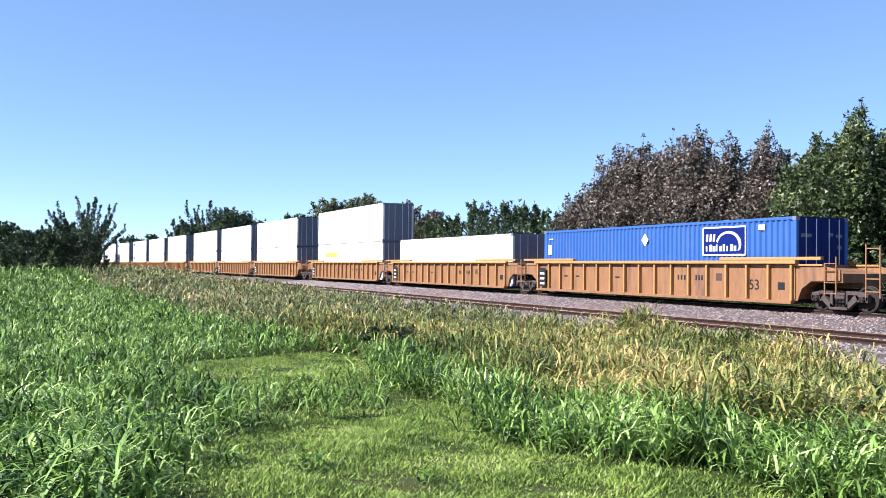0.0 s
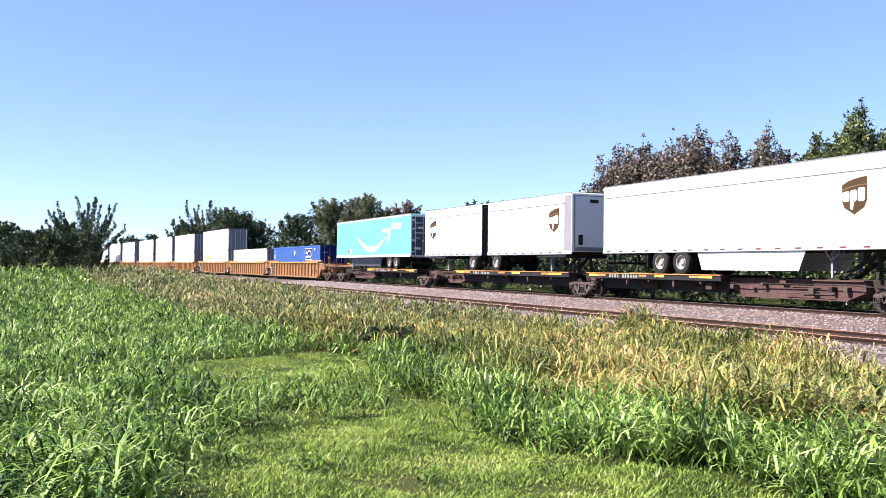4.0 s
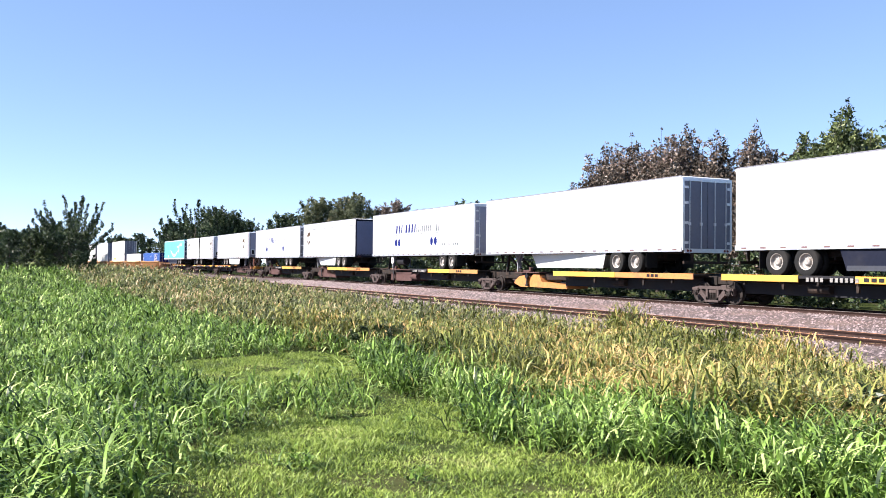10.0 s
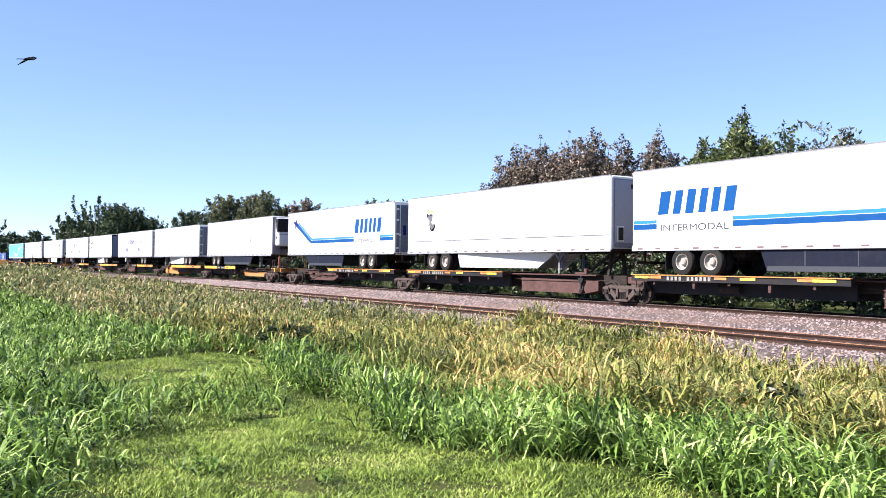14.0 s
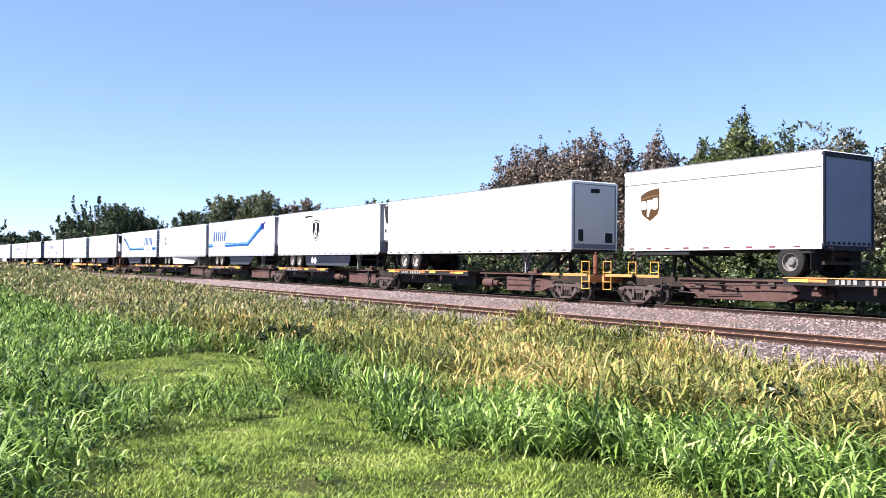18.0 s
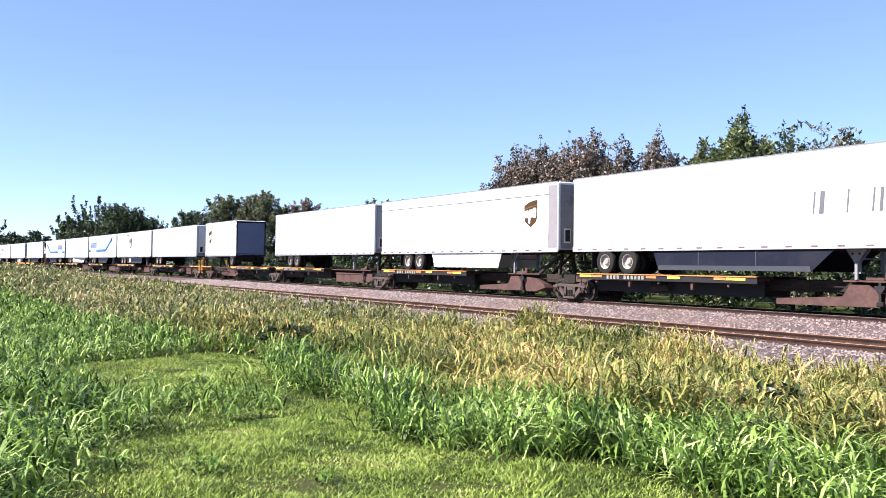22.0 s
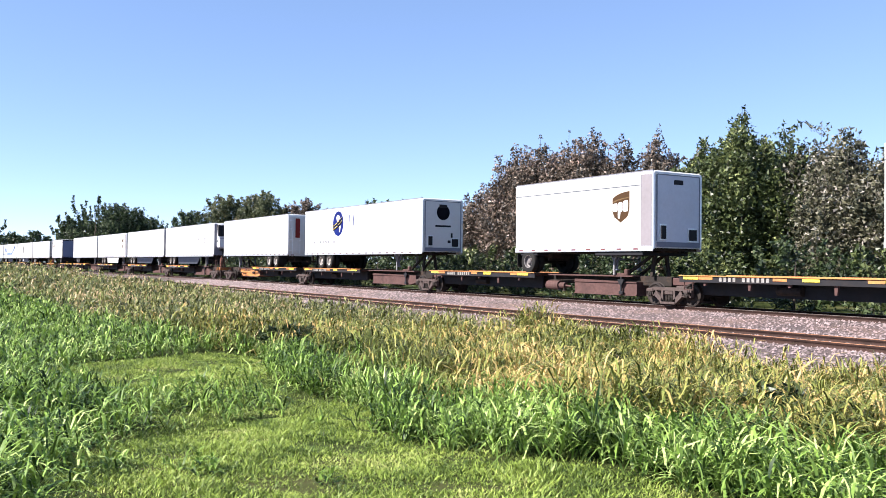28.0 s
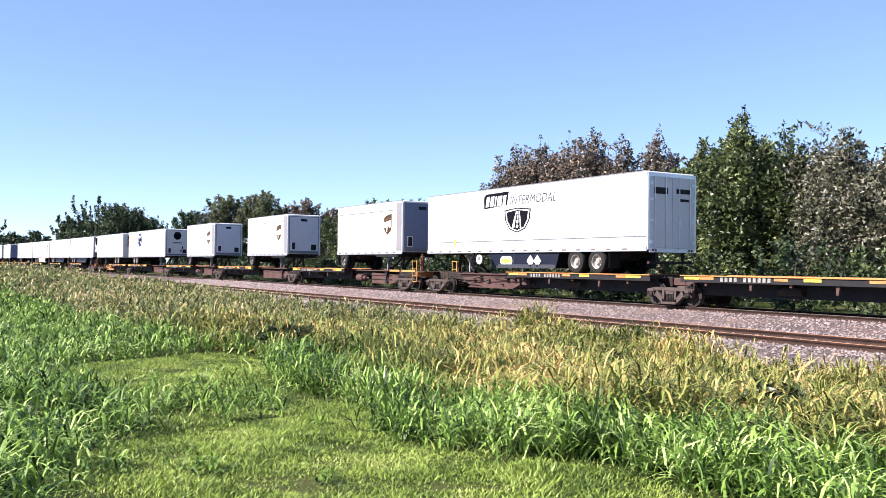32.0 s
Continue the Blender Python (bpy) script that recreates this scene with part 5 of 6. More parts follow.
def trailer(x0, L, rear, label, paint=None, axles=(4.2, 2.95), skirt=None, end="nose", end_paint=None, gear=True, line=None, group="semi trailers on the train", seams=True, tank=False, slope=0.0, old_rims=False, tuck=0.0):
    """A box trailer; origin at its left end on the train's axis. rear: side (L, R) on which the wheels are."""
    paint = paint or WHITE
    root = tagged(new("semi_trailer"), label, "trailer", group)
    body = Shape()
    r = 0.07
    plan = [(0, -1.3 + r), (r, -1.3), (L - r, -1.3), (L, -1.3 + r), (L, 1.3 - r), (L - r, 1.3), (r, 1.3), (0, 1.3 - r)]
    n = len(plan)
    rings = [(BOT + 0.06, 0.0), (TOP - 0.05, 0.0), (TOP, 0.05)]
    v = [(x + (inset if x < L / 2 else -inset), y + (inset if y < 0 else -inset), z) for z, inset in rings for x, y in plan]
    f = [tuple(reversed(range(n))), tuple(range(2 * n, 3 * n))]
    f += [(k * n + i, k * n + (i + 1) % n, (k + 1) * n + (i + 1) % n, (k + 1) * n + i) for k in range(2) for i in range(n)]
    part("box_body", body.solid(v, f), paint, root)
    for y in (-1.3, 1.3):
        o = sorted((y * 0.985, y * 1.008))
        part("bottom_rail", Shape().box(0.02, L - 0.02, o[0], o[1], BOT - 0.06, BOT + 0.13, 0.006), SILVER if paint is not TEAL else WHITE, root, "alloy bottom rail")
        part("top_rail", Shape().box(0.03, L - 0.03, o[0], o[1], TOP - 0.13, TOP - 0.04, 0.006), paint if paint is not TEAL else WHITE, root)
        part("roof_rim", Shape().box(0.06, L - 0.06, min(y * 0.955, y * 0.985), max(y * 0.955, y * 0.985), TOP - 0.03, TOP + 0.022), ROOF_RIM, root, "dull roof edge strip")
    tape = Shape()
    for i in range(int(L / 0.9)):
        tape.box(0.35 + 0.9 * i, 0.35 + 0.9 * i + 0.24, -1.3155, -1.3115, BOT + 0.0, BOT + 0.05)
    part("reflective_tape", tape, RED_MARK if line == TOP - 0.52 else TAPE_DULL, root, "reflective tape dashes")
    if seams:
        js = Shape()
        for i in range(1, int(L / 1.22)):
            js.box(1.22 * i - 0.012, 1.22 * i + 0.012, -1.303, -1.299, BOT + 0.14, TOP - 0.14)
        part("panel_joints", js, WHITE_OLD if paint is not TEAL else TEAL, root)
    if line:
        part("side_line", Shape().box(0.05, L - 0.05, -1.306, -1.3, line - 0.02, line + 0.02), GREY_MARK, root)
    part("underframe", Shape().box(0.3, L - 0.3, -0.5, -0.38, BOT - 0.12, BOT + 0.06).box(0.3, L - 0.3, 0.38, 0.5, BOT - 0.12, BOT + 0.06), STEEL, root)
    cross = Shape()
    for i in range(int(L / 0.6)):
        cross.box(0.5 + 0.6 * i, 0.56 + 0.6 * i, -1.25, 1.25, BOT - 0.04, BOT + 0.06)
    part("cross_members", cross, STEEL, root)
    px = lambda d: d if rear == "L" else L - d
    way = 1 if rear == "L" else -1
    for d in axles:
        for y, turn in ((-1.0, 0), (1.0, 180)):
            w = part("wheel", TYRE_ME, TYRE, root, "dusty dual tyres")
            w.name = "wheel"
            w.matrix_basis = pose(px(d), y, DECK + 0.5, 0, 0, turn)
            part("rim", RIM_OLD_ME if old_rims else RIM_ME, RIM, w, "grimy grey wheel rim" if old_rims else "dusty white steel wheel rim")
        part("axle", Shape().tube((px(d), -0.8, DECK + 0.5), (px(d), 0.8, DECK + 0.5), 0.07, 0.07, 8), STEEL, root)
    bg = sorted((px(max(axles) + 0.9), px(min(axles) - 0.9)))
    part("slider_frame", Shape().box(bg[0], bg[1], -0.6, 0.6, BOT - 0.3, BOT - 0.12).box(bg[0] + 0.3, bg[0] + 0.4, -0.55, 0.55, DECK + 0.55, BOT - 0.3).box(bg[1] - 0.4, bg[1] - 0.3, -0.55, 0.55, DECK + 0.55, BOT - 0.3), STEEL, root)
    mf = px(min(axles) - 0.75)
    for y in (-1.0, 1.0):
        part("mud_flap", Shape().box(mf - 0.012, mf + 0.012, y - 0.3, y + 0.3, DECK + 0.25, BOT - 0.1), TYRE, root)
    bp = px(0.08)
    guard = Shape().box(bp - 0.05, bp + 0.05, -1.15, 1.15, DECK + 0.42, DECK + 0.52).box(bp - 0.04, bp + 0.04, -0.75, -0.65, DECK + 0.5, BOT).box(bp - 0.04, bp + 0.04, 0.65, 0.75, DECK + 0.5, BOT)
    part("rear_guard", guard, STEEL, root)
    if gear:
        gx = px(L - (3.8 if L > 9 and rear == "L" else 3.3 if tank == "disc" else 2.65))
        for y in (-0.62, 0.62):
            part("landing_leg", Shape().box(gx - 0.05, gx + 0.05, y - 0.06, y + 0.06, DECK + 0.2, BOT, 0.01).box(gx - 0.12, gx + 0.12, y - 0.11, y + 0.11, DECK + 0.16, DECK + 0.21), GREY, root)
        if end == "reefer":
            fork = Shape().extrude([(gx - 0.06, BOT - 0.46), (gx + 0.06, BOT - 0.46), (gx + 0.31, BOT - 0.1), (gx + 0.31, BOT - 0.07), (gx - 0.31, BOT - 0.07), (gx - 0.31, BOT - 0.1)], -0.78, -0.72)
            leg = part("leg_gusset", fork.box(gx - 0.045, gx + 0.045, -0.78, -0.7, DECK - 0.02, BOT - 0.44), LEG, root, "pale triangular landing gear bracket")
            for q in (-0.11, 0.11):
                part("bolt_hole", Shape().tube((gx + q, -0.784, BOT - 0.2), (gx + q, -0.779, BOT - 0.2), 0.04, 0.04, 10), DARK, leg)
        else:
            fork = Shape().bar((gx - 0.29, -0.75, BOT - 0.07), (gx, -0.75, BOT - 0.42), 0.06).bar((gx + 0.29, -0.75, BOT - 0.07), (gx, -0.75, BOT - 0.42), 0.06).bar((gx, -0.75, BOT - 0.07), (gx, -0.75, BOT - 0.42), 0.045)
            part("leg_gusset", fork.box(gx - 0.04, gx + 0.04, -0.78, -0.7, DECK - 0.02, BOT - 0.4), LEG, root, "pale forked landing gear bracket")
        part("leg_brace", Shape().bar((gx - 0.35, -0.62, BOT - 0.06), (gx, -0.62, DECK + 0.45), 0.05).bar((gx + 0.35, -0.62, BOT - 0.06), (gx, -0.62, DECK + 0.45), 0.05).bar((gx, -0.62, DECK + 0.6), (gx, 0.62, DECK + 0.6), 0.05), GREY, root)
    if skirt:
        m, s0, s1 = skirt
        a, b = px(s0), px(s1)
        out = [(a, BOT - 0.07), (b + way * 0.3, BOT - 0.07), (b - way * slope, DECK + 0.2), (a + way * 0.25, DECK + 0.2)]
        if way < 0:
            out = out[::-1]
        for y in (-1.22, 1.2):
            sheet = Shape().extrude(out[::-1], y, y + 0.025)
            if tuck:
                # the front of the skirt stands further in than its rear
                sheet.v = [(vx, vy - math.copysign(tuck, y) * max(0.0, (vx - a) / (b - a)), vz) for vx, vy, vz in sheet.v]
            sk = part("side_skirt", sheet, m, root, "smooth lower side skirt")
            if m is SKIRT and y < 0:
                x0_, x1_ = sorted((b - way * slope, a + way * 0.25))
                part("skirt_strip", Shape().extrude([(x0_, DECK + 0.201), (x1_, DECK + 0.201), (x1_ - 0.03, DECK + 0.37), (x0_ + 0.03, DECK + 0.37)], y - 0.012, y - 0.001), STRIP, sk, "grey flexible lower strip")
                for q in (0.3, 0.68):
                    xs_ = x0_ + (x1_ - x0_) * q
                    part("skirt_seam", Shape().box(xs_ - 0.02, xs_ + 0.02, y - 0.008, y - 0.001, DECK + 0.38, BOT - 0.09), STRIP, sk)
    if tank:
        tx, gz, gd = px(L - 4.45), BOT - 0.36, L - (4.75 if tank == "disc" else 3.65)
        if tank != "disc":
            part("fuel_tank", Shape().tube((tx - 0.62, -0.7, BOT - 0.42), (tx + 0.62, -0.7, BOT - 0.42), 0.27, 0.27, 14), DARK, root)
        g = part("gauge_disc", Shape().tube((px(gd), -1.2, gz), (px(gd), -1.15, gz), 0.24, 0.24, 18), WHITE, root, "round pale gauge disc")
        part("gauge_face", Shape().tube((px(gd), -1.206, gz + 0.04), (px(gd), -1.201, gz + 0.04), 0.09, 0.09, 12), GREY_MARK, g)
    # the end that faces the camera
    ep = end_paint or paint
    X = L
    if end in ("doors", "roll"):
        fr = Shape().box(X, X + 0.05, -1.29, -1.2, BOT, TOP - 0.05).box(X, X + 0.05, 1.2, 1.29, BOT, TOP - 0.05).box(X, X + 0.05, -1.2, 1.2, TOP - 0.2, TOP - 0.05).box(X, X + 0.05, -1.2, 1.2, BOT - 0.1, BOT + 0.06)
        part("end_surround", fr, SILVER if end == "doors" else SKIRT, root)
        if end == "doors":
            for y0, y1 in ((-1.19, -0.01), (0.01, 1.19)):
                d = part("door", Shape().box(X + 0.004, X + 0.04, y0, y1, BOT + 0.07, TOP - 0.21, 0.008), ep, root, "closed rear door")
                for q in (0.3, 0.8):
                    y = y0 + (y1 - y0) * (q if y0 > 0 else 1 - q)
                    part("lock_rod", Shape().tube((X + 0.065, y, BOT + 0.02), (X + 0.065, y, TOP - 0.15), 0.02, 0.02, 6).box(X + 0.04, X + 0.09, y - 0.05, y + 0.05, BOT + 1.0, BOT + 1.12), SILVER, d)
                y = y0 if y0 < 0 else y1
                hinge = Shape().box(X + 0.05, X + 0.075, min(y, y * 0.86), max(y, y * 0.86), -0.05, 0.05).mesh("hinge", SILVER)
                for z in (BOT + 0.3, BOT + 1.1, BOT + 1.9, TOP - 0.45):
                    part("hinge", hinge, SILVER, d, at=(0, 0, z))
        else:
            d = part("roll_door", Shape().box(X + 0.004, X + 0.02, -1.19, 1.19, BOT + 0.07, TOP - 0.21), ep, root, "closed roll-up door")
            for i in range(1, 8):
                z = BOT + 0.07 + i * (TOP - BOT - 0.28) / 8
                part("door_slat_joint", Shape().box(X + 0.0205, X + 0.023, -1.18, 1.18, z - 0.006, z + 0.006), ep, d)
            for i in range(9):
                part("door_stud", Shape().box(X + 0.021, X + 0.035, -1.1 + 0.26 * i, -0.98 + 0.26 * i, BOT + 0.09, BOT + 0.17), DARK, d)
        lamp = Shape().tube((X + 0.05, 0, BOT - 0.02), (X + 0.07, 0, BOT - 0.02), 0.05, 0.05, 8).mesh("tail_lamp", RED_MARK)
        for y in (-1.05, -0.9, 0.9, 1.05):
            part("tail_lamp", lamp, RED_MARK, root, at=(0, y, 0))
    elif end == "nose":
        # default grey has the shade of this end painted in
        ep = end_paint or NOSE
        part("nose_panel", Shape().box(X + 0.004, X + 0.02, -1.16, 1.16, BOT + 0.12, TOP - 0.12, 0.004), ep, root)
        for y0, y1, z0, z1 in ((-0.95, -0.7, 0.4, 0.9), (0.55, 0.95, 0.36, 0.78)):
            fr = part("plug_box", Shape().box(X + 0.02, X + 0.05, y0 - 0.06, y1 + 0.06, BOT + z0 - 0.06, BOT + z1 + 0.06, 0.01), SILVER, root)
            part("socket_panel", Shape().box(X + 0.05, X + 0.09, y0, y1, BOT + z0, BOT + z1, 0.01), DARK, fr)
        part("nose_frame", Shape().box(X + 0.021, X + 0.035, -1.17, -1.12, BOT + 0.3, TOP - 0.14).box(X + 0.021, X + 0.035, 1.12, 1.17, BOT + 0.3, TOP - 0.14).box(X + 0.021, X + 0.04, -1.17, 1.17, BOT + 0.1, BOT + 0.29).box(X + 0.021, X + 0.035, -1.12, 1.12, TOP - 0.17, TOP - 0.13), GREY, root, "dark rim of the nose panel")
        part("nose_marker", Shape().box(X + 0.021, X + 0.03, -0.25, 0.25, TOP - 0.5, TOP - 0.32), DARK, root)
        for y in (-1.26, 1.26):
            part("corner_post", Shape().box(X - 0.1, X + 0.015, min(y, y * 1.0) - 0.05, y + 0.05, BOT, TOP - 0.08, 0.03), SILVER, root, "rounded alloy corner post")
    else:
        u = part("cooling_unit", Shape().box(X + 0.004, X + 0.62, -1.02, 1.02, TOP - 2.3, TOP - 0.12, 0.12), COOLER, root, "white cooling unit with dark grille")
        part("grille", Shape().extrude([(X + 0.14, TOP - 0.2), (X + 0.3, TOP - 1.0), (X + 0.4, TOP - 1.22), (X + 0.64, TOP - 1.22), (X + 0.64, TOP - 0.2)], -1.035, 1.035), DARK, u, "dark grille shell")
        slat = Shape().box(X + 0.641, X + 0.66, -0.85, 0.85, 0, 0.04).mesh("slat", SKIRT)
        for i in range(7):
            part("slat", slat, SKIRT, u, at=(0, 0, TOP - 1.08 + 0.12 * i))
        part("panel_line", Shape().box(X + 0.622, X + 0.628, -0.95, 0.95, TOP - 1.42, TOP - 1.38).box(X + 0.622, X + 0.628, -0.02, 0.02, TOP - 2.2, TOP - 1.4), GREY, u)
        part("control_box", Shape().box(X + 0.25, X + 0.42, -1.045, -1.022, TOP - 1.75, TOP - 1.55), DARK, u)
        # dark grey sheet over the white end wall stands in for its shade
        part("nose_panel", Shape().box(X + 0.001, X + 0.0035, -1.22, 1.22, BOT + 0.07, TOP - 0.07), GREY, root, "thin grey sheet that paints shade on the end wall behind the cooling unit")
        part("pipe_tray", Shape().box(X + 0.004, X + 0.4, -0.8, 0.8, TOP - 2.5, TOP - 2.31, 0.03).tube((X + 0.12, -0.5, BOT + 0.1), (X + 0.12, -0.5, TOP - 2.45), 0.04, 0.04, 8), DARK, root, "dark tray and pipe under the cooling unit")
    MOVERS.append((root, x0))
    return root


# ---------------------------------------------------------------- containers
def container(x0, z0, L, paint, label, ridges=58, end_paint=None, plain=False):
    root = tagged(new("shipping_container"), label, "container", "containers on the train")
    H, W = 2.9, 1.26
    for x in (0.0, L - 0.16):
        for y in (-W, W - 0.14):
            part("corner_post", Shape().box(x, x + 0.16, y, y + 0.14, z0, z0 + H, 0.012), paint, root)
    for y in (-W, W - 0.08):
        part("top_side_rail", Shape().box(0.16, L - 0.16, y, y + 0.08, z0 + H - 0.1, z0 + H), paint, root)
        part("bottom_side_rail", Shape().box(0.16, L - 0.16, y, y + 0.08, z0, z0 + 0.14), paint, root)
    for y, s in ((-W + 0.035, -1), (W - 0.035, 1)):
        pts, k = [], 0
        step = (L - 0.32) / ridges
        d = 0.006 if plain else 0.028
        for i in range(ridges):
            x = 0.16 + i * step
            pts += [(x, d), (x + step * 0.3, d), (x + step * 0.5, -d), (x + step * 0.8, -d)]
        pts.append((L - 0.16, d))
        v = [(x, y + s * q, z) for z in (z0 + 0.14, z0 + H - 0.1) for x, q in pts]
        n = len(pts)
        part("side_wall", Shape().solid(v, [(i, i + 1, i + 1 + n, i + n) for i in range(n - 1)]), paint, root, "corrugated steel side")
    part("roof_panel", Shape().box(0.16, L - 0.16, -W + 0.08, W - 0.08, z0 + H - 0.04, z0 + H - 0.01), paint, root)
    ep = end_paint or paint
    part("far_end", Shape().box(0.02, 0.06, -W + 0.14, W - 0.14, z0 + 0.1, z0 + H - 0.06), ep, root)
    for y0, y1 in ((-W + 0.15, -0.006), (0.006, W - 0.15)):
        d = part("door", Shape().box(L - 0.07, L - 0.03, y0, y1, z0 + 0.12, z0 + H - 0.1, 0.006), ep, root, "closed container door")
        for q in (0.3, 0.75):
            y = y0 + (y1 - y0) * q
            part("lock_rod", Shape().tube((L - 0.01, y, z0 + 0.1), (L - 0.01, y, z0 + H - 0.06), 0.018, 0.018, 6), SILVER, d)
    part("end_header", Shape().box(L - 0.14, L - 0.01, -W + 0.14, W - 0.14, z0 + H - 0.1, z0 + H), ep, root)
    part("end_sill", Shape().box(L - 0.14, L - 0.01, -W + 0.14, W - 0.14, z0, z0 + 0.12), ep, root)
    cast = Shape().box(0, 0.182, 0, 0.16, 0, 0.135).mesh("corner_casting", GREY)
    for x in (-0.006, L - 0.176):
        for y in (-W - 0.006, W - 0.154):
            for z in (z0, z0 + H - 0.13):
                part("corner_casting", cast, GREY, root, at=(x, y, z))
    MOVERS.append((root, x0))
    return root


# ---------------------------------------------------------------- the train, from the front


def build_wells():
    proto = well_mesh_parts(19.9)
    lab = "faded orange ribbed well car with yellow top chord"
    x = -239.7
    starts = []
    while x > -700:
        starts.append((x - 59.9, x))
        x -= 62.4
    for s, e in starts:
        for i in range(3):
            a = s + 20.0 * i
            well(proto, a, e, first=i == 0, last=i == 2, label=lab)
    for o in list(proto.children_recursive) + [proto]:
        if o in WHEELSETS:
            WHEELSETS.remove(o)
        bpy.data.objects.remove(o)
    # containers: blue, single white, then double stacks
    z = 0.31
    bl = container(-257.52, z, 16.25, BLUE_BOX, "blue corrugated container with a framed white emblem", 60, BLUE_DEEP)
    ex0, ex1, ez0, ez1 = 11.69, 13.92, 1.9, 2.95
    decal(bl, "emblem_panel", [(ex0, ez0), (ex1, ez0), (ex1, ez1), (ex0, ez1)], BLUE_DEEP, -1.27, 1, "dark blue emblem panel")
    for q in ((ex0, ex1, ez0 - 0.03, ez0 + 0.03), (ex0, ex1, ez1 - 0.03, ez1 + 0.03), (ex0 - 0.03, ex0 + 0.03, ez0, ez1), (ex1 - 0.03, ex1 + 0.03, ez0, ez1)):
        decal(bl, "emblem_border", [(q[0], q[2]), (q[1], q[2]), (q[1], q[3]), (q[0], q[3])], WHITE, -1.27, 2)
    arc = disc(13.05, 2.3, 0.66, 0.5, 16, -25, 165) + disc(13.03, 2.24, 0.56, 0.47, 16, -25, 165)[::-1]
    decal(bl, "emblem_arc", arc, WHITE, -1.27, 2)
    for i, w in enumerate((0.08, 0.15, 0.15, 0.07, 0.14, 0.1, 0.07, 0.14, 0.13)):
        x = 11.85 + 0.185 * i
        decal(bl, "emblem_bar", [(x, 2.04), (x + w, 2.04), (x + w, 2.24 + 0.06 * (i % 2)), (x, 2.24 + 0.06 * (i % 2))], WHITE, -1.27, 2)
    for i in range(3):
        decal(bl, "emblem_bar", [(11.84 + 0.19 * i, 2.42), (11.96 + 0.19 * i, 2.42), (11.98 + 0.19 * i, 2.7), (11.88 + 0.19 * i, 2.7)], WHITE, -1.27, 2)
    decal(bl, "diamond_mark", [(8.12, 2.3), (8.36, 2.58), (8.12, 2.86), (7.88, 2.58)], WHITE, -1.27, 1)
    decal(bl, "code_patch", [(0.42, 2.0), (0.72, 2.0), (0.72, 2.5), (0.42, 2.5)], WHITE, -1.27, 1)
    decal(bl, "code_patch", [(0.5, 2.75), (0.85, 2.75), (0.85, 2.82), (0.5, 2.82)], WHITE, -1.27, 1)
    decal(bl, "code_patch", [(14.55, 2.78), (14.85, 2.78), (14.85, 2.98), (14.55, 2.98)], WHITE, -1.27, 1)
    for y0, z1, w in ((-1.0, 2.5, 0.5), (0.3, 2.55, 0.25), (0.7, 2.5, 0.3), (0.75, 2.1, 0.22)):
        part("door_bar", Shape().box(16.222, 16.226, y0, y0 + w, z1, z1 + 0.12), GREY, bl)
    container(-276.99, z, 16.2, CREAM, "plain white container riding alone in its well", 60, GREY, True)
    white = "white container of a double stack in a well car"
    tops = [-296.8, -320.2, -339.6, -359.2, -382.2]
    for s, e in starts[1:]:
        for i in (2, 1, 0):
            tops.append(s + 20.0 * i + 1.9)
    spots = sorted({round(t, 1) for t in tops[:5]} | {round(t, 1) for t in tops[5:] if t < -395}, reverse=True)
    for i, x in enumerate(spots):
        for lev in (0, 1):
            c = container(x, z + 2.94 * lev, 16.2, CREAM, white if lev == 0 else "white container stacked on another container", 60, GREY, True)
            if i == 0 and lev == 0:
                decal(c, "yellow_sticker", [(2.2, 2.1), (5.4, 2.1), (5.4, 2.5), (2.2, 2.5)], YELLOW_MARK, -1.266, 1, "yellow sign strip")
            if i in (4, 6, 7):
                decal(c, "blue_patch", [(0.8, z + 2.94 * lev + 2.0), (2.2, z + 2.94 * lev + 2.0), (2.2, z + 2.94 * lev + 2.5), (0.8, z + 2.94 * lev + 2.5)], YELLOW_MARK if i == 4 else BLUE_DEEP, -1.266, 1)


def build_spines():
    dull = "grimy brown spine car unit with worn orange deck edges"
    yel = "yellow-edged articulated spine car unit with dark underframe"
    old = ("", "", "", "", "")
    for bogies, decks, bright, girders in (
        ([-235.6, -218.0, -199.2, -182.1], "RBL", False, old),
        ([-176.8, -160.25, -142.65, -125.2, -107.4, -90.9], "RRRRL", True, ("drum", "step", "drum", "orange_step", "")),
        ([-86.0, -69.5, -52.05, -34.6, -17.4, -1.07], "RLLLL", False, ("", "plain", "plain", "drum", "taper")),
        ([3.2, 19.6, 36.8, 54.0, 71.2, 87.2], "RLLLL", False, ("", "plain", "step", "step", "step")),
        ([91.5, 108.0, 125.1, 142.5, 159.8, 176.6], "RLLLL", False, ("orange", "plain", "drum", "plain", "taper")),
        ([180.1, 196.4, 213.7, 231.0], "RLL", False, ("", "plain", "plain")),
    ):
        n = len(decks)
        for i in range(n):
            lb = yel if bright else dull
            if bogies[i] > 190:
                lb = "empty grimy spine car unit with yellow deck edges"
            platform(bogies[i], bogies[i + 1], decks[i], bright, i == 0, i == n - 1, lb, girders[i])


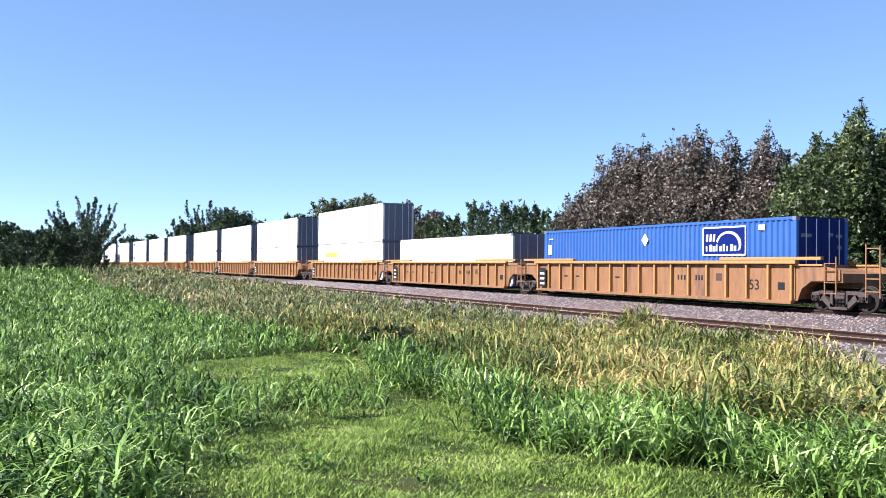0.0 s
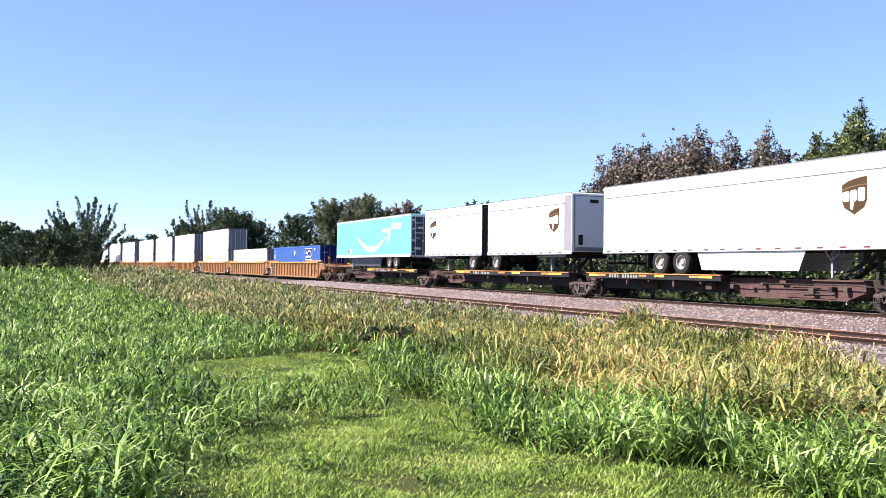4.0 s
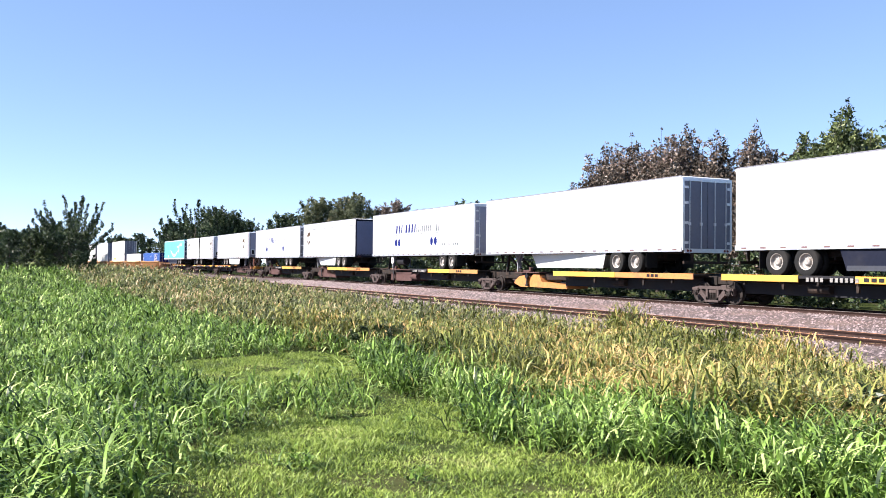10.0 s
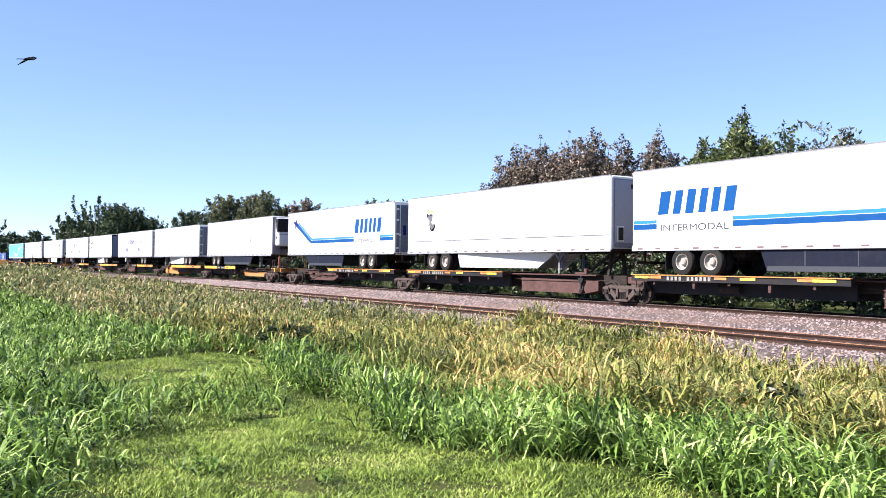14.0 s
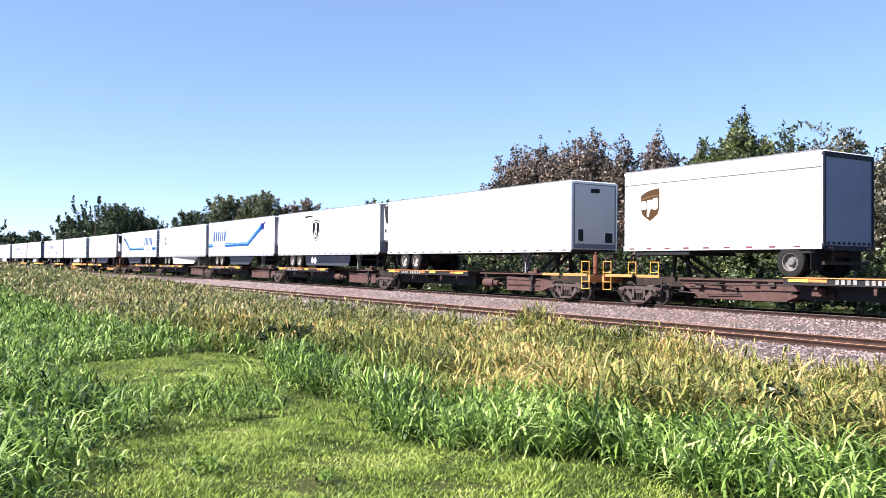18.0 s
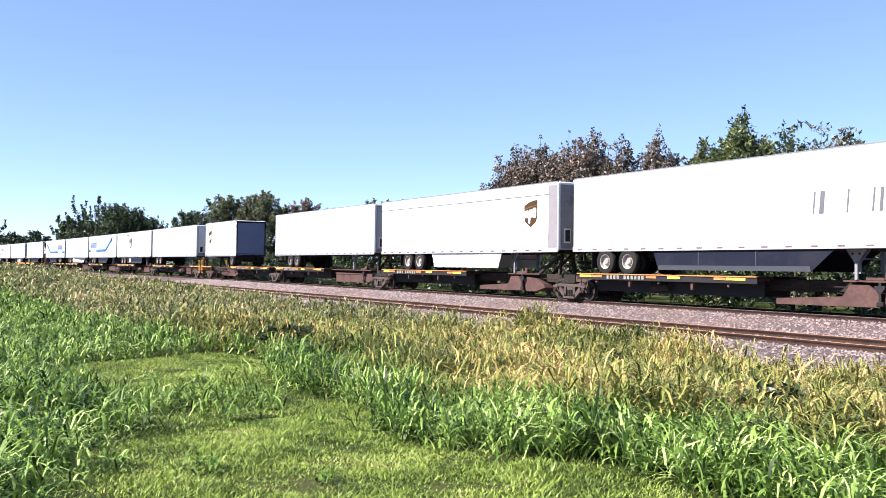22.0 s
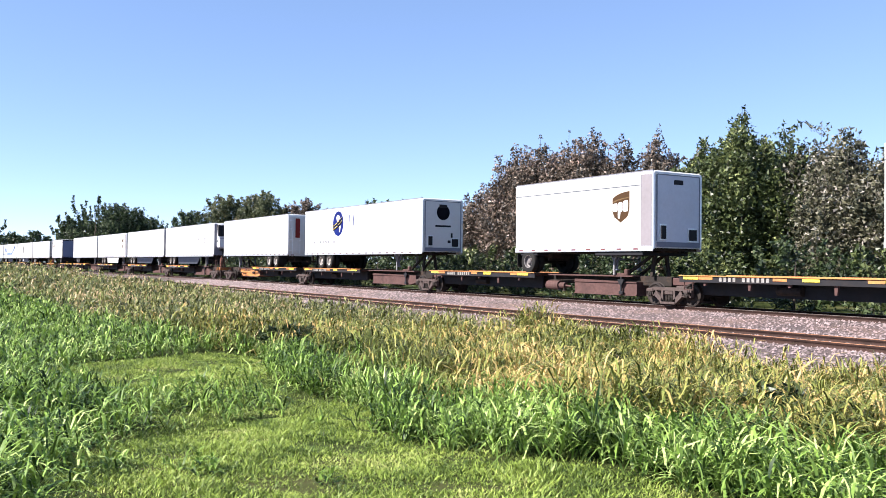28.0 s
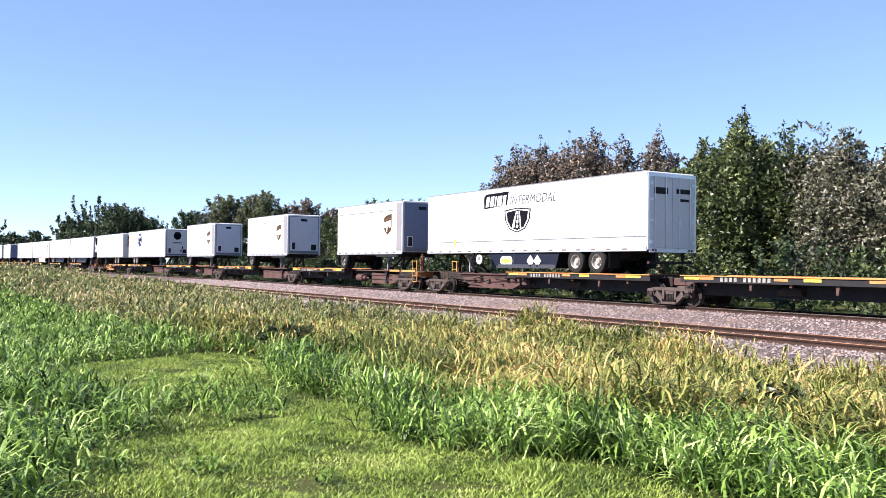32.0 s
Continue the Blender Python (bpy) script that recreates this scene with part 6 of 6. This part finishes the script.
def slant_mark(t, flip):
    """Blue stripe that turns up towards one end, with an arrowhead, and slanted lettering bars."""
    z = BOT + 0.72
    if not flip:
        pts = [(1.6, z + 1.25), (1.9, z + 1.45), (4.3, z + 0.22), (16.0, z + 0.22), (16.0, z + 0.02), (4.2, z + 0.02)]
        hi = [(1.9, z + 1.47), (2.05, z + 1.56), (4.4, z + 0.36), (16.0, z + 0.36), (16.0, z + 0.24), (4.3, z + 0.24)]
        head = [(1.0, z + 1.6), (1.45, z + 1.62), (1.75, z + 1.85), (1.72, z + 1.55), (2.1, z + 1.35), (1.65, z + 1.32), (1.4, z + 1.02), (1.38, z + 1.36)]
        lx = 11.0
    else:
        pts = [(0.1, z + 0.02), (0.1, z + 0.22), (10.4, z + 0.22), (13.6, z + 1.6), (13.9, z + 1.42), (10.6, z + 0.02)]
        hi = [(0.1, z + 0.24), (0.1, z + 0.36), (10.3, z + 0.36), (13.45, z + 1.72), (13.6, z + 1.62), (10.4, z + 0.24)]
        head = [(13.2, z + 1.05), (13.5, z + 1.5), (13.3, z + 1.85), (13.8, z + 1.75), (14.6, z + 2.0), (14.15, z + 1.6), (14.2, z + 1.15), (13.8, z + 1.35)]
        lx = 1.35
    decal(t, "stripe", pts, BLUE_MARK, label="blue stripe")
    decal(t, "stripe_edge", hi, BLUE_PALE)
    decal(t, "arrow_head", head, BLUE_DEEP, layer=2)
    decal(t, "stripe_gap", [(lx - 0.05, z - 0.2), (lx + 3.4, z - 0.2), (lx + 3.4, z + 0.38), (lx - 0.05, z + 0.38)], WHITE, layer=2)
    blocks(t, lx, z + 0.55, 0.85, (0.5, 0.36, 0.38, 0.33, 0.33, 0.44), BLUE_MARK, 0.18, 0.22, label="slanted blue lettering bar")
    letter(t, "INTERMODAL", 0.24, STRIP, (lx + 0.12, -1.3135, z - 0.06), width=3.1)
    if not flip:
        for i in range(3):
            part("door_lettering_bar", Shape().box(16.192, 16.196, -0.75 + 0.3 * i, -0.55 + 0.3 * i, BOT + 1.05, BOT + 1.6), BLUE_DEEP, t)


def badge_mark(t, cx, cz, h, diamonds, words):
    w = h * (1.75 if words else 0.95)
    out = [(cx - w / 2, cz + h * 0.42), (cx, cz + h * 0.5), (cx + w / 2, cz + h * 0.42), (cx + w * 0.46, cz), (cx + w * 0.3, cz - h * 0.35), (cx, cz - h * 0.5), (cx - w * 0.3, cz - h * 0.35), (cx - w * 0.46, cz)]
    inset = lambda k: [(cx + (x - cx) * k, cz + (z - cz) * k) for x, z in out]
    s = decal(t, "badge", out, BLACK_MARK, label="black shield badge with a white road and rails")
    decal(s, "badge_rim", inset(0.9), WHITE, layer=2)
    decal(s, "badge_field", inset(0.8), BLACK_MARK, layer=3)
    # pale road that narrows towards the top, with dark rails and cross bars
    put = lambda q: [(cx + a * w, cz + b * h) for a, b in q]
    decal(s, "badge_road", put([(-0.2, -0.28), (0.16, -0.32), (0.1, 0.34), (-0.04, 0.35)]), WHITE, layer=4)
    for q in ([(-0.1, -0.3), (-0.04, -0.3), (0.015, 0.34), (-0.005, 0.34)], [(0.05, -0.31), (0.11, -0.31), (0.075, 0.34), (0.055, 0.34)]):
        decal(s, "badge_rail", put(q), BLACK_MARK, layer=5)
    for b, a in ((-0.18, 0.05), (0.02, 0.04), (0.2, 0.03)):
        decal(s, "badge_bar", put([(-0.06, b), (0.1, b), (0.1, b + a), (-0.06, b + a)]), BLACK_MARK, layer=5)
    if words:
        slab = decal(t, "lettering_slab", [(cx - 2.66, BOT + 2.04), (cx - 0.8, BOT + 2.14), (cx - 0.66, BOT + 2.78), (cx - 2.5, BOT + 2.74), (cx - 2.68, BOT + 2.6)], BLACK_MARK, label="slanted dark backing of pale lettering bars")
        x = cx - 2.52
        for q in (0.26, 0.28, 0.1, 0.36, 0.24):
            decal(slab, "lettering_bar", [(x, BOT + 2.12), (x + q, BOT + 2.14), (x + q + 0.09, BOT + 2.62), (x + 0.09, BOT + 2.6)], WHITE, layer=2)
            x += q + 0.09
        word = letter(t, "INTERMODAL", 0.4, STRIP, (cx - 0.6, -1.304, BOT + 2.15), width=3.3)
        for v in word.data.vertices:
            v.co.x += 0.22 * v.co.y
    else:
        decal(t, "dark_strip", [(cx - 1.9, cz + h * 0.62), (cx - 0.6, cz + h * 0.64), (cx - 0.6, cz + h * 0.7), (cx - 1.9, cz + h * 0.7)], BLACK_MARK)
    for x in diamonds:
        part("placard", Shape().extrude([(x, BOT - 0.72), (x + 0.26, BOT - 0.44), (x, BOT - 0.16), (x - 0.26, BOT - 0.44)], -1.232, -1.226), WHITE, t, "white diamond placard")


def twin_dots(t, bars=True):
    z = BOT + 0.86
    for x in (4.55, 5.1, 10.4, 10.98):
        decal(t, "blue_disc", disc(x, z, 0.21, 0.26), BLUE_DEEP, label="round blue disc mark")
    blocks(t, 4.5, BOT + 1.5, 0.58, (0.26, 0.18, 0.18, 0.08, 0.26, 0.26, 0.24, 0.2), BLUE_DEEP, 0.15, 0.24, label="blue lettering bar")
    blocks(t, 8.0, BOT + 1.5, 0.42, (0.14, 0.14, 0.06, 0.14, 0.14, 0.14, 0.12, 0.12, -0.2, 0.06, 0.14, 0.12), GREY_MARK, 0.1, 0.18)
    decal(t, "underline", [(4.2, BOT + 1.38), (11.6, BOT + 1.38), (11.6, BOT + 1.41), (4.2, BOT + 1.41)], GREY_MARK)
    blocks(t, 12.0, BOT + 0.55, 0.16, (0.12, 0.12, -0.1, 0.12, 0.12, -0.1, 0.12, 0.12, 0.12), GREY_MARK, 0, 0.14)


def thin_letters(t):
    blocks(t, 11.2, BOT + 1.0, 0.7, (0.06, 0.16, -0.42, 0.06, -0.42, 0.06, 0.1, 0.1, 0.06), GREY_MARK, 0.08, 0.16, label="thin grey serif lettering bar")


def globe_mark(t):
    cx, cz = 5.45, BOT + 1.95
    g = decal(t, "globe", disc(cx, cz, 0.8, 0.8, 30), BLUE_DEEP, label="blue globe emblem")
    for q in ([(-0.35, 0.55), (-0.05, 0.72), (0.25, 0.6), (0.3, 0.42), (0.05, 0.3), (-0.1, 0.12), (-0.3, 0.3)], [(0.2, -0.2), (0.42, -0.12), (0.52, -0.3), (0.38, -0.52), (0.3, -0.72), (0.2, -0.5)], [(0.45, 0.5), (0.62, 0.32), (0.5, 0.26)]):
        decal(g, "globe_land", [(cx + a * 0.8, cz + b * 0.8) for a, b in q], WHITE, layer=2)
    for o in (0.0, -0.27):
        road = [(-0.99, -0.12 + o), (-0.4, 0.0 + o), (0.2, 0.2 + o), (0.72, 0.5 + o), (0.8, 0.38 + o), (0.25, 0.04 + o), (-0.4, -0.17 + o), (-0.97, -0.3 + o)]
        decal(g, "globe_road", [(cx + a * 0.8, cz + b * 0.8) for a, b in road], BLACK_MARK, layer=3, label="black band round the globe")
        for k in range(6):
            a, b = -0.86 + 0.28 * k, -0.2 + o + 0.1 * k + 0.022 * max(0, k - 2) ** 1.5
            decal(g, "globe_dash", [(cx + a * 0.8, cz + b * 0.8), (cx + (a + 0.17) * 0.8, cz + (b + 0.055) * 0.8), (cx + (a + 0.17) * 0.8, cz + (b + 0.095) * 0.8), (cx + a * 0.8, cz + (b + 0.04) * 0.8)], YELLOW_MARK, layer=4)
    blocks(t, 7.0, BOT + 1.7, 0.75, (0.09, -0.12, 0.09), BLUE_DEEP, 0.1, 0.2)
    blocks(t, 1.6, BOT + 0.72, 0.16, (0.14, 0.14, 0.06, -0.2, 0.14, 0.14, 0.12, 0.14, 0.12, 0.14, 0.06, -0.2, 0.14, 0.14), GREY_MARK, 0.1, 0.12)


def small_logo(t):
    curl = [(2.02, 1.95), (2.12, 2.08), (2.3, 1.98), (2.5, 2.06), (2.66, 1.96), (2.62, 1.72), (2.52, 1.6), (2.66, 1.44), (2.86, 1.5), (2.92, 1.32), (2.8, 1.16), (2.58, 1.1), (2.38, 1.26), (2.32, 1.48), (2.34, 1.66), (2.2, 1.8)]
    m = decal(t, "animal_mark", [(x, BOT + z) for x, z in curl], BLACK_MARK, label="small grey emblem with a dark outline")
    mid_x, mid_z = sum(p[0] for p in curl) / len(curl), sum(p[1] for p in curl) / len(curl)
    decal(m, "animal_fill", [(mid_x + (x - mid_x) * 0.74, BOT + mid_z + (z - mid_z) * 0.8) for x, z in curl], GREY_MARK, layer=2)
    decal(t, "yellow_speck", [(2.2, BOT + 2.1), (2.9, BOT + 2.15), (2.8, BOT + 2.22), (2.2, BOT + 2.18)], YELLOW_MARK)


def parcel(x0, L, rear, label, mark, **kw):
    t = trailer(x0, L, rear, label, line=TOP - 0.52, seams=False, **kw)
    shield(t, mark, BOT + 1.66, 1.22)
    part("side_line", Shape().box(0.05, L - 0.05, -1.306, -1.3, TOP - 0.43, TOP - 0.41), WHITE_OLD, t)
    if L < 9:
        far = lambda d: d if rear == "L" else L - d
        for d0, d1, drop in ((0.35, 1.55, 0.2), (0.62 * L, 0.93 * L, 0.22)):
            a, b = sorted((far(d0), far(d1)))
            part("under_box", Shape().box(a, b, -1.24, 1.24, BOT - drop, BOT - 0.062, 0.02), DARK, t, "dark steel box under the floor")
    if kw["end"] == "nose":
        part("corner_panel", Shape().box(L - 0.62, L - 0.08, -1.309, -1.3, BOT + 0.14, TOP - 0.14), CORNER, t, "pale alloy corner panel")
        part("panel_seam", Shape().box(L - 0.645, L - 0.62, -1.311, -1.3, BOT + 0.14, TOP - 0.14), GREY_MARK, t)
    return t


def build_trailers():
    # teal trailer with a white swoosh
    t = trailer(-236.1, 16.15, "R", "teal trailer with a white swoosh and navy doors", TEAL, (4.0, 2.7), (SKIRT, 5.6, 12.3), "doors", NAVY, slope=0.3)
    arc = []
    for i in range(19):
        u = i / 18
        arc.append((5.3 + 6.3 * u, BOT + 1.75 - 1.05 * math.sin(math.pi * (0.06 + 0.84 * u)) + 0.12 * u))
    low = [(x + 0.05, z - 0.42 * math.sin(math.pi * min(1, 0.1 + 0.9 * i / 18)) - 0.02) for i, (x, z) in enumerate(arc)]
    decal(t, "swoosh", arc + low[::-1], WHITE, label="white curved swoosh")
    decal(t, "swoosh_tip", [(10.6, BOT + 2.02), (12.4, BOT + 2.12), (12.25, BOT + 1.3), (11.7, BOT + 0.85), (12.0, BOT + 1.75), (10.7, BOT + 1.85)], WHITE, layer=2)
    blocks(t, 12.6, BOT + 2.0, 0.4, (0.3, 0.22, 0.1, 0.45, 0.3), WHITE, 0.1, 0.1)
    for x, m in ((3.2, GREY_MARK), (3.65, WHITE)):
        decal(t, "placard", [(x, BOT + 0.2), (x + 0.24, BOT + 0.44), (x, BOT + 0.68), (x - 0.24, BOT + 0.44)], m, label="small diamond placard")
    for r, (say, wide) in enumerate((("There's", 0.62), ("to", 0.2), ("A truckload", 0.9), ("more.", 0.5))):
        letter(t, say, 0.2, WHITE, (16.246, -1.08, TOP - 0.72 - 0.36 * r), "end", wide)
    for y0, y1, z in ((-0.8, -0.35, TOP - 1.06), (-1.08, -0.55, BOT + 0.45)):
        part("lettering_bar", Shape().box(16.245, 16.249, y0, y1, z, z + 0.15), WHITE, t)
    pl = "white parcel trailer with a brown and gold shield"
    parcel(-217.35, 8.2, "R", "short " + pl, 1.35, axles=(1.2,), end="roll", end_paint=DARK)
    parcel(-208.45, 8.7, "L", "short " + pl, 7.1, axles=(1.0,), end="nose", end_paint=COOLER)
    parcel(-197.2, 16.0, "L", "long " + pl, 13.5, axles=(4.0, 5.3), skirt=(WHITE, 6.2, 11.2), end="nose")
    parcel(-160.3, 13.72, "R", "long " + pl, 1.62, axles=(3.98, 2.68), skirt=(WHITE, 4.8, 10.8), end="roll", end_paint=ROLL, slope=0.9, tuck=0.45)
    for x, door in ((-177.94, GREY_DOOR), (-142.68, NOSE)):
        t = trailer(x, 16.2, "R", "white trailer with twin blue disc marks and lettering bars", WHITE, (4.25, 2.95), None, "doors", door, tank=True)
        twin_dots(t)
    t = trailer(-125.03, 16.2, "R", "plain white trailer with a white skirt and dark doors", WHITE, (4.25, 2.95), (WHITE, 5.1, 12.0), "doors", GREY, slope=0.3, tuck=0.55)
    decal(t, "yellow_sticker", [(7.1, BOT + 0.0), (7.45, BOT + 0.0), (7.5, BOT + 0.12), (7.1, BOT + 0.12)], YELLOW_MARK, layer=2, label="small yellow sticker")
    for x in (-106.01, 54.45, 71.65):
        t = trailer(x, 16.1, "L", "white refrigerated trailer with faint grey lettering bars", WHITE, (1.95, 3.2), (SKIRT, 4.5, 11.6), "reefer", gear=True, slope=0.5)
        thin_letters(t)
    t = trailer(-86.4, 16.15, "R", "white trailer with a blue arrow stripe and slanted bars", WHITE, (4.07, 2.9), (SKIRT, 6.8, 12.8), "doors", STEEL_DOOR, slope=0.4)
    slant_mark(t, False)
    t = trailer(-51.3, 16.2, "L", "white refrigerated trailer with a rising blue arrow stripe", WHITE, (2.5, 3.8), (SKIRT, 5.8, 11.5), "reefer", slope=0.8)
    slant_mark(t, True)
    t = trailer(-68.7, 16.25, "L", "plain white trailer with a small grey emblem", WHITE, (2.6, 3.9), (WHITE, 5.0, 11.9), "nose", slope=0.9, tuck=0.45, line=BOT + 0.6)
    small_logo(t)
    t = trailer(-34.0, 16.2, "L", "white refrigerated trailer with a black road badge", WHITE, (2.8, 4.1), (SKIRT, 5.0, 12.0), "reefer")
    badge_mark(t, 7.0, BOT + 1.6, 1.5, (6.3, 6.75), False)
    trailer(-16.7, 16.2, "L", "plain white trailer with no skirt", WHITE, (2.0, 3.25), None, "nose", WHITE_OLD)
    parcel(2.6, 8.55, "R", "short " + pl, 1.4, axles=(1.15,), end="roll", end_paint=ROLL, gear=False, old_rims=True)
    trailer(20.25, 16.2, "L", "plain old white trailer with dark wheels", WHITE_OLD, (2.95, 4.2), None, "nose", NOSE, old_rims=True)
    t = parcel(37.4, 16.1, "L", "long " + pl, 14.2, axles=(3.1, 4.35), skirt=(WHITE, 5.6, 11.6), end="nose", end_paint=GREY_DOOR)
    letter(t, "53'", 0.22, GREY_MARK, (15.35, -1.305, BOT + 0.5))
    t = trailer(90.9, 14.7, "R", "plain white trailer with reinforced rear doors", WHITE, (3.8, 2.4), None, "doors", WHITE_OLD)
    part("door_panel", Shape().box(14.79, 14.794, -0.75, -0.4, BOT + 1.25, TOP - 0.3), SIGN_RED, t, "dark red door sign")
    part("door_patch", Shape().box(14.79, 14.794, 0.55, 1.05, BOT + 1.0, BOT + 1.2), GREY_MARK, t)
    t = trailer(108.9, 16.15, "L", "white trailer with a blue globe emblem", WHITE, (2.8, 4.05), None, "nose", WHITE_OLD)
    globe_mark(t)
    g = Shape()
    g.lathe([(0.0, 0.0), (0.42, 0.0)], 0, 0, 0, 20)
    me = g.mesh("nose_globe", BLACK_MARK)
    d = part("nose_globe", me, BLACK_MARK, t, "dark round emblem on the nose")
    d.matrix_basis = pose(16.175, 0.0, TOP - 0.75, 0, 0, 90)
    part("nose_lettering", Shape().box(16.172, 16.176, -0.5, 0.5, TOP - 1.55, TOP - 1.45).box(16.172, 16.176, 0.3, 1.0, BOT + 0.55, BOT + 0.7).box(16.172, 16.176, 0.5, 0.62, BOT + 0.85, BOT + 1.1), DARK, t)
    for x, nose in ((133.4, COOLER), (150.85, COOLER), (168.1, ROLL)):
        parcel(x, 8.57, "L", "short " + pl, 6.85, axles=(0.95,), end="nose", end_paint=nose, old_rims=True)
    t = trailer(179.45, 16.05, "R", "white trailer with a black road badge and diamonds", WHITE, (4.1, 2.8), (SKIRT, 5.2, 10.3), "doors", WHITE_OLD, tank="disc", line=BOT + 0.5, slope=0.6)
    decal(t, "yellow_sticker", [(2.62, BOT + 0.36), (2.82, BOT + 0.36), (2.82, BOT + 0.62), (2.62, BOT + 0.62)], YELLOW_MARK, layer=2, label="small yellow sticker")
    badge_mark(t, 7.95, BOT + 1.42, 1.15, (8.85, 9.35), True)
    pill = decal(t, "patch", disc(7.3, BOT - 0.42, 0.2, 0.2, 8, -90, 90) + disc(6.75, BOT - 0.42, 0.2, 0.2, 8, 90, 270), WHITE, -1.224, 1, "white rounded patch with a yellow oval")
    decal(pill, "patch_oval", disc(7.02, BOT - 0.43, 0.4, 0.11), YELLOW_MARK, -1.224, 2)
    part("door_lettering_bars", Shape().box(16.1, 16.104, -1.0, -0.25, TOP - 0.85, TOP - 0.6).box(16.1, 16.104, 0.2, 1.0, TOP - 0.8, TOP - 0.62).box(16.1, 16.104, 0.35, 0.9, TOP - 1.1, TOP - 1.0), DARK, t)


build_wells()
build_spines()
build_trailers()

# ---------------------------------------------------------------- a bird that crosses the sky
def build_bird():
    k = 0.78

    def small(verts, faces):
        return Shape().solid([(x * k, y * k, z * k) for x, y, z in verts], faces)

    b = tagged(new("bird"), "small dark swallow in flight with swept wings", "bird")
    part("body", small([(0.055, 0, 0.002), (0.03, 0.011, 0), (0.03, -0.011, 0), (0.03, 0, 0.013), (0.03, 0, -0.011), (-0.02, 0.009, 0), (-0.02, -0.009, 0), (-0.02, 0, 0.008), (-0.02, 0, -0.008), (-0.045, 0, 0)],
                               [(0, 1, 3), (0, 3, 2), (0, 2, 4), (0, 4, 1), (1, 5, 7, 3), (3, 7, 6, 2), (2, 6, 8, 4), (4, 8, 5, 1), (5, 9, 7), (7, 9, 6), (6, 9, 8), (8, 9, 5)]), BLACK_MARK, b)
    part("tail", Shape().extrude([(-0.031, 0.0), (-0.062, 0.003), (-0.062, 0.0055), (-0.031, 0.003)], -0.006, 0.006), BLACK_MARK, b)
    for s in (-1, 1):
        top = [(0.03, 0.008 * s, 0.006), (0.02, 0.06 * s, 0.0), (-0.03, 0.115 * s, -0.02), (-0.02, 0.055 * s, -0.004), (-0.01, 0.008 * s, 0.004)]
        v = top + [(x, y, z - 0.003) for x, y, z in top]
        w = small(v, [(0, 1, 2, 3, 4), (9, 8, 7, 6, 5)] + [(i, (i + 1) % 5, (i + 1) % 5 + 5, i + 5) for i in range(5)])
        part("wing", w, BLACK_MARK, b)
    return b


BIRD_WAY = [(0.0, (-150.0, -160.0, 30.0)), (13.7, (-5.6, -3.2, 2.2)), (13.9, (-4.43, -0.76, 2.33)), (14.0, (-4.77, 0.5, 2.67)), (14.1, (-5.53, 2.55, 3.27)), (14.2, (-6.84, 4.94, 3.96)), (14.3, (-8.27, 7.46, 4.7)),
            (14.4, (-9.87, 9.71, 5.41)), (14.5, (-11.47, 12.54, 5.84)), (15.5, (-26.0, 36.0, 12.0)), (32.0, (-190.0, 330.0, 95.0))]
BIRD = build_bird()


# ---------------------------------------------------------------- travel
# seconds and metres that the train has gone
RUN = [(0, -219.7), (1, -205.5), (2, -192.0), (3, -178.4), (3.5, -171.4), (5.5, -143.8), (6, -136.7), (7, -123.1), (8, -109.5), (9, -95.8), (10, -82.2), (11, -69.2), (12, -54.4), (13, -40.7),
       (14, -27.15), (14.5, -20.1), (16.5, 6.5), (17, 13.6), (18, 27.2), (19, 40.8), (20, 54.95), (21, 68.7), (22, 82.05), (23, 96.25), (24, 109.7), (25, 123.4), (25.5, 130.3), (27.5, 157.8),
       (28, 165.0), (29, 178.55), (30, 192.2), (31, 205.25), (32, 218.85)]


def motions():
    for thing, place in MOVERS:
        rows = []
        for t, s in RUN:
            x = place - s
            o, sl = bend(x)
            rows.append((t, pose(x, TRACK_Y + o, RAIL, 0, 0, math.degrees(math.atan(sl)))))
        walk(thing, rows)
    rows = []
    for i, (t, p) in enumerate(BIRD_WAY):
        p0, p1 = Vector(BIRD_WAY[max(0, i - 1)][1]), Vector(BIRD_WAY[min(len(BIRD_WAY) - 1, i + 1)][1])
        turn = (p1 - p0).to_track_quat("X", "Z").to_matrix().to_4x4()
        rows.append((t, Matrix.Translation(p) @ turn))
    walk(BIRD, rows)
    # the wheels roll without slip; all share one turning
    lead = WHEELSETS[0]
    turn = [(f / FPS, pose(0, 0, 0, 0, -math.degrees(13.71 / R_WHEEL * f / FPS), 0)) for f in range(0, 32 * FPS + 1)]
    walk(lead, turn)
    act, slot = lead.animation_data.action, lead.animation_data.action_slot
    for w in WHEELSETS[1:]:
        w.rotation_mode = "QUATERNION"
        w.animation_data_create()
        w.animation_data.action = act
        w.animation_data.action_slot = slot


motions()
